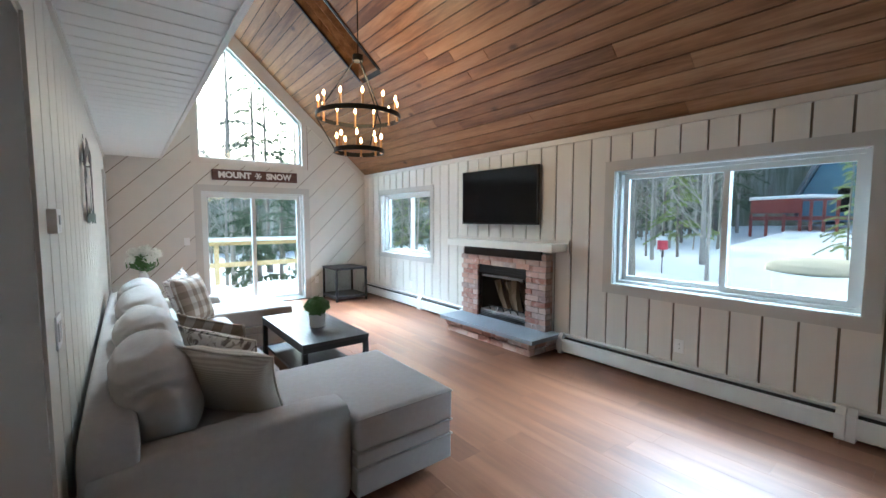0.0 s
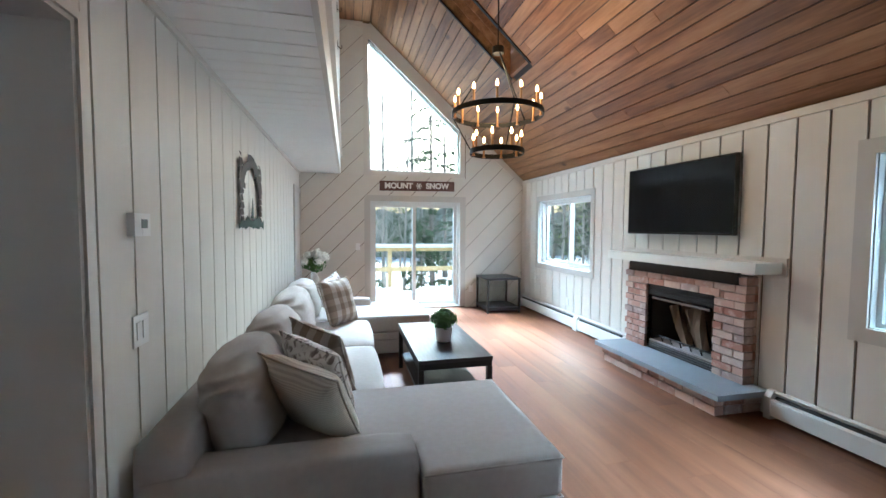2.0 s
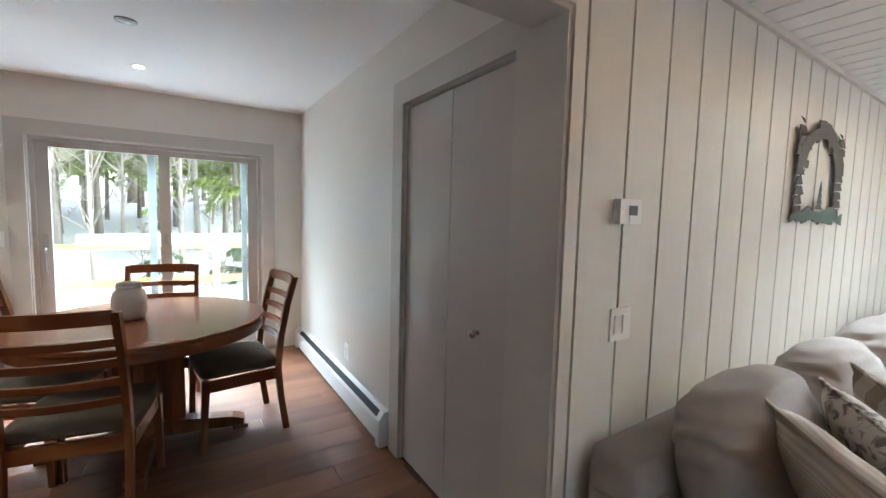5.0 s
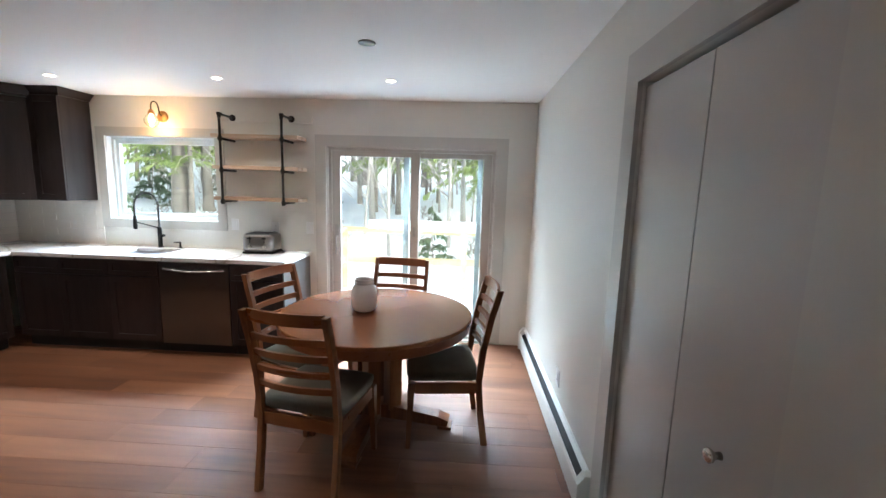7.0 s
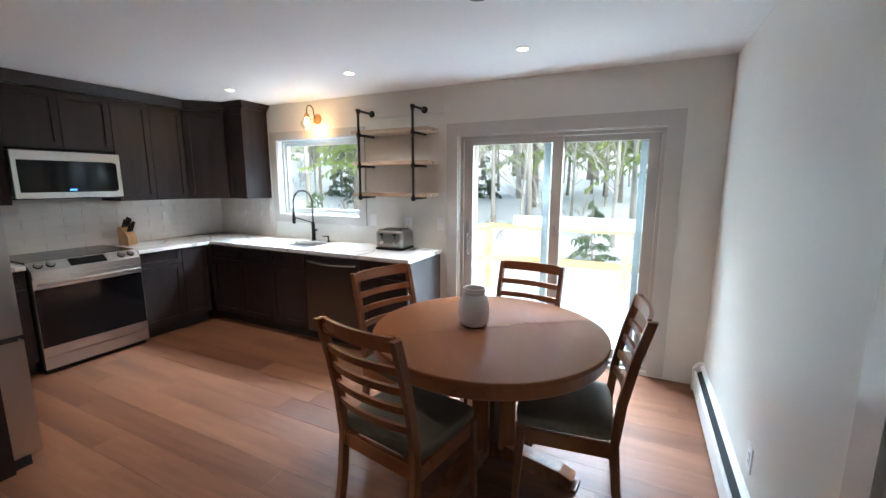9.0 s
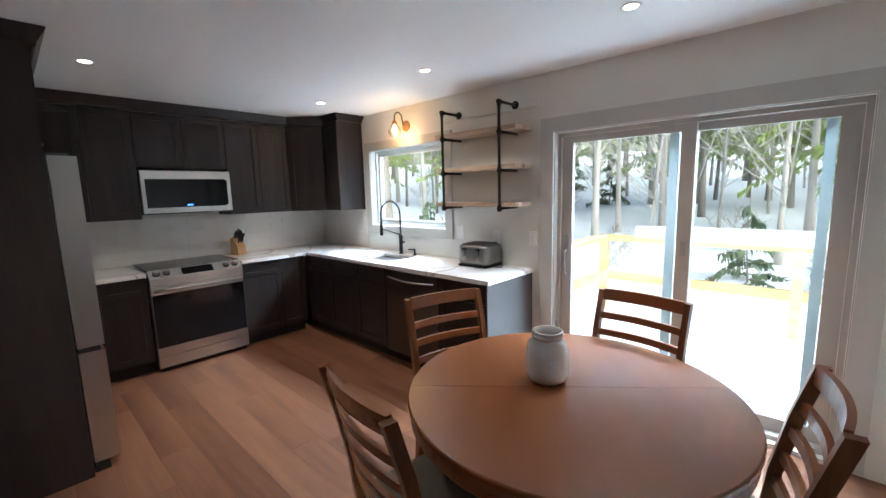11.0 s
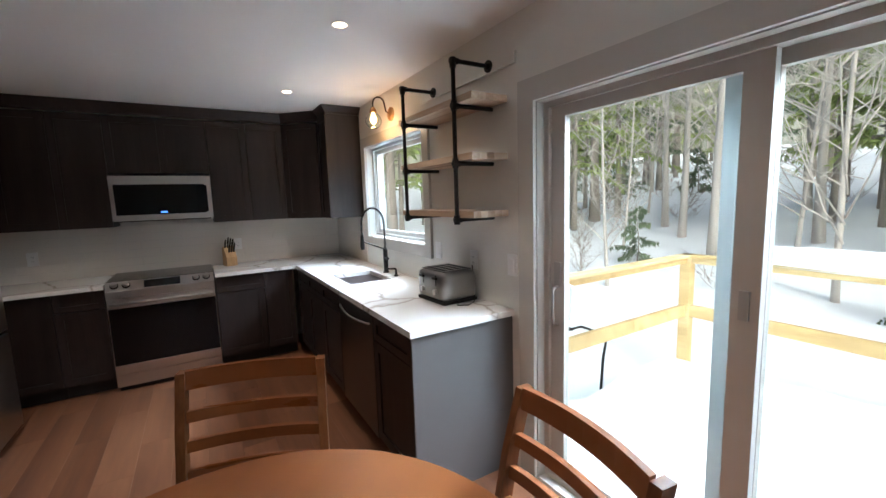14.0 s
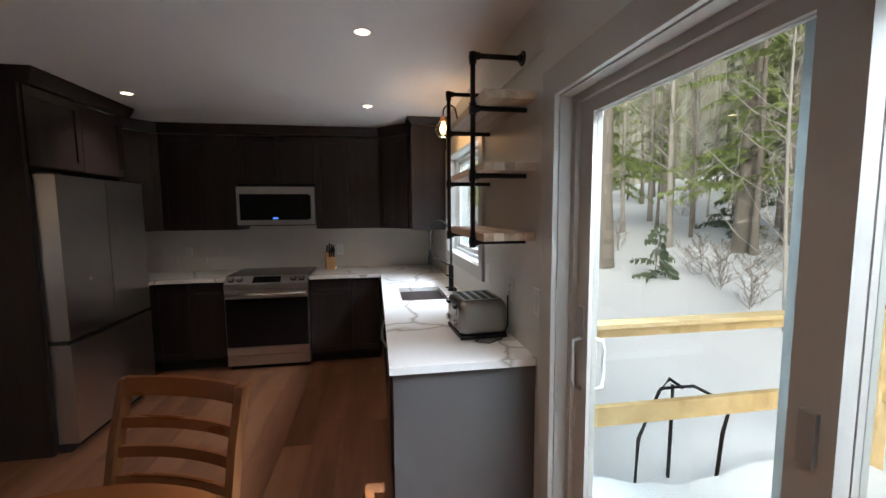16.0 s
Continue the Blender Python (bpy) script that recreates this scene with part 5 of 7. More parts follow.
    for z in (0.005, 0.082):
        y = 2.68 - (0.08 if z > 0.05 else 0)
        while y < 4.1:
            a, b = max(y, 2.68), min(y + 0.19, 4.11)
            if b - a > 0.03:
                part("brick", boxes((3.285 + rng.uniform(-.006, .006), a, z, 3.37, b, z + 0.066)), BRICK, root, bevel=0.005)
            y += 0.2
        x = 3.38
        while x < XR - 0.1:
            part("brick", boxes((x, 2.675 + rng.uniform(-.004, .004), z, x + 0.17, 2.74, z + 0.066)), BRICK, root, bevel=0.005)
            x += 0.18
    # mantel
    part("mantel_shelf", boxes((3.46, 2.55, 1.115, XR - 0.03, 4.30, 1.20)), MANTEL, root, "thick painted mantel shelf", bevel=0.004)
    part("mantel_block", boxes((XR - 0.029, 2.52, 1.10, XR - 0.015, 4.33, 1.235)), TRIM_L, root, bevel=0.002)
    part("soot_panel", boxes((xf - 0.006, 2.80, 1.0, xf + 0.02, 4.1, 1.113)), SOOT, root, "scorched dark board under the mantel")
    return root


fireplace()


def firewood():
    rng = random.Random(9)
    root = thing("log_grate", Matrix.Translation((3.86, 3.40, 0.20)), "split logs leaning on a grate in the firebox", "firewood")
    for k, (y, rz, ry) in enumerate(((-0.28, 12, 12), (-0.18, -8, 34), (-0.06, 6, 30), (0.05, -14, 38), (0.14, 10, 28), (0.24, 0, 12), (0.0, 60, 8))):
        bm = bmesh.new()
        n = 5
        sweep(bm, [(-0.02, 0, 0.09), (0.0, 0.02, 0.28), (0.02, 0.0, 0.50)], [0.05, 0.055, 0.05], n)
        ob = part("log", bm, LOG, root, "split grey brown log")
        ob.matrix_basis = Matrix.Translation((0.05 if k % 2 else -0.02, y - 0.1, 0.02)) @ Matrix.Rotation(radians(rz), 4, "Z") @ Matrix.Rotation(radians(-ry), 4, "X")
    bm = bmesh.new()
    for k in range(6):
        y = -0.3 + 0.12 * k
        tube(bm, (-0.14, y, 0.06), (0.14, y, 0.06), 0.008, n=6)
        tube(bm, (-0.14, y, 0.06), (-0.17, y, 0.14), 0.008, n=6)
    tube(bm, (-0.12, -0.32, 0.05), (-0.12, 0.32, 0.05), 0.008, n=6)
    tube(bm, (-0.17, -0.32, 0.14), (-0.17, 0.32, 0.14), 0.008, n=6)
    for y in (-0.28, 0.28):
        tube(bm, (0.1, y, 0.0), (0.1, y, 0.055), 0.009, n=6)
        tube(bm, (-0.1, y, 0.0), (-0.1, y, 0.055), 0.009, n=6)
    part("grate", bm, BLACKM, root)


firewood()


def television():
    root = thing("television", Matrix.Translation((3.655, 3.53, 1.745)) @ Matrix.Rotation(radians(3.0), 4, "Z"), "black flat television mounted above the mantel", "television")
    part("screen", boxes((-0.022, -0.605, -0.325, -0.016, 0.605, 0.335)), SCREEN, root)
    part("casing", boxes((-0.0155, -0.615, -0.345, 0.02, 0.615, 0.345)), mat("black_plastic", (0.012, 0.012, 0.013), 0.4), root, bevel=0.005)
    part("bezel", boxes((-0.024, -0.615, -0.345, -0.0157, 0.615, -0.326), (-0.024, -0.615, 0.336, -0.0157, 0.615, 0.345), (-0.024, -0.615, -0.326, -0.0157, -0.606, 0.336), (-0.024, 0.606, -0.326, -0.0157, 0.615, 0.336)), BLACKM, root)
    part("wall_bracket", boxes((0.0205, -0.25, -0.2, 0.066, 0.25, 0.2)), BLACKM, root)


television()


def plate(name, axis, face, out, u, z, w=0.075, h=0.118, label="white wall plate", n=1, kind="switch"):
    root = thing(name, Matrix.Identity(4), label, "outlet" if kind == "outlet" else "light switch")
    def pr(a0, b0, a1, b1, d0, d1):
        bm = bmesh.new()
        lo, hi = sorted((face + out * d0, face + out * d1))
        prism(bm, [(a0, b0), (a1, b0), (a1, b1), (a0, b1)], lo, hi, axis)
        return bm
    part("cover_plate", pr(u - w / 2, z - h / 2, u + w / 2, z + h / 2, 0.0, 0.006), PLASTIC, root, bevel=0.0015)
    for k in range(n):
        c = u + (k - (n - 1) / 2) * 0.046
        if kind == "switch":
            part("rocker", pr(c - 0.016, z - 0.033, c + 0.016, z + 0.033, 0.006, 0.010), PLASTIC, root, bevel=0.001)
        else:
            part("socket", pr(c - 0.016, z - 0.034, c + 0.016, z + 0.034, 0.006, 0.008), PLASTIC, root)
            for dz in (-0.018, 0.018):
                for du in (-0.006, 0.006):
                    part("slot", pr(c + du - 0.0012, z + dz - 0.005, c + du + 0.0012, z + dz + 0.005, 0.008, 0.0085), DARK, root)
    return root


plate("light_switch", "x", XL + 0.012, 1, 1.915, 1.06, 0.115, 0.118, "white double rocker switch on the board wall", 2)
plate("wall_outlet", "x", XR - 0.012, -1, 1.39, 0.36, label="white outlet plate on the board wall below the wide window", kind="outlet")
plate("wall_outlet", "x", XR - 0.012, -1, 5.62, 0.36, label="white outlet plate under the small window", kind="outlet")
plate("light_switch", "y", YG - 0.012, -1, 0.70, 1.12, label="white switch beside the gable sliding door")
plate("wall_outlet", "y", YG - 0.012, -1, 2.73, 0.34, label="white outlet beside the gable sliding door", kind="outlet")
plate("light_switch", "x", XK, 1, -0.60, 1.16, label="white switch beside the kitchen sliding door")
plate("wall_outlet", "x", XK, 1, -0.96, 1.15, label="white outlet above the counter by the toaster", kind="outlet")
plate("light_switch", "x", XK, 1, -1.39, 1.17, label="white switch by the kitchen window")
plate("wall_outlet", "x", XK, 1, -3.13, 1.12, label="white outlet in the tiled corner", kind="outlet")
plate("wall_outlet", "y", YS + 0.008, 1, -2.73, 1.12, label="white outlet on the tiles by the knife block", kind="outlet")
plate("wall_outlet", "y", YS + 0.008, 1, -1.12, 1.12, label="white outlet on the tiles near the fridge", kind="outlet")
plate("wall_outlet", "y", YN, -1, -2.37, 0.36, label="white outlet above the baseboard heater", kind="outlet")


def thermostat():
    root = thing("thermostat", Matrix.Identity(4), "small white thermostat with a grey display on the board wall", "thermostat")
    f = XL + 0.012
    part("body", boxes((f, 1.845, 1.415, f + 0.026, 1.965, 1.50)), PLASTIC, root, bevel=0.004)
    part("display", boxes((f + 0.026, 1.895, 1.445, f + 0.0275, 1.94, 1.478)), mat("lcd_grey", (0.07, 0.08, 0.075), 0.3), root)
    for z in (1.437, 1.425):
        part("button", boxes((f + 0.026, 1.90, z - 0.003, f + 0.0275, 1.935, z + 0.002)), PLASTIC, root)


thermostat()


def wall_art():
    """Cut metal silhouette: a ragged arch of trees with a figure of a fir inside."""
    f = XL + 0.03
    root = thing("metal_wall_art", Matrix.Identity(4), "brown and green cut metal forest silhouette on the board wall", "wall art")
    rng = random.Random(21)
    cy, z0, z1, w = 3.735, 1.43, 2.01, 0.80
    bm = bmesh.new()
    for s in (-1, 1):
        y0 = cy + s * w * 0.40
        for k in range(9):
            za, zb = z0 + 0.05 + k * 0.053, z0 + 0.05 + (k + 1) * 0.053
            o0 = rng.uniform(0.04, 0.09)
            prism(bm, [(y0 - o0, za), (y0 + o0 * 0.9, za + 0.01), (y0 + rng.uniform(0.02, 0.06), zb), (y0 - rng.uniform(0.02, 0.06), zb)], f, f + 0.003, "x")
        for k in range(12):
            z = rng.uniform(z0 + 0.1, z1 - 0.03)
            d = rng.choice((-1, 1))
            prism(bm, [(y0, z), (y0 + d * rng.uniform(0.05, 0.10), z + rng.uniform(0.02, 0.06)), (y0, z + 0.02)], f + 0.0005, f + 0.0035, "x")
    for k in range(12):
        a0, a1 = math.pi * k / 12, math.pi * (k + 1) / 12
        ro, ri = rng.uniform(0.24, 0.30), rng.uniform(0.15, 0.19)
        zc = z1 - 0.27
        prism(bm, [(cy + 1.45 * ri * math.cos(a0), zc + ri * math.sin(a0)), (cy + 1.45 * ro * math.cos(a0), zc + ro * math.sin(a0)), (cy + 1.45 * ro * math.cos(a1), zc + ro * math.sin(a1)), (cy + 1.45 * ri * math.cos(a1), zc + ri * math.sin(a1))], f + 0.001, f + 0.004, "x")
    part("silhouette", bm, ART, root)
    bm = bmesh.new()
    prev = z0 + 0.04
    for k in range(10):
        ya, yb = cy - w / 2 - 0.03 + k * 0.086, cy - w / 2 - 0.03 + (k + 1) * 0.086
        nz = z0 + 0.07 + rng.uniform(-0.02, 0.04)
        prism(bm, [(ya, z0 + rng.uniform(0, 0.03)), (yb, z0 + rng.uniform(0, 0.03)), (yb, nz), (ya, prev)], f + 0.004, f + 0.007, "x")
        prev = nz
    for k in range(4):
        z = z0 + 0.09 + k * 0.035
        prism(bm, [(cy - 0.06 + k * 0.012, z), (cy + 0.06 - k * 0.012, z), (cy, z + 0.06)], f + 0.004 + k * 0.0005, f + 0.006 + k * 0.0005, "x")
    part("base_strip", bm, ARTG, root, "green patinated lower strip")
    bm = bmesh.new()
    for y, z in ((cy - 0.18, 1.85), (cy + 0.18, 1.85), (cy, 1.455)):
        tube(bm, (XL + 0.0115, y, z), (f + 0.001, y, z), 0.004, n=6)
    part("mounting_pin", bm, ART, root)


wall_art()


def letters(txt, size, m, parent, material, name):
    cu = bpy.data.curves.new(name, "FONT")
    cu.body, cu.size, cu.extrude, cu.align_x, cu.align_y, cu.offset = txt, size, 0.002, "CENTER", "CENTER", 0.006
    ob = new(name + "_curve", cu)
    me = bpy.data.meshes.new_from_object(ob.evaluated_get(bpy.context.evaluated_depsgraph_get()))
    bpy.data.objects.remove(ob)
    me.materials.clear()
    me.materials.append(material)
    o = new(name, me)
    o.parent = parent
    o.matrix_basis = m
    return o


def sign():
    f = YG - 0.045
    root = thing("wooden_sign", Matrix.Translation((1.735, f, 2.182)) @ Matrix.Rotation(radians(-0.7), 4, "Y"), "dark wooden sign with pale letters above the sliding door", "sign")
    part("board", boxes((-0.665, 0, -0.085, 0.665, 0.018, 0.085)), SIGNW, root, bevel=0.004)
    R = Matrix.Rotation(radians(90), 4, "X")
    letters("MOUNT", 0.132, Matrix.Translation((-0.335, -0.003, -0.002)) @ R, root, SIGNL, "lettering")
    letters("SNOW", 0.132, Matrix.Translation((0.355, -0.003, -0.002)) @ R, root, SIGNL, "lettering")
    bm = bmesh.new()
    for k in range(6):
        a = k * math.pi / 3
        prism(bm, [(0.02 + 0.055 * math.cos(a) + 0.006 * math.sin(a), 0.055 * math.sin(a) - 0.006 * math.cos(a)), (0.02 + 0.055 * math.cos(a) - 0.006 * math.sin(a), 0.055 * math.sin(a) + 0.006 * math.cos(a)),
                   (0.02 - 0.006 * math.sin(a), 0.006 * math.cos(a)), (0.02 + 0.006 * math.sin(a), -0.006 * math.cos(a))], -0.004 - 0.0002 * k, 0.0, "y")
        for s in (-1, 1):
            b = a + s * 0.5
            c, d = math.cos(a), math.sin(a)
            prism(bm, [(0.02 + 0.035 * c, 0.035 * d), (0.02 + 0.052 * math.cos(a + s * 0.32), 0.052 * math.sin(a + s * 0.32)), (0.02 + 0.046 * math.cos(a + s * 0.36), 0.046 * math.sin(a + s * 0.36)), (0.02 + 0.028 * c, 0.028 * d)], -0.0035 - 0.0001 * k, 0.0, "y")
    part("snowflake", bm, SIGNL, root)


sign()


def chandelier():
    cx, cy = 1.88, 3.76
    root = thing("chandelier", Matrix.Translation((cx, cy, 0)), "two tier black wagon wheel chandelier with candle bulbs", "chandelier")
    ztop = slope_z(cx) - 0.002
    bm = bmesh.new()
    pts = [(0, 0, 3.10 + (ztop - 3.13) * k / 20) for k in range(21)]
    sweep(bm, pts, 0.006, 8)
    part("rod", bm, BLACKM, root)
    bm = bmesh.new()
    lathe(bm, [(0, ztop - 0.03), (0.05, ztop - 0.03), (0.06, ztop - 0.015), (0.06, ztop + 0.03), (0, ztop + 0.03)], 24)
    part("canopy", bm, BLACKM, root, smooth=True)
    bm = bmesh.new()
    lathe(bm, [(0, 3.045), (0.052, 3.045), (0.052, 3.105), (0.03, 3.11), (0, 3.11)], 24)
    part("hub", bm, BLACKM, root)
    R1, Z1, R2, Z2 = 0.415, 2.50, 0.245, 2.155
    for R, Z, n in ((R1, Z1, 12), (R2, Z2, 8)):
        bm = bmesh.new()
        N = 64
        prof = [(R - 0.006, Z - 0.022), (R + 0.006, Z - 0.022), (R + 0.006, Z + 0.022), (R - 0.006, Z + 0.022), (R - 0.006, Z - 0.022)]
        lathe(bm, prof, N)
        bmesh.ops.remove_doubles(bm, verts=bm.verts, dist=1e-5)
        ring = part("ring", bm, BLACKM, root)
        for k in range(n):
            a = 6.28318 * (k + 0.3) / n
            x, y = (R - 0.022) * math.cos(a), (R - 0.022) * math.sin(a)
            bm = bmesh.new()
            lathe(bm, [(0, Z - 0.02), (0.016, Z - 0.02), (0.016, Z - 0.012), (0.0105, Z - 0.008), (0.0105, Z + 0.125), (0, Z + 0.125)], 12, (x, y, 0))
            c = part("candle", bm, BRASS, root, "copper coloured candle sleeve")
            bm = bmesh.new()
            lathe(bm, [(0, Z + 0.126), (0.006, Z + 0.126), (0.0135, Z + 0.146), (0.0105, Z + 0.165), (0.004, Z + 0.182), (0, Z + 0.187)], 12, (x, y, 0))
            part("bulb", bm, BULB, c, "glowing flame shaped bulb", smooth=True)
    for k in range(3):
        a = 6.28318 * k / 3 + 0.5
        bm = bmesh.new()
        tube(bm, (0.04 * math.cos(a), 0.04 * math.sin(a), 3.05), (R1 * math.cos(a), R1 * math.sin(a), Z1 + 0.02), 0.0065, n=8)
        part("arm", bm, BLACKM, root)
        bm = bmesh.new()
        tube(bm, (R1 * math.cos(a), R1 * math.sin(a), Z1 - 0.02), (R2 * math.cos(a), R2 * math.sin(a), Z2 + 0.02), 0.0055, n=8)
        part("arm", bm, BLACKM, root)
    d = bpy.data.lights.new("chandelier_glow", "POINT")
    d.energy, d.color, d.shadow_soft_size = 12, (1.0, 0.62, 0.3), 0.3
    lo = new("chandelier_glow", d)
    lo.location = (cx, cy, 2.85)


chandelier()


# loft hooks
def hook(y, z):
    f = SOFX + 0.001
    root = thing("wall_hook", Matrix.Identity(4), "small dark metal animal hook on the loft wall", "hook", "hooks on the loft wall")
    part("plate", boxes((f, y - 0.05, z - 0.02, f + 0.006, y + 0.05, z + 0.05)), ART, root, bevel=0.002)
    bm = bmesh.new()
    sweep(bm, [(f + 0.006, y, z), (f + 0.04, y, z - 0.03), (f + 0.055, y, z - 0.01), (f + 0.05, y, z + 0.02)], 0.005, 6)
    part("prong", bm, ART, root)


hook(5.3, 4.05)
hook(5.55, 3.72)


# ---- doors ----
def closet_doors():
    x0, x1, z = -1.43, -0.53, 2.03
    y = YN + 0.012
    for a, b, knob in ((x0 + 0.006, -0.985, False), (-0.979, x1 - 0.004, True)):
        ob = part("door_3", boxes((a, y, 0.012, b, y + 0.032, z - 0.022)), DOOR_G, None, "closed grey painted bifold closet door", "door", kind="structure", bevel=0.002)
        if knob:
            bm = bmesh.new()
            lathe(bm, [(0, 0), (0.011, 0), (0.009, 0.016), (0.019, 0.026), (0.02, 0.034), (0.012, 0.041), (0, 0.042)], 20)
            bmesh.ops.transform(bm, matrix=Matrix.Translation((-0.740, y, 0.93)) @ Matrix.Rotation(radians(90), 4, "X"), verts=bm.verts)
            part("door_handle", bm, NICKEL, ob, "round satin nickel knob", smooth=True)
    # added black sheet closes the hole; its colour gives the closet's darkness
    part("closet_black_sheet", boxes((x0 - 0.02, YN + 0.131, 0, x1 + 0.02, YN + 0.15, 2.1)), DARK, None, "flat black sheet for the unlit closet behind the doors", kind="structure")
    bm = bmesh.new()
    box(bm, x0 - 0.12, YN - 0.02, 0, x0, YN, z)
    box(bm, x0 - 0.12, YN - 0.02, z, XW, YN, z + 0.13)
    box(bm, x1, YN - 0.02, 0, XW - 0.003, YN, z)
    part("trim_closet", bm, TRIM, label="grey painted casing round the closet doors", kind="structure", bevel=0.002)


closet_doors()


def side_door():
    f = XL + 0.012
    part("door_4", boxes((f, 6.60, 0.01, f + 0.012, 7.18, 2.0)), DOOR_G, None, "closed grey painted side door", "door", kind="structure")
    part("trim_door", boxes((f, 6.48, 0, f + 0.02, 6.60, 2.08), (f, 7.18, 0, f + 0.02, 7.28, 2.08), (f, 6.60, 2.0, f + 0.02, 7.18, 2.08)), TRIM, label="grey painted casing of the side door", kind="structure", bevel=0.002)


side_door()


def pull_handle(parent, axis_y, x, z, inward, material):
    bm = bmesh.new()
    sweep(bm, [(x, axis_y, z - 0.10), (x + inward * 0.035, axis_y, z - 0.09), (x + inward * 0.042, axis_y, z - 0.05), (x + inward * 0.042, axis_y, z + 0.05), (x + inward * 0.035, axis_y, z + 0.09), (x, axis_y, z + 0.10)], 0.008, 8)
    return part("door_handle", bm, material, parent, smooth=True)


SCREENF = mat("screen_frame_paint", (0.42, 0.46, 0.48), 0.5)
GREYM = mat("grey_handle", (0.35, 0.34, 0.32), 0.4, 0.3)
pull_handle(door_k, SLIDE_K[0] + 0.08, XK - 0.072, 0.98, 1, GREYM)
pull_handle(door_k, SLIDE_K[0] + 0.10, XK - 0.108, 0.98, -1, PLASTIC)
part("lock_plate", boxes((XK - 0.071, SLIDE_K[0] + 0.06, 1.08, XK - 0.062, SLIDE_K[0] + 0.10, 1.20)), GREYM, door_k, bevel=0.003)
for ya, yb in ((SLIDE_K[0] + 0.76, SLIDE_K[0] + 0.82), (SLIDE_K[2] - 0.175, SLIDE_K[2] - 0.125)):
    part("screen_frame", boxes((XK - 0.18, ya, 0.08, XK - 0.155, yb, 1.94)), SCREENF, door_k, "pale blue grey stile of the outer screen", bevel=0.002)
part("latch", boxes((XK - 0.11, 0.455, 1.10, XK - 0.06, 0.485, 1.20)), GREYM, door_k, bevel=0.004)
pull_handle(door_l, 0, 0, 0, -1, PLASTIC).matrix_basis = Matrix.Translation((2.44, YG + 0.09, 1.0)) @ Matrix.Rotation(radians(-90), 4, "Z")


# ---- kitchen ----
def shaker(parent, name, a0, b0, a1, b1, face, axis, out, flip=None, rail=0.055):
    """A cabinet front with a recessed panel; out is the way it faces."""
    root = None
    g = 0.0015
    a0, a1, b0, b1 = a0 + g, a1 - g, b0 + g, b1 - g
    rail = min(rail, (b1 - b0) * 0.3, (a1 - a0) * 0.3)
    bm = bmesh.new()
    lo, hi = sorted((face, face + out * 0.02))
    for r in ((a0, b0, a1, b0 + rail), (a0, b1 - rail, a1, b1), (a0, b0 + rail, a0 + rail, b1 - rail), (a1 - rail, b0 + rail, a1, b1 - rail)):
        prism(bm, [(r[0], r[1]), (r[2], r[1]), (r[2], r[3]), (r[0], r[3])], lo, hi, axis)
    lo2, hi2 = sorted((face, face + out * 0.010))
    prism(bm, [(a0 + rail, b0 + rail), (a1 - rail, b0 + rail), (a1 - rail, b1 - rail), (a0 + rail, b1 - rail)], lo2, hi2, axis)
    return part(name, bm, CAB, parent, bevel=0.0018)


def cabinet(name, axis, back, depth, out, u0, u1, z0, z1, fronts, label, toe=False):
    """fronts: (name, u0, z0, u1, z1) as shares of the width and metres of height."""
    root = thing(name, Matrix.Identity(4), label, "kitchen cabinet")
    face = back + out * depth
    def pr(a0, b0, a1, b1, d0, d1):
        bm = bmesh.new()
        lo, hi = sorted((back + out * d0, back + out * d1))
        prism(bm, [(a0, b0), (a1, b0), (a1, b1), (a0, b1)], lo, hi, axis)
        return bm
    part("body", pr(u0, z0, u1, z1, 0.002, depth), CAB, root)
    if toe:
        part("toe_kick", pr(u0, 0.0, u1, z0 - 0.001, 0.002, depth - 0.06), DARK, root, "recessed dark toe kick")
    for nm, fa, za, fb, zb in fronts:
        shaker(root, nm, u0 + (u1 - u0) * fa, za, u0 + (u1 - u0) * fb, zb, face + out * 0.0005, axis, out)
    return root


Z0, ZC = 0.11, 0.88
UB, UT = 1.375, 2.335
two = lambda b, t: [("door", 0, b, 0.5, t), ("door", 0.5, b, 1, t)]
base_fronts = [("drawer", 0, 0.73, 1, 0.875), ("door", 0, 0.12, 1, 0.725)]
# range wall
cabinet("base_cabinet", "y", YS, 0.60, 1, -1.67, -1.345, Z0, ZC, base_fronts, "espresso base cabinet beside the range with drawer and door", True)
cabinet("base_cabinet", "y", YS, 0.60, 1, -1.343, -1.02, Z0, ZC, [("door", 0, 0.12, 1, 0.875)], "espresso base cabinet with one tall door", True)
cabinet("base_cabinet", "y", YS, 0.60, 1, -2.885, -2.47, Z0, ZC, base_fronts, "espresso base cabinet by the range corner side with drawer and door", True)
cabinet("base_cabinet", "y", YS, 0.60, 1, -3.16, -2.887, Z0, ZC, [("door", 0, 0.12, 1, 0.875)], "narrow espresso base cabinet in the corner", True)
# sink wall
cabinet("base_cabinet", "x", XK, 0.61, 1, -3.15, -2.72, Z0, ZC, base_fronts, "espresso corner base cabinet with drawer and door", True)
cabinet("sink_cabinet", "x", XK, 0.61, 1, -2.718, -1.77, Z0, ZC, [("drawer", 0, 0.73, 0.5, 0.875), ("drawer", 0.5, 0.73, 1, 0.875), ("door", 0, 0.12, 0.5, 0.725), ("door", 0.5, 0.12, 1, 0.725)], "espresso sink base cabinet with two doors", True)
end_cab = cabinet("base_cabinet", "x", XK, 0.61, 1, -1.10, -0.615, Z0, ZC, base_fronts, "espresso base cabinet at the counter's end", True)
part("end_panel", boxes((XK + 0.004, -0.6148, 0.0, XK + 0.63, -0.604, ZC)), CAB_END_SHEEN, end_cab, "smooth end panel, its colour greyed for reflected light")
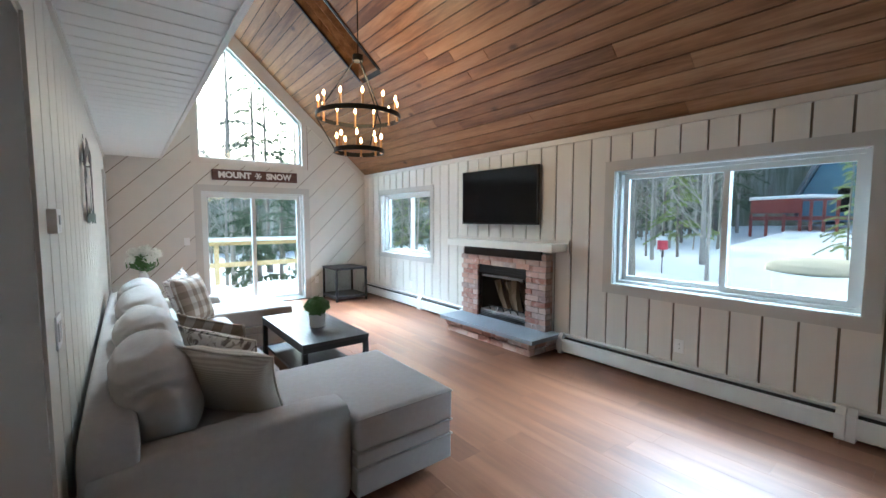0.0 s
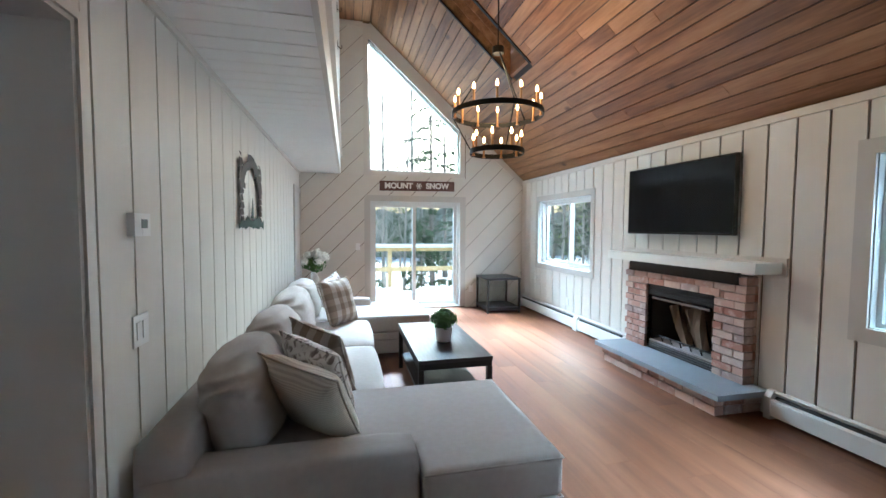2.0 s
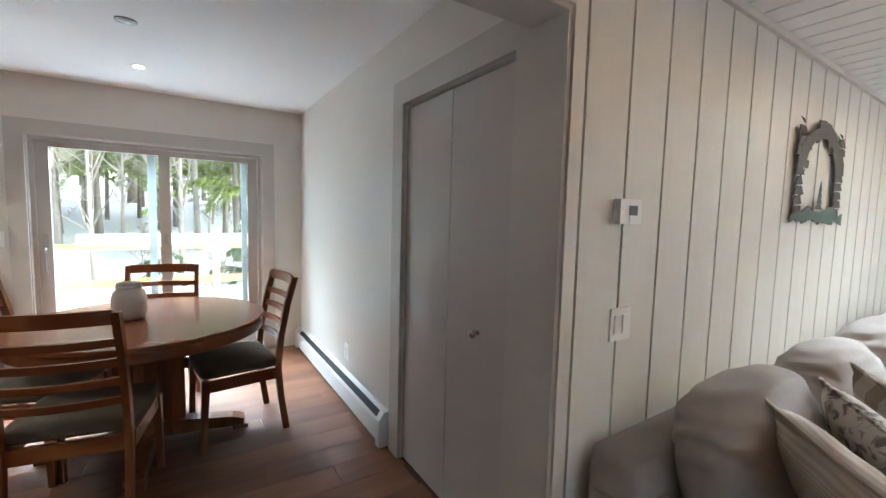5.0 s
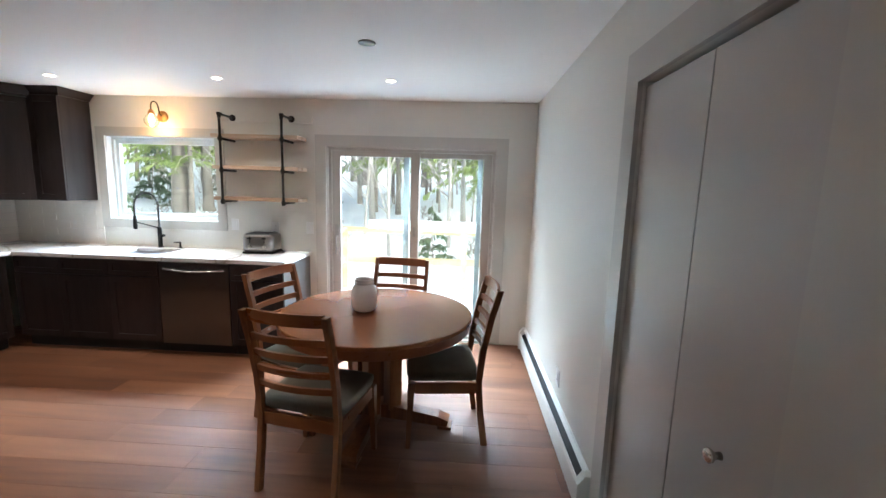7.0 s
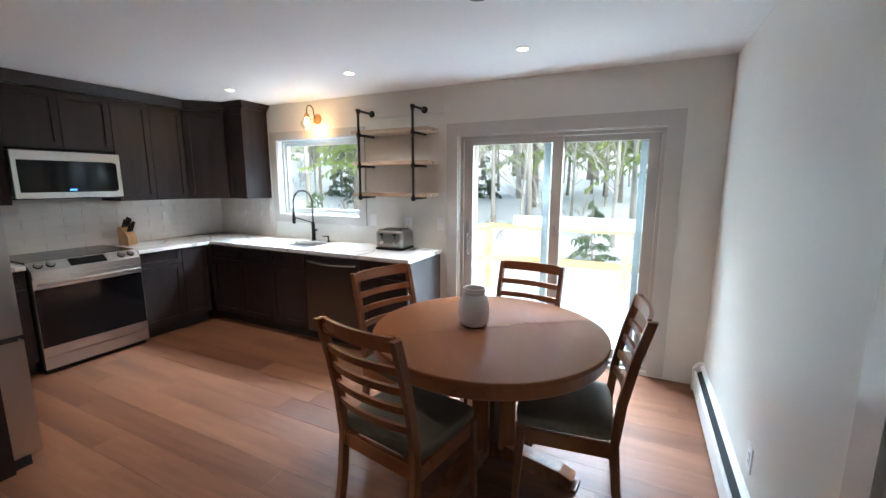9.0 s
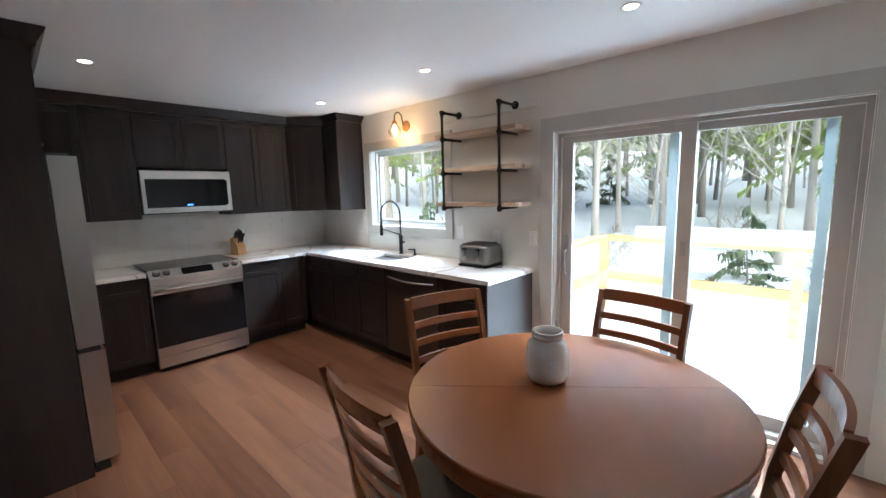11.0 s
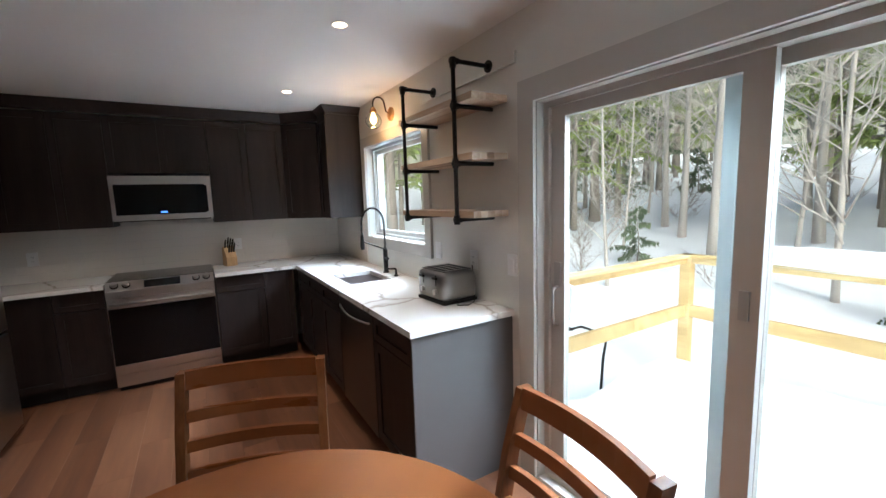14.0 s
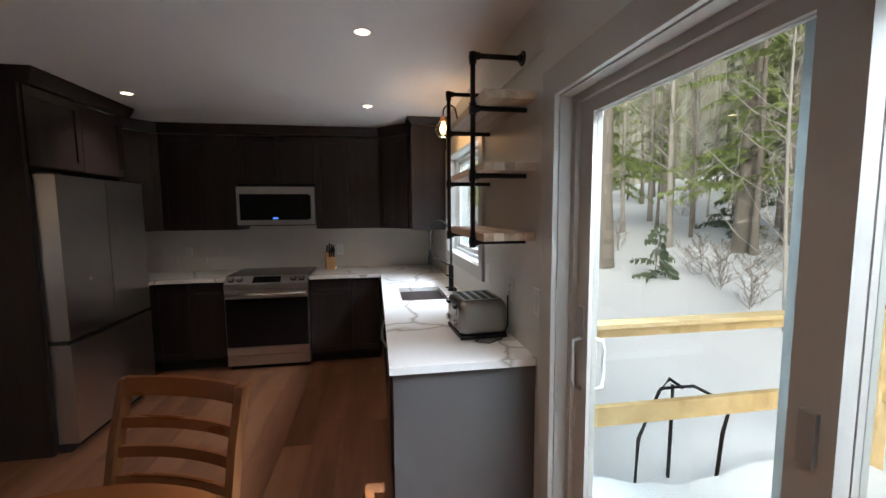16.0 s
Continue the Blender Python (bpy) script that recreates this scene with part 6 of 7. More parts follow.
# corner by the fridge, set at an angle
def diagonal_cabinet(name, pts, z0, z1, label, toe=False):
    root = thing(name, Matrix.Identity(4), label, "kitchen cabinet")
    bm = bmesh.new()
    prism(bm, pts, z0, z1, "z")
    part("body", bm, CAB, root)
    a, b = Vector(pts[0]), Vector(pts[1])
    d = (b - a)
    L = d.length
    bm2 = bmesh.new()
    f = shaker(root, "door", 0.01, z0 + 0.005, L - 0.01, z1 - 0.005, 0, "y", -1)
    ang = math.atan2(d.y, d.x)
    f.matrix_basis = Matrix.Translation((a.x, a.y, 0)) @ Matrix.Rotation(ang, 4, "Z") @ Matrix.Translation((0, -0.0005, 0))
    if toe:
        bm = bmesh.new()
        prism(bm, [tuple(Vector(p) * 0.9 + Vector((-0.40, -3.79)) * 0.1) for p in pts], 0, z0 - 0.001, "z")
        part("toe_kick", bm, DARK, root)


diagonal_cabinet("corner_cabinet", [(-0.72, -3.12), (-1.04, -3.44), (-1.04, YS), (XW - 0.002, YS), (XW - 0.002, -3.12)], UB, UT, "angled espresso wall cabinet in the corner by the fridge")
diagonal_cabinet("corner_base_cabinet", [(-0.98, -2.97), (-1.018, -3.19), (-1.018, YS + 0.002), (XW - 0.002, YS + 0.002), (XW - 0.002, -2.97)], Z0, ZC, "espresso corner base cabinet beside the fridge", True)
diagonal_cabinet("corner_cabinet", [(-3.20, -3.44), (-3.50, -3.16), (XK + 0.002, -3.16), (XK + 0.002, YS), (-3.20, YS)], UB, UT, "angled espresso wall cabinet in the window side corner")
# uppers
cabinet("wall_cabinet", "y", YS, 0.33, 1, -1.755, -1.042, UB, UT, two(UB + 0.004, UT - 0.004), "espresso double wall cabinet next to the microwave")
cabinet("wall_cabinet", "y", YS, 0.33, 1, -2.52, -1.757, 1.84, UT, two(1.845, UT - 0.004), "short espresso cabinet above the microwave")
cabinet("wall_cabinet", "y", YS, 0.33, 1, -3.198, -2.522, UB, UT, two(UB + 0.004, UT - 0.004), "espresso double wall cabinet between microwave and corner")
cabinet("wall_cabinet", "x", XK, 0.32, 1, -3.158, -2.86, UB, UT + 0.03, [("door", 0, UB + 0.004, 1, UT + 0.02)], "narrow espresso wall cabinet beside the window")


def crown(pts, z0, z1, label, drop=0.05):
    """Crown moulding along a plan line; it flares outward to its left."""
    bm = bmesh.new()
    prof = [(0.0, z0 - 0.0), (0.012, z0), (0.018, z0 + 0.02), (0.055, z1 - 0.012), (0.058, z1), (0.0, z1)]
    P = [Vector(p) for p in pts]
    rings = []
    for k, p in enumerate(P):
        ds = []
        if k:
            ds.append((P[k] - P[k - 1]).normalized())
        if k < len(P) - 1:
            ds.append((P[k + 1] - P[k]).normalized())
        ns = [Vector((-d.y, d.x)) for d in ds]
        n = sum(ns, Vector((0, 0)))
        n = n.normalized() / max(0.35, n.normalized().dot(ns[0]))
        rings.append([bm.verts.new((p.x + n.x * o, p.y + n.y * o, z)) for o, z in prof])
    for a, b in zip(rings, rings[1:]):
        for k in range(len(prof)):
            j = (k + 1) % len(prof)
            bm.faces.new([a[k], a[j], b[j], b[k]])
    bm.faces.new(rings[0])
    bm.faces.new(rings[-1][::-1])
    part("crown_moulding", bm, CAB, None, label, "moulding")


crown([(XK + 0.004, -2.857), (-3.507, -2.857), (-3.507, -3.16)], 2.36, 2.432, "espresso crown moulding on the cabinet by the window")
crown([(-3.512, -3.14), (-3.20, -3.43), (-1.04, -3.43), (-0.72, -3.11)][::1], 2.338, 2.432, "espresso crown moulding along the wall cabinets")
crown([(-1.095, -2.86), (-1.095, -1.865), (XW - 0.005, -1.865)], 2.338, 2.432, "espresso crown moulding over the fridge cabinet")


def backsplash():
    root = part("backsplash", boxes((XK + 0.001, YS + 0.001, 0.914, XW - 0.01, YS + 0.004, 1.42)), GROUT, None, "grout bed of the tiles", kind="structure")
    r2 = part("backsplash", boxes((XK + 0.001, YS + 0.004, 0.914, XK + 0.004, -2.815, 1.374)), GROUT, None, "grout bed of the tiles", kind="structure")
    rng = random.Random(6)
    h, w = 0.0735, 0.295
    me = {}
    for row in range(7):
        z = 0.917 + row * 0.0755
        x = XK + 0.006 - (w / 2 if row % 2 else 0)
        while x < XW - 0.01:
            a, b = max(x, XK + 0.008), min(x + w, XW - 0.012)
            if b - a > 0.03 and z + h < 1.425:
                key = round(b - a, 3)
                if key not in me:
                    me[key] = finish("tile", boxes((0, 0, 0, b - a, 0.004, h)), TILE)
                ob = new("tile", me[key])
                ob.location, ob.parent = (a, YS + 0.004, z), root
            x += w + 0.002
        if row < 6:
            y = YS + 0.01 - (w / 2 if row % 2 else 0)
            while y < -2.82:
                a, b = max(y, YS + 0.01), min(y + w, -2.815)
                if b - a > 0.03:
                    ob = new("tile", finish("tile", boxes((0, 0, 0, 0.004, b - a, h)), TILE))
                    ob.location, ob.parent = (XK + 0.004, a, z), r2
                y += w + 0.002


backsplash()


def counters():
    root = thing("countertop", Matrix.Identity(4), "white veined quartz worktop along two walls", "countertop")
    z0, z1 = ZC + 0.002, 0.915
    s = (-2.33, -1.84, -3.66, -3.32)
    bm = bmesh.new()
    xf = XK + 0.645
    box(bm, XK + 0.006, YS + 0.01, z0, -2.472, YS + 0.65, z1)
    box(bm, XK + 0.006, YS + 0.65, z0, xf, s[0], z1)
    box(bm, XK + 0.006, s[0], z0, s[2], s[1], z1)
    box(bm, s[3], s[0], z0, xf, s[1], z1)
    box(bm, XK + 0.006, s[1], z0, xf, -0.585, z1)
    part("worktop", bm, QUARTZ, root)
    bm = bmesh.new()
    prism(bm, [(-1.672, YS + 0.01), (-1.672, YS + 0.65), (-1.06, YS + 0.65), (-1.0, -2.96), (XW - 0.004, -2.96), (XW - 0.004, YS + 0.01)], z0, z1, "z")
    part("worktop", bm, QUARTZ, root)
    sk = thing("sink", Matrix.Identity(4), "undermount stainless steel sink", "sink")
    bm = bmesh.new()
    a, b, c, d = s[2] - 0.006, s[3] + 0.006, s[0] - 0.006, s[1] + 0.006
    for r in ((a, c, 0.72, b, d, 0.724), (a, c, 0.724, a + 0.004, d, z0 - 0.001), (b - 0.004, c, 0.724, b, d, z0 - 0.001), (a + 0.004, c, 0.724, b - 0.004, c + 0.004, z0 - 0.001), (a + 0.004, d - 0.004, 0.724, b - 0.004, d, z0 - 0.001)):
        box(bm, *r)
    part("basin", bm, STEEL, sk)
    bm = bmesh.new()
    lathe(bm, [(0, 0.7245), (0.04, 0.7245), (0.042, 0.728), (0.03, 0.727), (0, 0.726)], 20, (-3.49, -2.085, 0))
    part("drain", bm, STEEL_D, sk)


counters()


def faucet():
    root = thing("faucet", Matrix.Translation((-3.735, -2.14, 0.9155)), "tall matte black spring faucet behind the sink", "faucet")
    bm = bmesh.new()
    lathe(bm, [(0, 0), (0.027, 0), (0.027, 0.008), (0.02, 0.012), (0.02, 0.20), (0.015, 0.21), (0, 0.21)], 20)
    part("body", bm, BLACKM, root, smooth=False)
    pts = []
    dx, dy = 0.155, -0.125
    for k in range(19):
        a = math.pi * k / 18
        u = (1 - math.cos(a)) / 2
        pts.append((dx * u, dy * u, 0.42 + 0.135 * math.sin(a)))
    path = [(0, 0, 0.2), (0, 0, 0.3)] + pts + [(dx, dy, 0.33)]
    bm = bmesh.new()
    sweep(bm, path, 0.007, 8)
    part("hose", bm, BLACKM, root, smooth=True)
    bm = bmesh.new()
    # spring coil round the hose
    P = [Vector(p) for p in path]
    seg = [0]
    for a, b in zip(P, P[1:]):
        seg.append(seg[-1] + (b - a).length)
    coil, turns = [], 46
    for k in range(turns * 8 + 1):
        s = seg[-1] * k / (turns * 8)
        i = max(j for j in range(len(seg)) if seg[j] <= s + 1e-9)
        i = min(i, len(P) - 2)
        f = (s - seg[i]) / (seg[i + 1] - seg[i])
        c = P[i].lerp(P[i + 1], f)
        t = (P[i + 1] - P[i]).normalized()
        n1 = t.cross(Vector((dy, -dx, 0)).normalized()).normalized()
        n2 = t.cross(n1)
        ang = 6.28318 * k / 8
        coil.append(c + (n1 * math.cos(ang) + n2 * math.sin(ang)) * 0.0125)
    sweep(bm, coil, 0.0018, 4)
    part("spring", bm, BLACKM, root)
    bm = bmesh.new()
    tube(bm, (dx, dy, 0.33), (dx, dy, 0.24), 0.013, 0.019, 14)
    tube(bm, (dx, dy, 0.24), (dx, dy, 0.20), 0.019, 0.017, 14)
    part("spray_head", bm, BLACKM, root)
    bm = bmesh.new()
    tube(bm, (0.01, -0.01, 0.205), (dx * 0.92, dy * 0.92, 0.205 + 0.06), 0.006, n=8)
    part("holder_arm", bm, BLACKM, root)
    bm = bmesh.new()
    tube(bm, (0, 0, 0.11), (0.0, 0.05, 0.125), 0.012, n=12)
    tube(bm, (0.0, 0.045, 0.125), (0.05, 0.075, 0.14), 0.006, n=8)
    part("lever", bm, BLACKM, root)
    sp = thing("soap_dispenser", Matrix.Translation((-3.73, -1.925, 0.9155)), "small black soap dispenser by the faucet", "soap dispenser")
    bm = bmesh.new()
    lathe(bm, [(0, 0), (0.018, 0), (0.018, 0.01), (0.009, 0.014), (0.009, 0.06), (0, 0.06)], 14)
    part("stem", bm, BLACKM, sp)
    bm = bmesh.new()
    tube(bm, (0, 0, 0.06), (0.075, -0.01, 0.068), 0.008, 0.006, 8)
    part("spout", bm, BLACKM, sp)


faucet()


def oven_range():
    x0, x1, yf = -2.465, -1.68, -3.135
    w = x1 - x0
    root = thing("kitchen_range", Matrix.Translation(((x0 + x1) / 2, yf, 0)), "stainless steel slide-in range with black glass oven door", "range")
    h = w / 2 - 0.004
    part("body", boxes((-h, YS + 0.02 - yf, 0.03, h, -0.03, 0.90)), STEEL_D, root)
    part("cooktop", boxes((-h - 0.002, YS + 0.04 - yf, 0.919, h + 0.002, -0.06, 0.932)), OVEN, root, "black glass cooktop", bevel=0.003)
    for x, y, r in ((-0.19, -0.20, 0.10), (0.19, -0.20, 0.11), (-0.19, -0.45, 0.08), (0.19, -0.45, 0.08)):
        bm = bmesh.new()
        lathe(bm, [(r - 0.002, 0.9322), (r, 0.9322), (r, 0.9326), (r - 0.002, 0.9326)], 40, (x, y, 0))
        part("burner_ring", bm, STEEL_D, root)
    # sloped control panel
    bm = bmesh.new()
    prism(bm, [(-0.055, 0.93), (0.028, 0.862), (0.03, 0.80), (-0.03, 0.80), (-0.06, 0.915)], -h, h, "x")
    part("control_panel", bm, STEEL, root, "sloped steel control panel", bevel=0.003)
    n = Vector((0, 0.068, 0.083)).normalized()
    for x in (-0.33, -0.25, 0.25, 0.33):
        c = Vector((x, -0.012, 0.898))
        bm = bmesh.new()
        tube(bm, c, c + n * 0.010, 0.029, n=24)
        base = part("knob", bm, BLACKM, root, "black ring under a steel knob")
        bm = bmesh.new()
        tube(bm, c + n * 0.0102, c + n * 0.038, 0.023, 0.019, 24)
        part("grip", bm, STEEL, base, "round steel grip")
    bm = bmesh.new()
    q = n * 0.0015
    vs = [bm.verts.new(Vector(c) + q) for c in ((-0.13, -0.045, 0.9218), (0.13, -0.045, 0.9218), (0.13, 0.018, 0.870), (-0.13, 0.018, 0.870))]
    us = [bm.verts.new(v.co - n * 0.003) for v in vs]
    bm.faces.new(vs)
    for k in range(4):
        bm.faces.new([vs[k], us[k], us[(k + 1) % 4], vs[(k + 1) % 4]])
    disp = part("display", bm, OVEN, root, "black touch display")
    # oven door
    part("oven_door", boxes((-h, -0.028, 0.225, h, 0.018, 0.795)), STEEL, root, bevel=0.003)
    part("door_glass", boxes((-h + 0.004, 0.0185, 0.232, h - 0.004, 0.022, 0.715)), OVEN, root, "black oven glass", bevel=0.001)
    bm = bmesh.new()
    sweep(bm, [(-h + 0.02, 0.05, 0.755), (h - 0.02, 0.05, 0.755)], 0.013, 12)
    for x in (-h + 0.05, h - 0.05):
        tube(bm, (x, 0.018, 0.755), (x, 0.05, 0.755), 0.008, n=8)
    part("door_handle", bm, STEEL, root, smooth=True)
    part("drawer", boxes((-h, -0.028, 0.045, h, 0.018, 0.145)), STEEL, root, bevel=0.003)
    part("lower_trim", boxes((-h, -0.028, 0.150, h, 0.02, 0.222)), STEEL, root, bevel=0.003)
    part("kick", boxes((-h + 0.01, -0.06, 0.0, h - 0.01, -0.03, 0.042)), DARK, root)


oven_range()


def microwave():
    x0, x1, yf, z0, z1 = -2.517, -1.76, -3.37, 1.425, 1.815
    root = thing("microwave", Matrix.Translation(((x0 + x1) / 2, yf, z0)), "stainless steel over-the-range microwave with black window", "microwave")
    h, t = (x1 - x0) / 2, z1 - z0
    part("body", boxes((-h, YS + 0.01 - yf, 0.012, h, -0.02, t)), STEEL_D, root)
    part("front", boxes((-h, -0.019, 0.0, h, 0.0, t)), STEEL, root, bevel=0.004)
    part("window", boxes((-h + 0.055, 0.0005, 0.05, h - 0.03, 0.006, t - 0.075)), OVEN, root, bevel=0.002)
    part("control_strip", boxes((-h + 0.035, 0.0063, 0.06, -h + 0.12, 0.0075, t - 0.085)), SCREEN, root)
    part("vent", boxes((-h + 0.02, -0.3, -0.01, h - 0.02, -0.03, 0.0)), DARK, root)
    d = part("clock_display", boxes((-0.02, 0.0063, 0.062, 0.03, 0.007, 0.076)), mat("blue_clock", (0.02, 0.05, 0.2), 0.3, emit=(0.1, 0.25, 1.0), strength=1.2), root)


microwave()


def dishwasher():
    root = thing("dishwasher", Matrix.Translation((XK + 0.61, -1.435, 0)), "dark stainless dishwasher under the worktop", "dishwasher")
    h = 0.327
    part("body", boxes((-0.55, -h, 0.10, -0.002, h, ZC)), DARK, root)
    part("door", boxes((-0.001, -h + 0.003, 0.11, 0.022, h - 0.003, 0.872)), STEEL_D, root, bevel=0.003)
    bm = bmesh.new()
    pts = [(0.022, -h + 0.05, 0.81)] + [(0.03 + 0.025 * math.sin(math.pi * k / 10), -h + 0.05 + (2 * h - 0.1) * k / 10, 0.81 - 0.012 * math.sin(math.pi * k / 10)) for k in range(11)] + [(0.022, h - 0.05, 0.81)]
    sweep(bm, pts, 0.007, 8)
    part("door_handle", bm, STEEL, root, smooth=True)
    part("toe_kick", boxes((-0.5, -h, 0.0, -0.06, h, 0.1)), DARK, root)


dishwasher()


def fridge():
    yf0, yf1, xf = -2.80, -1.83, -1.20
    root = thing("refrigerator", Matrix.Translation((xf, (yf0 + yf1) / 2, 0)), "stainless steel french door refrigerator in a dark surround", "refrigerator")
    h = (yf1 - yf0) / 2 - 0.012
    part("body", boxes((0.125, -h, 0.03, 0.70, h, 1.79)), mat("dark_grey_sides", (0.06, 0.06, 0.062), 0.45), root, bevel=0.004)
    for a, b in ((-h, -0.003), (0.003, h)):
        part("door", boxes((0.0, a, 0.745, 0.12, b, 1.80)), STEEL, root, bevel=0.008)
    part("freezer_drawer", boxes((0.0, -h, 0.06, 0.12, h, 0.715)), STEEL, root, bevel=0.008)
    part("door_gasket", boxes((0.02, -h + 0.004, 0.7155, 0.118, h - 0.004, 0.7445)), DARK, root, "dark recessed grip between doors and drawer")
    for y in (-h + 0.06, h - 0.06):
        part("hinge_cap", boxes((0.03, y - 0.04, 1.8005, 0.12, y + 0.04, 1.815)), STEEL_D, root, bevel=0.003)
    part("water_button", boxes((-0.002, h * 0.5 - 0.012, 1.10, -0.0005, h * 0.5 + 0.012, 1.124)), PLASTIC, root)
    part("foot_grille", boxes((0.05, -h, 0.0, 0.12, h, 0.055)), DARK, root)
    sur = thing("fridge_surround", Matrix.Identity(4), "tall espresso side panels and cabinet around the refrigerator", "kitchen cabinet")
    part("side_panel", boxes((-1.07, yf1 + 0.002, 0.0, XW - 0.003, yf1 + 0.028, UT)), CAB, sur)
    part("side_panel", boxes((-1.02, yf0 - 0.028, 0.0, XW - 0.003, yf0 - 0.002, UT)), CAB, sur)
    part("body", boxes((-1.06, yf0 + 0.001, 1.85, XW - 0.003, yf1 - 0.001, UT)), CAB, sur)
    mid = (yf0 + yf1) / 2
    shaker(sur, "door", yf0 + 0.002, 1.855, mid, UT - 0.004, -1.0605, "x", -1)
    shaker(sur, "door", mid, 1.855, yf1 - 0.002, UT - 0.004, -1.0605, "x", -1)


fridge()


def toaster():
    root = thing("toaster", Matrix.Translation((-3.66, -1.02, 0.9155)) @ Matrix.Rotation(radians(3), 4, "Z"), "four slice brushed steel toaster on the worktop", "toaster")
    bm = rounded(0.25, 0.30, 0.175, 0.035, 6)
    bmesh.ops.translate(bm, vec=(0, 0, 0.018), verts=bm.verts)
    part("body", bm, STEEL_M, root, smooth=True)
    part("base", boxes((-0.12, -0.145, 0.004, 0.12, 0.145, 0.022)), BLACKM, root, bevel=0.004)
    part("top_plate", boxes((-0.10, -0.12, 0.1925, 0.10, 0.12, 0.1975)), STEEL_D, root, bevel=0.002)
    for k in range(4):
        x = -0.07 + 0.047 * k
        part("slot", boxes((x - 0.014, -0.10, 0.1977, x + 0.014, 0.10, 0.1982)), DARK, root)
    for y in (-0.07, 0.07):
        bm = bmesh.new()
        tube(bm, (0.122, y, 0.075), (0.142, y, 0.075), 0.016, n=18)
        part("dial", bm, STEEL, root, "round chrome dial")
        part("lever_slot", boxes((0.1235, y - 0.004, 0.11, 0.126, y + 0.004, 0.17)), DARK, root)
        part("lever", boxes((0.1262, y - 0.018, 0.15, 0.142, y + 0.018, 0.162)), BLACKM, root, bevel=0.002)
    bm = bmesh.new()
    sweep(bm, [(0.0, 0.146, 0.03), (0.06, 0.19, 0.008), (0.0, 0.22, 0.006), (-0.08, 0.17, 0.006), (-0.14, 0.10, 0.05), (-0.155, 0.06, 0.2)], 0.0035, 6)
    part("cord", bm, BLACKM, root)


toaster()


def knife_block():
    root = thing("knife_block", Matrix.Translation((-2.63, -3.64, 0.9155)) @ Matrix.Rotation(radians(15), 4, "Z"), "wooden knife block with black handled knives", "knife block")
    bm = bmesh.new()
    prism(bm, [(-0.05, 0), (0.07, 0), (0.07, 0.09), (-0.01, 0.2), (-0.05, 0.18)], -0.05, 0.05, "x")
    part("block", bm, KNIFEW, root, bevel=0.003)
    d = Vector((0, 0.45, 0.89)).normalized()
    for k in range(7):
        x = -0.035 + 0.023 * (k % 4)
        o = Vector((x, 0.0 + 0.035 * (k // 4), 0.19 - 0.045 * (k // 4)))
        bm = bmesh.new()
        sweep(bm, [o - d * 0.01, o + d * 0.05, o + d * (0.09 + 0.012 * (k % 3))], [0.007, 0.009, 0.008], 8)
        part("knife_handle", bm, BLACKM, root, smooth=True)


knife_block()


def pipe_shelves():
    root = thing("pipe_shelf", Matrix.Identity(4), "black iron pipe shelf with three wooden boards on the cream wall", "wall shelf")
    part("backer_board", boxes((XK, -1.55, 2.20, XK + 0.018, -0.555, 2.262)), WALL, root, "cream painted mounting board", bevel=0.002)
    f = XK + 0.018
    xo = XK + 0.25
    zs = (2.01, 1.715, 1.415)
    for y in (-1.36, -0.76):
        bm = bmesh.new()
        sweep(bm, [(f, y, 2.235), (xo - 0.02, y, 2.235), (xo - 0.006, y, 2.229), (xo, y, 2.215), (xo, y, zs[2])], 0.0115, 12)
        part("pipe", bm, BLACKM, root, smooth=True)
        for z in zs:
            bm = bmesh.new()
            tube(bm, (xo + 0.012, y, z), (f - 0.018, y, z), 0.0115, n=12)
            part("pipe", bm, BLACKM, root, smooth=True)
            bm = bmesh.new()
            tube(bm, (xo, y, z - 0.025), (xo, y, z + 0.025), 0.0165, n=12)
            tube(bm, (xo - 0.028, y, z), (xo + 0.015, y, z), 0.0165, n=12)
            part("fitting", bm, BLACKM, root)
        bm = bmesh.new()
        tube(bm, (xo, y, 2.20), (xo, y, 2.25), 0.0165, n=12)
        tube(bm, (xo - 0.03, y, 2.235), (xo + 0.015, y, 2.235), 0.0165, n=12)
        part("fitting", bm, BLACKM, root)
        bm = bmesh.new()
        tube(bm, (f, y, 2.235), (f + 0.008, y, 2.235), 0.032, n=20)
        tube(bm, (f + 0.008, y, 2.235), (f + 0.022, y, 2.235), 0.018, n=16)
        part("flange", bm, BLACKM, root)
    for z in zs:
        bm = bmesh.new()
        for k in range(5):
            box(bm, XK + 0.008 + 0.046 * k, -1.46, z + 0.012, XK + 0.008 + 0.046 * (k + 1) - 0.0008, -0.62, z + 0.046)
        ob = part("shelf_board", bm, BUTCHER, root, "glued butcher block shelf board")


pipe_shelves()


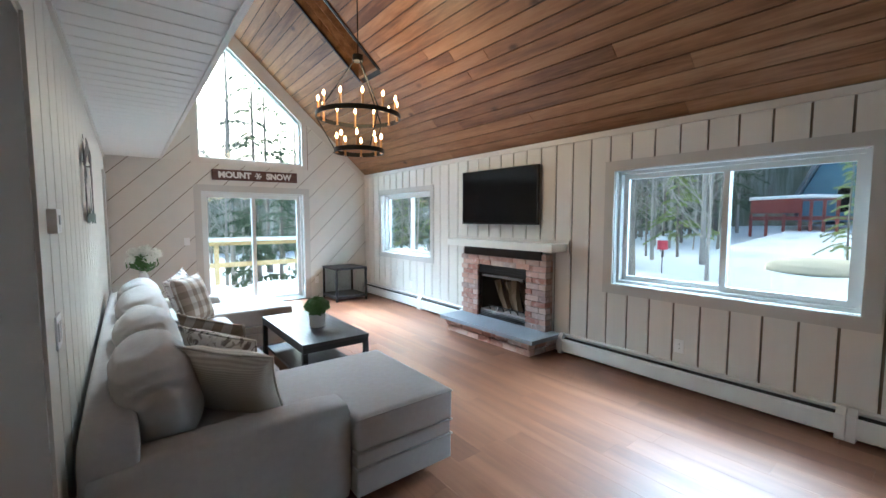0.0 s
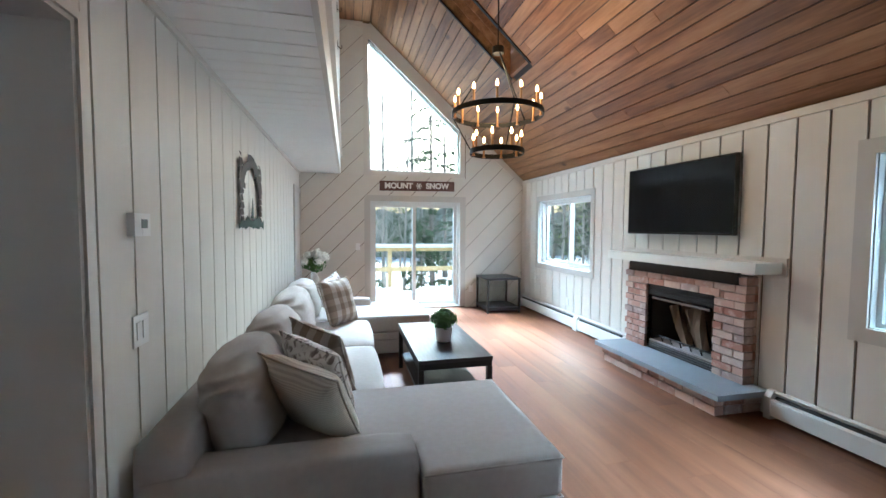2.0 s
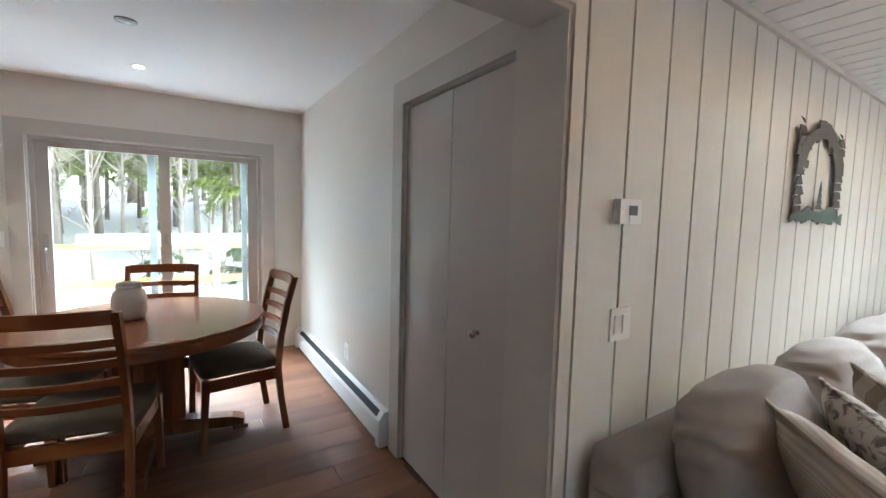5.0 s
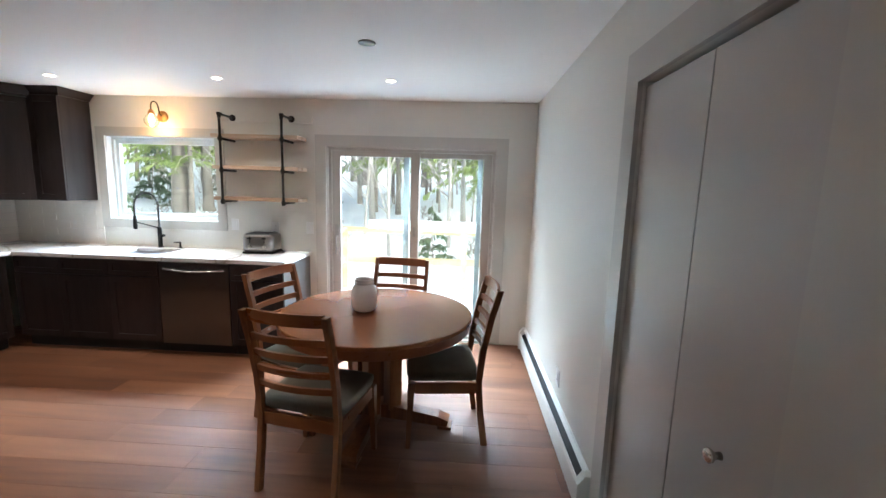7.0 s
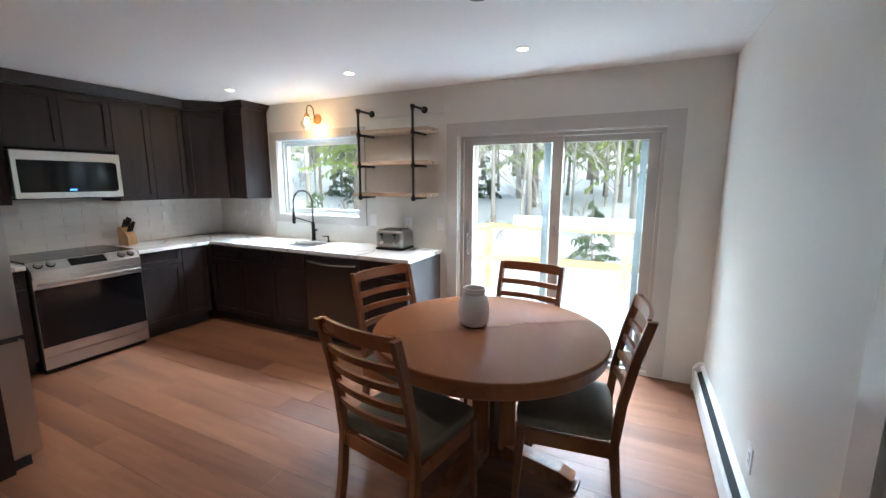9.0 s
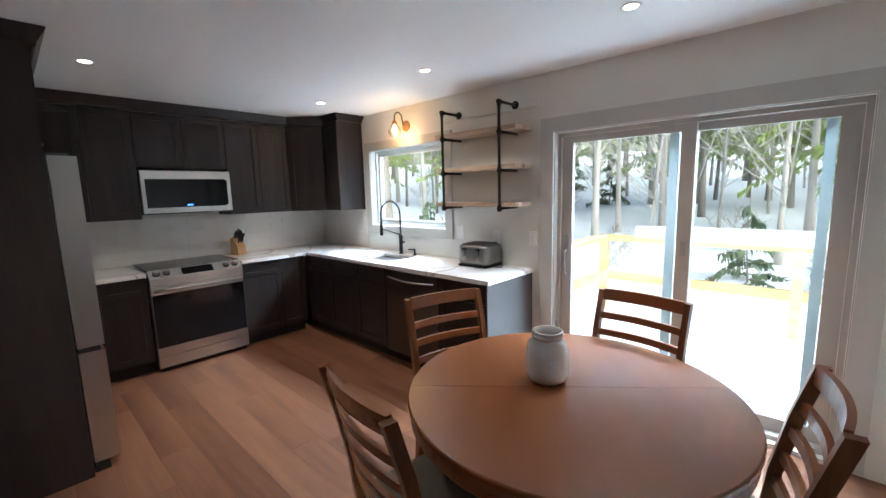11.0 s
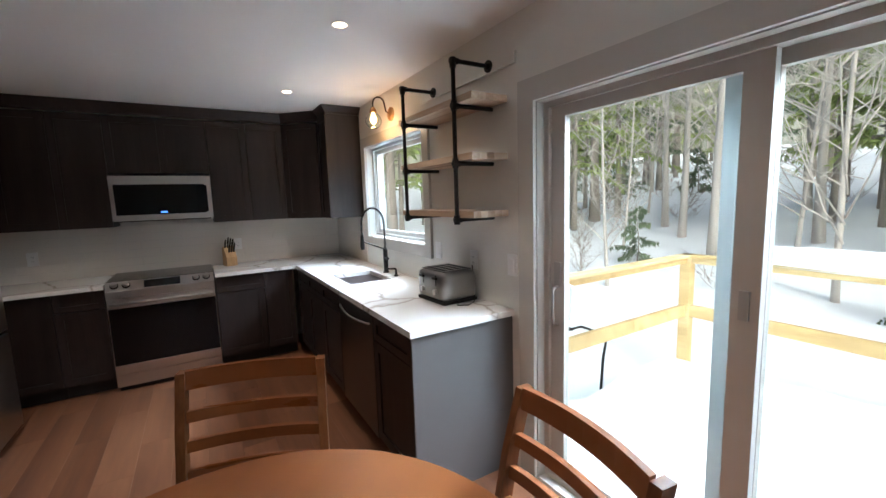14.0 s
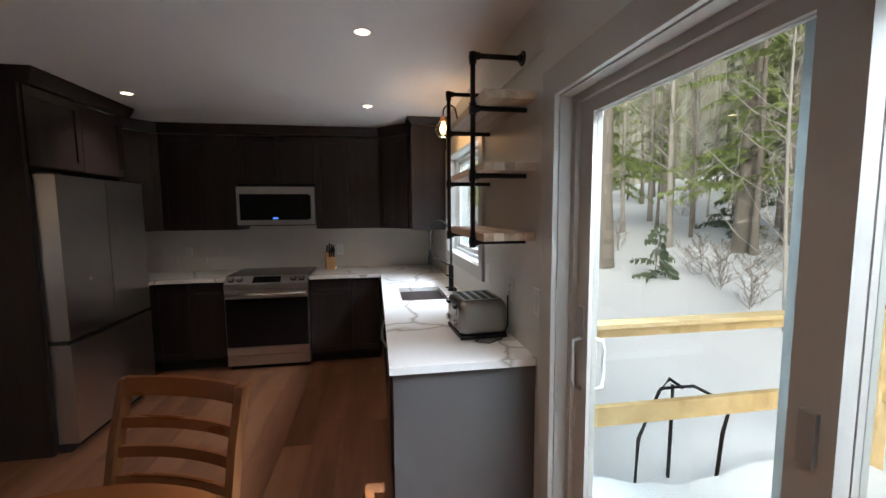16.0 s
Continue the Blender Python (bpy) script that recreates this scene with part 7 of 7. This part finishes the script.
def sconce():
    y, z = -2.09, 2.235
    root = thing("wall_sconce", Matrix.Translation((XK, y, z)), "brass gooseneck sconce with a clear glass globe and bulb", "wall lamp")
    bm = bmesh.new()
    lathe(bm, [(0, 0), (0.055, 0), (0.055, 0.012), (0.045, 0.02), (0.012, 0.028), (0, 0.028)], 28)
    bmesh.ops.transform(bm, matrix=Matrix.Rotation(radians(90), 4, "Y"), verts=bm.verts)
    part("backplate", bm, BRASS, root, smooth=False)
    bm = bmesh.new()
    pts = [(0.02, 0, 0.0), (0.05, 0, 0.02)]
    for k in range(13):
        a = math.pi * k / 12
        pts.append((0.11 - 0.05 * math.cos(a), 0, 0.07 + 0.055 * math.sin(a)))
    pts.append((0.16, 0, 0.04))
    sweep(bm, pts, 0.006, 10)
    part("arm", bm, mat("dark_bronze", (0.05, 0.035, 0.025), 0.4, 0.8), root, smooth=True)
    bm = bmesh.new()
    lathe(bm, [(0, 0.04), (0.015, 0.04), (0.028, 0.015), (0.03, 0.0), (0, 0.0)], 20, (0.16, 0, 0))
    part("socket_cap", bm, BRASS, root)
    bm = bmesh.new()
    outer = [(0.028, 0.0), (0.045, -0.018), (0.062, -0.045), (0.066, -0.068), (0.060, -0.092), (0.042, -0.115), (0.03, -0.122)]
    lathe(bm, outer + [(r - 0.002, z2) for r, z2 in outer[::-1]], 28, (0.16, 0, 0))
    g = part("globe", bm, CLEAR, root, "clear glass globe shade", smooth=True)
    g.visible_shadow = False
    bm = bmesh.new()
    lathe(bm, [(0, -0.002), (0.012, -0.002), (0.014, -0.02), (0.026, -0.05), (0.026, -0.068), (0.014, -0.085), (0, -0.09)], 18, (0.16, 0, 0))
    part("bulb", bm, BULB, root, "glowing warm bulb", smooth=True)
    d = bpy.data.lights.new("sconce_glow", "POINT")
    d.energy, d.color, d.shadow_soft_size = 1.4, (1.0, 0.52, 0.2), 0.03
    lo = new("sconce_glow", d)
    lo.location = (XK + 0.16, y, z - 0.13)


sconce()


def downlight(x, y, power=14):
    root = thing("recessed_downlight", Matrix.Translation((x, y, ZK)), "small round white recessed ceiling downlight, switched on", "ceiling light", "downlights in the kitchen ceiling")
    bm = bmesh.new()
    lathe(bm, [(0.034, 0.0), (0.048, -0.002), (0.05, -0.004), (0.049, -0.006), (0.034, -0.004), (0.034, 0.0)], 28)
    part("trim_ring", bm, PLASTIC, root, smooth=True)
    bm = bmesh.new()
    lathe(bm, [(0, -0.001), (0.033, -0.001), (0.033, -0.003), (0, -0.003)], 24)
    part("lens", bm, LEDM, root)
    d = bpy.data.lights.new("downlight_beam", "SPOT")
    d.energy, d.color, d.spot_size, d.spot_blend, d.shadow_soft_size = power, (1.0, 0.80, 0.62), radians(115), 0.9, 0.04
    lo = new("downlight_beam", d)
    lo.location = (x, y, ZK - 0.02)


for x, y in ((-3.10, -2.50), (-3.10, -1.07), (-3.10, 0.36), (-1.36, -2.37), (-1.36, -0.95)):
    downlight(x, y)


def dead_light():
    root = thing("ceiling_speaker_grille", Matrix.Translation((-2.25, 0.37, ZK)), "dark round unlit ceiling fitting above the table", "ceiling light")
    bm = bmesh.new()
    lathe(bm, [(0, -0.001), (0.04, -0.001), (0.048, -0.006), (0.052, -0.004), (0.052, 0), ], 28)
    part("cap", bm, STEEL_D, root, smooth=True)


dead_light()


# ---- dining ----
TX, TY = -2.35, 0.42


def dining_table():
    root = thing("dining_table", Matrix.Translation((TX, TY, 0)) @ Matrix.Rotation(radians(39), 4, "Z"), "round cherry pedestal dining table with a centre seam", "dining table")
    r, z = 0.635, 0.772
    for s in (-1, 1):
        bm = bmesh.new()
        N = 40
        rings = []
        for q, h in ((0.0, -0.026), (r - 0.005, -0.026), (r, -0.021), (r, -0.006), (r - 0.002, -0.002), (r - 0.006, 0.0), (0.0, 0.0)):
            rings.append([bm.verts.new((s * (0.0010 + q * math.sin(math.pi * k / N)), q * math.cos(math.pi * k / N), z + h)) for k in range(N + 1)])
        for a, b in zip(rings, rings[1:]):
            for k in range(N):
                bm.faces.new([a[k], a[k + 1], b[k + 1], b[k]])
        bmesh.ops.remove_doubles(bm, verts=bm.verts, dist=1e-5)
        bmesh.ops.contextual_create(bm, geom=[e for e in bm.edges if e.is_boundary])
        part("tabletop", bm, CHERRY_TOP, root)
    bm = bmesh.new()
    lathe(bm, [(r - 0.03, z - 0.085), (r - 0.012, z - 0.085), (r - 0.008, z - 0.078), (r - 0.008, z - 0.0265), (r - 0.03, z - 0.0265), (r - 0.03, z - 0.085)], 80)
    bmesh.ops.remove_doubles(bm, verts=bm.verts, dist=1e-5)
    part("apron", bm, CHERRY, root, "deep round apron")
    for x, y in ((-0.08, -0.08), (0.08, -0.08), (-0.08, 0.08), (0.08, 0.08)):
        part("column", boxes((x - 0.045, y - 0.045, 0.10, x + 0.045, y + 0.045, z - 0.087)), CHERRY_Z, root, bevel=0.006)
    part("column_block", boxes((-0.2, -0.2, z - 0.0865, 0.2, 0.2, z - 0.0268)), CHERRY_Z, root)
    for k in range(4):
        bm = bmesh.new()
        prism(bm, [(0.0, 0.04), (0.48, 0.02), (0.50, 0.02), (0.51, 0.06), (0.44, 0.085), (0.12, 0.125), (0.0, 0.13)], -0.045, 0.045, "y")
        ob = part("foot", bm, CHERRY_Z, root, bevel=0.008)
        ob.matrix_basis = Matrix.Rotation(radians(45 + 90 * k), 4, "Z") @ Matrix.Translation((0.0, 0, 0.0))
        bm = bmesh.new()
        box(bm, 0.44, -0.05, 0.0, 0.53, 0.05, 0.02)
        o2 = part("foot_pad", bm, CHERRY_Z, ob, bevel=0.004)


dining_table()


def dining_chair():
    """Faces +y, seat centre over the origin; ladder back on the -y side."""
    root = thing("dining_chair", Matrix.Identity(4), "cherry ladder-back dining chair with an olive suede seat", "dining chair", "chairs round the dining table")
    hw, hd, sh = 0.245, 0.215, 0.43
    def bar(a, b, w, d, w1=None, d1=None):
        bm = bmesh.new()
        w1, d1 = w1 or w, d1 or d
        lo = [bm.verts.new((a[0] + sx * w / 2, a[1] + sy * d / 2, a[2])) for sx, sy in ((-1, -1), (1, -1), (1, 1), (-1, 1))]
        hi = [bm.verts.new((b[0] + sx * w1 / 2, b[1] + sy * d1 / 2, b[2])) for sx, sy in ((-1, -1), (1, -1), (1, 1), (-1, 1))]
        bm.faces.new(lo[::-1])
        bm.faces.new(hi)
        for k in range(4):
            bm.faces.new([lo[k], lo[(k + 1) % 4], hi[(k + 1) % 4], hi[k]])
        return bm
    for s in (-1, 1):
        part("leg", bar((s * (hw - 0.012), hd + 0.01, 0), (s * (hw - 0.02), hd - 0.01, sh - 0.005), 0.027, 0.027, 0.042, 0.042), CHERRY_Z, root, bevel=0.003)
        bm = bmesh.new()
        prof = [(-0.255, 0.0), (-0.222, 0.22), (-0.205, 0.42), (-0.225, 0.62), (-0.265, 0.82), (-0.315, 1.0)]
        xa = s * (hw - 0.028)
        rings = [[bm.verts.new((xa + a + s * 0.035 * max(0, z - 0.45) * 0.0, y + b, z)) for a, b in ((-0.014, -0.02), (0.014, -0.02), (0.014, 0.02), (-0.014, 0.02))] for y, z in prof]
        for a, b in zip(rings, rings[1:]):
            for k in range(4):
                bm.faces.new([a[k], a[(k + 1) % 4], b[(k + 1) % 4], b[k]])
        bm.faces.new(rings[0][::-1])
        bm.faces.new(rings[-1])
        part("leg", bm, CHERRY_Z, root, "curved back post", bevel=0.003)
    part("rail", boxes((-hw + 0.03, hd - 0.03, sh - 0.075, hw - 0.03, hd - 0.008, sh - 0.005)), CHERRY, root, bevel=0.003)
    part("rail", boxes((-hw + 0.03, -0.215, sh - 0.075, hw - 0.03, -0.193, sh - 0.005)), CHERRY, root, bevel=0.003)
    for s in (-1, 1):
        part("rail", boxes((s * (hw - 0.02) - 0.01, -0.19, sh - 0.075, s * (hw - 0.02) + 0.01, hd - 0.03, sh - 0.005)), CHERRY, root, bevel=0.003)
    seat = rounded(0.475, 0.43, 0.075, 0.03, 6, puff=0.012)
    bmesh.ops.translate(seat, vec=(0, 0.015, sh - 0.003), verts=seat.verts)
    part("seat", seat, SEAT, root, "padded olive brown suede seat", smooth=True)
    for k, (z, h) in enumerate(((0.945, 0.062), (0.845, 0.034), (0.755, 0.034), (0.665, 0.034), (0.575, 0.034))):
        y = -0.205 - 0.11 * ((z - 0.42) / 0.58) ** 1.4
        bm = bmesh.new()
        n = 8
        g = []
        for i in range(n + 1):
            u = 2 * i / n - 1
            x = u * (hw - 0.043)
            yy = y - 0.028 * (1 - u * u)
            g.append([bm.verts.new((x, yy + b, zz - (0.0 if k else 0.012 * (1 - u * u) * 0))) for b, zz in ((-0.009, z), (0.009, z), (0.004, z + h), (-0.014, z + h))])
        for a, b in zip(g, g[1:]):
            for j in range(4):
                bm.faces.new([a[j], a[(j + 1) % 4], b[(j + 1) % 4], b[j]])
        bm.faces.new(g[0][::-1])
        bm.faces.new(g[-1])
        part("slat", bm, CHERRY, root, smooth=False)
    return root


chair = dining_chair()
chair.matrix_world = Matrix.Translation((-1.832, 0.21, 0)) @ Matrix.Rotation(radians(80), 4, "Z")
for x, y, a in ((-2.30, 0.875, 187), (-2.40, -0.085, -18.5), (-2.79, 0.435, -97)):
    copy_thing(chair, Matrix.Translation((x, y, 0)) @ Matrix.Rotation(radians(a), 4, "Z"))


def jar():
    root = thing("ceramic_jar", Matrix.Translation((-2.36, 0.33, 0.7725)) @ Matrix.Scale(1.08, 4), "white ceramic mason jar vase on the dining table", "jar")
    bm = bmesh.new()
    lathe(bm, [(0, 0), (0.055, 0), (0.072, 0.012), (0.080, 0.04), (0.080, 0.115), (0.072, 0.15), (0.056, 0.166), (0.056, 0.172), (0.060, 0.175), (0.060, 0.181), (0.056, 0.184), (0.056, 0.194), (0.059, 0.197), (0.055, 0.200), (0.050, 0.198), (0.050, 0.17), (0.068, 0.14), (0.072, 0.04), (0.05, 0.012), (0, 0.01)], 40)
    part("body", bm, CERAMIC, root, smooth=True)
    bm = bmesh.new()
    for k in range(9):
        a = 0.55 + 0.055 * k
        z = 0.10 + 0.006 * math.sin(k * 1.9)
        tube(bm, (0.0802 * math.cos(a), 0.0802 * math.sin(a), z), (0.0802 * math.cos(a + 0.055), 0.0802 * math.sin(a + 0.055), 0.10 + 0.006 * math.sin((k + 1) * 1.9)), 0.0012, n=5)
    part("relief", bm, CERAMIC, root, "raised script relief")


jar()


# ---- outdoors seen through the wide window ----
def neighbour_house():
    root = thing("neighbour_house", Matrix.Translation((41, 4.2, 1.3)) @ Matrix.Rotation(radians(14), 4, "Z"), "blue steep roofed neighbour house beyond the snow", "house")
    bm = bmesh.new()
    prism(bm, [(-3.5, 0), (3.5, 0), (3.5, 2.0), (0, 10), (-3.5, 2.0)], 0, 8, "x")
    part("wall", bm, HOUSEB, root)
    for s in (-1, 1):
        bm = bmesh.new()
        prism(bm, [(s * 4.3, 0.4), (s * 4.3, 0.75), (0, 10.6), (0, 10.15)], -0.5, 8.5, "x")
        part("roof", bm, mat("grey_shingle", (0.12, 0.15, 0.18), 0.9), root)
    for y, z, w, h in ((1.2, 0.6, 0.9, 1.9), (-1.3, 1.0, 1.0, 1.2), (-0.6, 4.2, 0.5, 2.4), (0.6, 4.2, 0.5, 2.4)):
        f = part("window", boxes((-0.06, y - w / 2, z, -0.005, y + w / 2, z + h)), mat("house_window_frame", (0.25, 0.33, 0.38), 0.6), root)
        part("pane", boxes((-0.075, y - w / 2 + 0.08, z + 0.08, -0.062, y + w / 2 - 0.08, z + h - 0.08)), OVEN, f)
    dk = thing("neighbour_deck", Matrix.Translation((35, 7.3, 1.3)), "red brown wooden deck capped with snow", "deck")
    part("floor", boxes((-1.6, -2.8, 0.1, 4, 1.6, 0.35)), REDW, dk)
    part("screen_wall", boxes((-1.65, -1.0, 0.55, -1.55, 1.6, 1.5)), REDW, dk)
    for y in (-2.7, -2.1, -1.5, -1.0, -0.2, 0.7, 1.55):
        part("post", boxes((-1.75, y - 0.08, -1.0, -1.66, y + 0.08, 1.3 if y < -0.9 else 0.5)), REDW, dk)
    part("rail", boxes((-1.74, -2.8, 1.3, -1.6, -1.05, 1.4)), REDW, dk)
    bm = bmesh.new()
    sweep(bm, [(-1.6, -2.9, 1.5), (-1.6, -1.5, 1.6), (-1.6, 0, 1.56), (-1.6, 1.7, 1.52)], 0.12, 8)
    part("snow_cap", bm, SNOW, dk, smooth=True)


neighbour_house()


def feeder():
    x, y = 12.5, 5.4
    z = ground_h(x, y)
    root = thing("bird_feeder", Matrix.Translation((x, y, z)), "red and white feeder hanging on a thin stand in snow", "bird feeder")
    bm = bmesh.new()
    tube(bm, (0, 0, -0.1), (0, 0, 1.3), 0.015, n=6)
    part("pole", bm, BLACKM, root)
    bm = bmesh.new()
    lathe(bm, [(0, 0.75), (0.14, 0.75), (0.14, 1.0), (0.11, 1.02), (0, 1.02)], 16)
    part("body", bm, PINK, root)
    bm = bmesh.new()
    lathe(bm, [(0, 1.021), (0.16, 1.021), (0.05, 1.14), (0, 1.15)], 16)
    part("snow_cap", bm, SNOW, root)


feeder()


def pool_heap():
    bm = rounded(2.2, 3.0, 0.55, 0.25, 10, puff=0.1, wrinkle=0.12, seed=4)
    ob = part("snow_bank", bm, mat("dirty_snow_bank", (0.7, 0.62, 0.45), 0.85, bump=0.5, scale=4, vary=0.35), None, "yellowish heaped snow bank with blue hollow", "snow bank", smooth=True)
    ob.matrix_world = Matrix.Translation((16.5, 2.5, ground_h(16.5, 2.5) - 0.05)) @ Matrix.Scale(0.8, 4)


pool_heap()


def shovel():
    root = thing("snow_cart", Matrix.Identity(4), "dark bent metal cart handles sunk in snow beyond the rail", "garden cart")
    for pts in ([(-4.82, -1.28, -0.4), (-4.86, -1.31, 0.02), (-5.15, -1.5, 0.24), (-5.28, -1.56, 0.30), (-5.36, -1.52, 0.24)],
                [(-5.22, -1.58, 0.22), (-5.36, -1.42, 0.30), (-5.47, -1.22, 0.25), (-5.42, -1.22, 0.05), (-5.38, -1.22, -0.4)],
                [(-5.30, -1.55, 0.26), (-5.26, -1.5, 0.1), (-5.22, -1.46, -0.4)]):
        bm = bmesh.new()
        sweep(bm, pts, 0.013, 8)
        part("handle", bm, BLACKM, root, smooth=True)


shovel()


# ---- boards of walls and floor, last ----
f0, f1 = XR - 0.013, XR - 0.001
vertical_boards(wall_e, "x", f0, f1, YS, YG - 0.014, 0.0, ZR - 0.006, [(BIGW[0] - 0.09, BIGW[1] - 0.09, BIGW[2] + 0.09, BIGW[3] + 0.09), (SMALLW[0] - 0.08, SMALLW[1] - 0.08, SMALLW[2] + 0.08, SMALLW[3] + 0.08), (2.74, 0.0, 4.15, 1.0)], 0.2105, -3.822 + 0.01, PANEL, gap=0.0085)
vertical_boards(wall_w, "x", XL + 0.001, XL + 0.0115, OPEN[3] * 0 + 1.626, YG - 0.014, 0.0, SOF - 0.004, [(6.6, 0.0, 7.18, 2.0)], 0.2285, 1.670 - 0.2285, PANEL)
vertical_boards(wall_w, "x", XL + 0.001, XL + 0.0115, -1.2, 1.622, OPEN[3] + 0.02, SOF - 0.004, [], 0.2285, 1.670 - 0.2285 * 13, PANEL)
vertical_boards(wall_w, "x", XL + 0.001, XL + 0.0115, YS, -1.2, 0, SOF - 0.004, [], 0.2285, 1.670 - 0.2285 * 24, PANEL)


def diagonal_boards():
    y0, y1 = YG - 0.013, YG - 0.001
    w, gap = 0.275, 0.010
    dl, dr = SLIDE_L[0] - 0.10, SLIDE_L[2] + 0.10
    regions = [
        [(XL + 0.012, 0.0), (dl, 0.0), (dl, SOF - 0.002), (XL + 0.012, SOF - 0.002)],
        [(SOFX, SOF), (0.80, SOF), (0.80, ZF - 0.08), (SOFX, ZF - 0.08)],
        [(dl, 2.01), (dr, 2.01), (dr, 2.345), (dl, 2.345)],
        [(dr, 0.0), (XR - 0.014, 0.0), (XR - 0.014, slope_z(XR) - 0.11), (dr, slope_z(dr) - 0.12)],
    ]
    s2 = math.sqrt(2)
    for reg in regions:
        k = -20
        while k < 30:
            c0, c1 = k * w + gap / 2, (k + 1) * w - gap / 2
            # strip: c0 <= (z - x)/sqrt2 <= c1
            poly = clip(clip(reg, -1 / s2, 1 / s2, c1), 1 / s2, -1 / s2, -c0)
            if len(poly) > 2 and area(poly) > 0.002:
                board(wall_g, poly, y0, y1, "y", PANEL_D)
            k += 1
    # loft wall boards
    k = -40
    root = bpy.data.objects["wall_loft"]
    reg = [(YS, SOF + 0.302), (YG - 0.014, SOF + 0.302), (YG - 0.014, ZF - 0.002), (YS, ZF - 0.002)]
    while k < 50:
        c0, c1 = k * w + gap / 2, (k + 1) * w - gap / 2
        poly = clip(clip(reg, -1 / s2, 1 / s2, c1), 1 / s2, -1 / s2, -c0)
        if len(poly) > 2 and area(poly) > 0.002:
            board(root, poly, SOFX - 0.01, SOFX, "x", PANEL_D)
        k += 1


diagonal_boards()


def floor():
    root = bpy.data.objects["floor_base"]
    rng = random.Random(12)
    w = 0.19
    meshes = {}
    rest = bmesh.new()
    count = 0
    x = XK
    while x < XR:
        a, b = x, min(x + w, XR)
        top = YN if b <= XW + 0.05 else (YG if a >= XL - 0.1 else OPEN[2])
        y = YS - rng.uniform(0, 1.2)
        while y < top:
            L = rng.choice((0.9, 1.2, 1.5, 1.8))
            c, d = max(y, YS), min(y + L, top)
            if d - c > 0.05:
                key = (round(b - a, 3), round(d - c, 2))
                if c > -2.9 or a < -0.4:
                    if key not in meshes:
                        meshes[key] = finish("plank", boxes((0.0006, 0.0006, -0.004, b - a - 0.0006, d - c - 0.0006, 0.0)), FLOOR)
                    ob = new("plank", meshes[key])
                    ob.location, ob.parent = (a, c, 0), root
                    count += 1
                else:
                    box(rest, a, c, -0.004, b - 0.0006, d - 0.0006, 0)
            y += L
        x += w
    part("plank_rest", rest, FLOOR, root, kind="stuff")


floor()
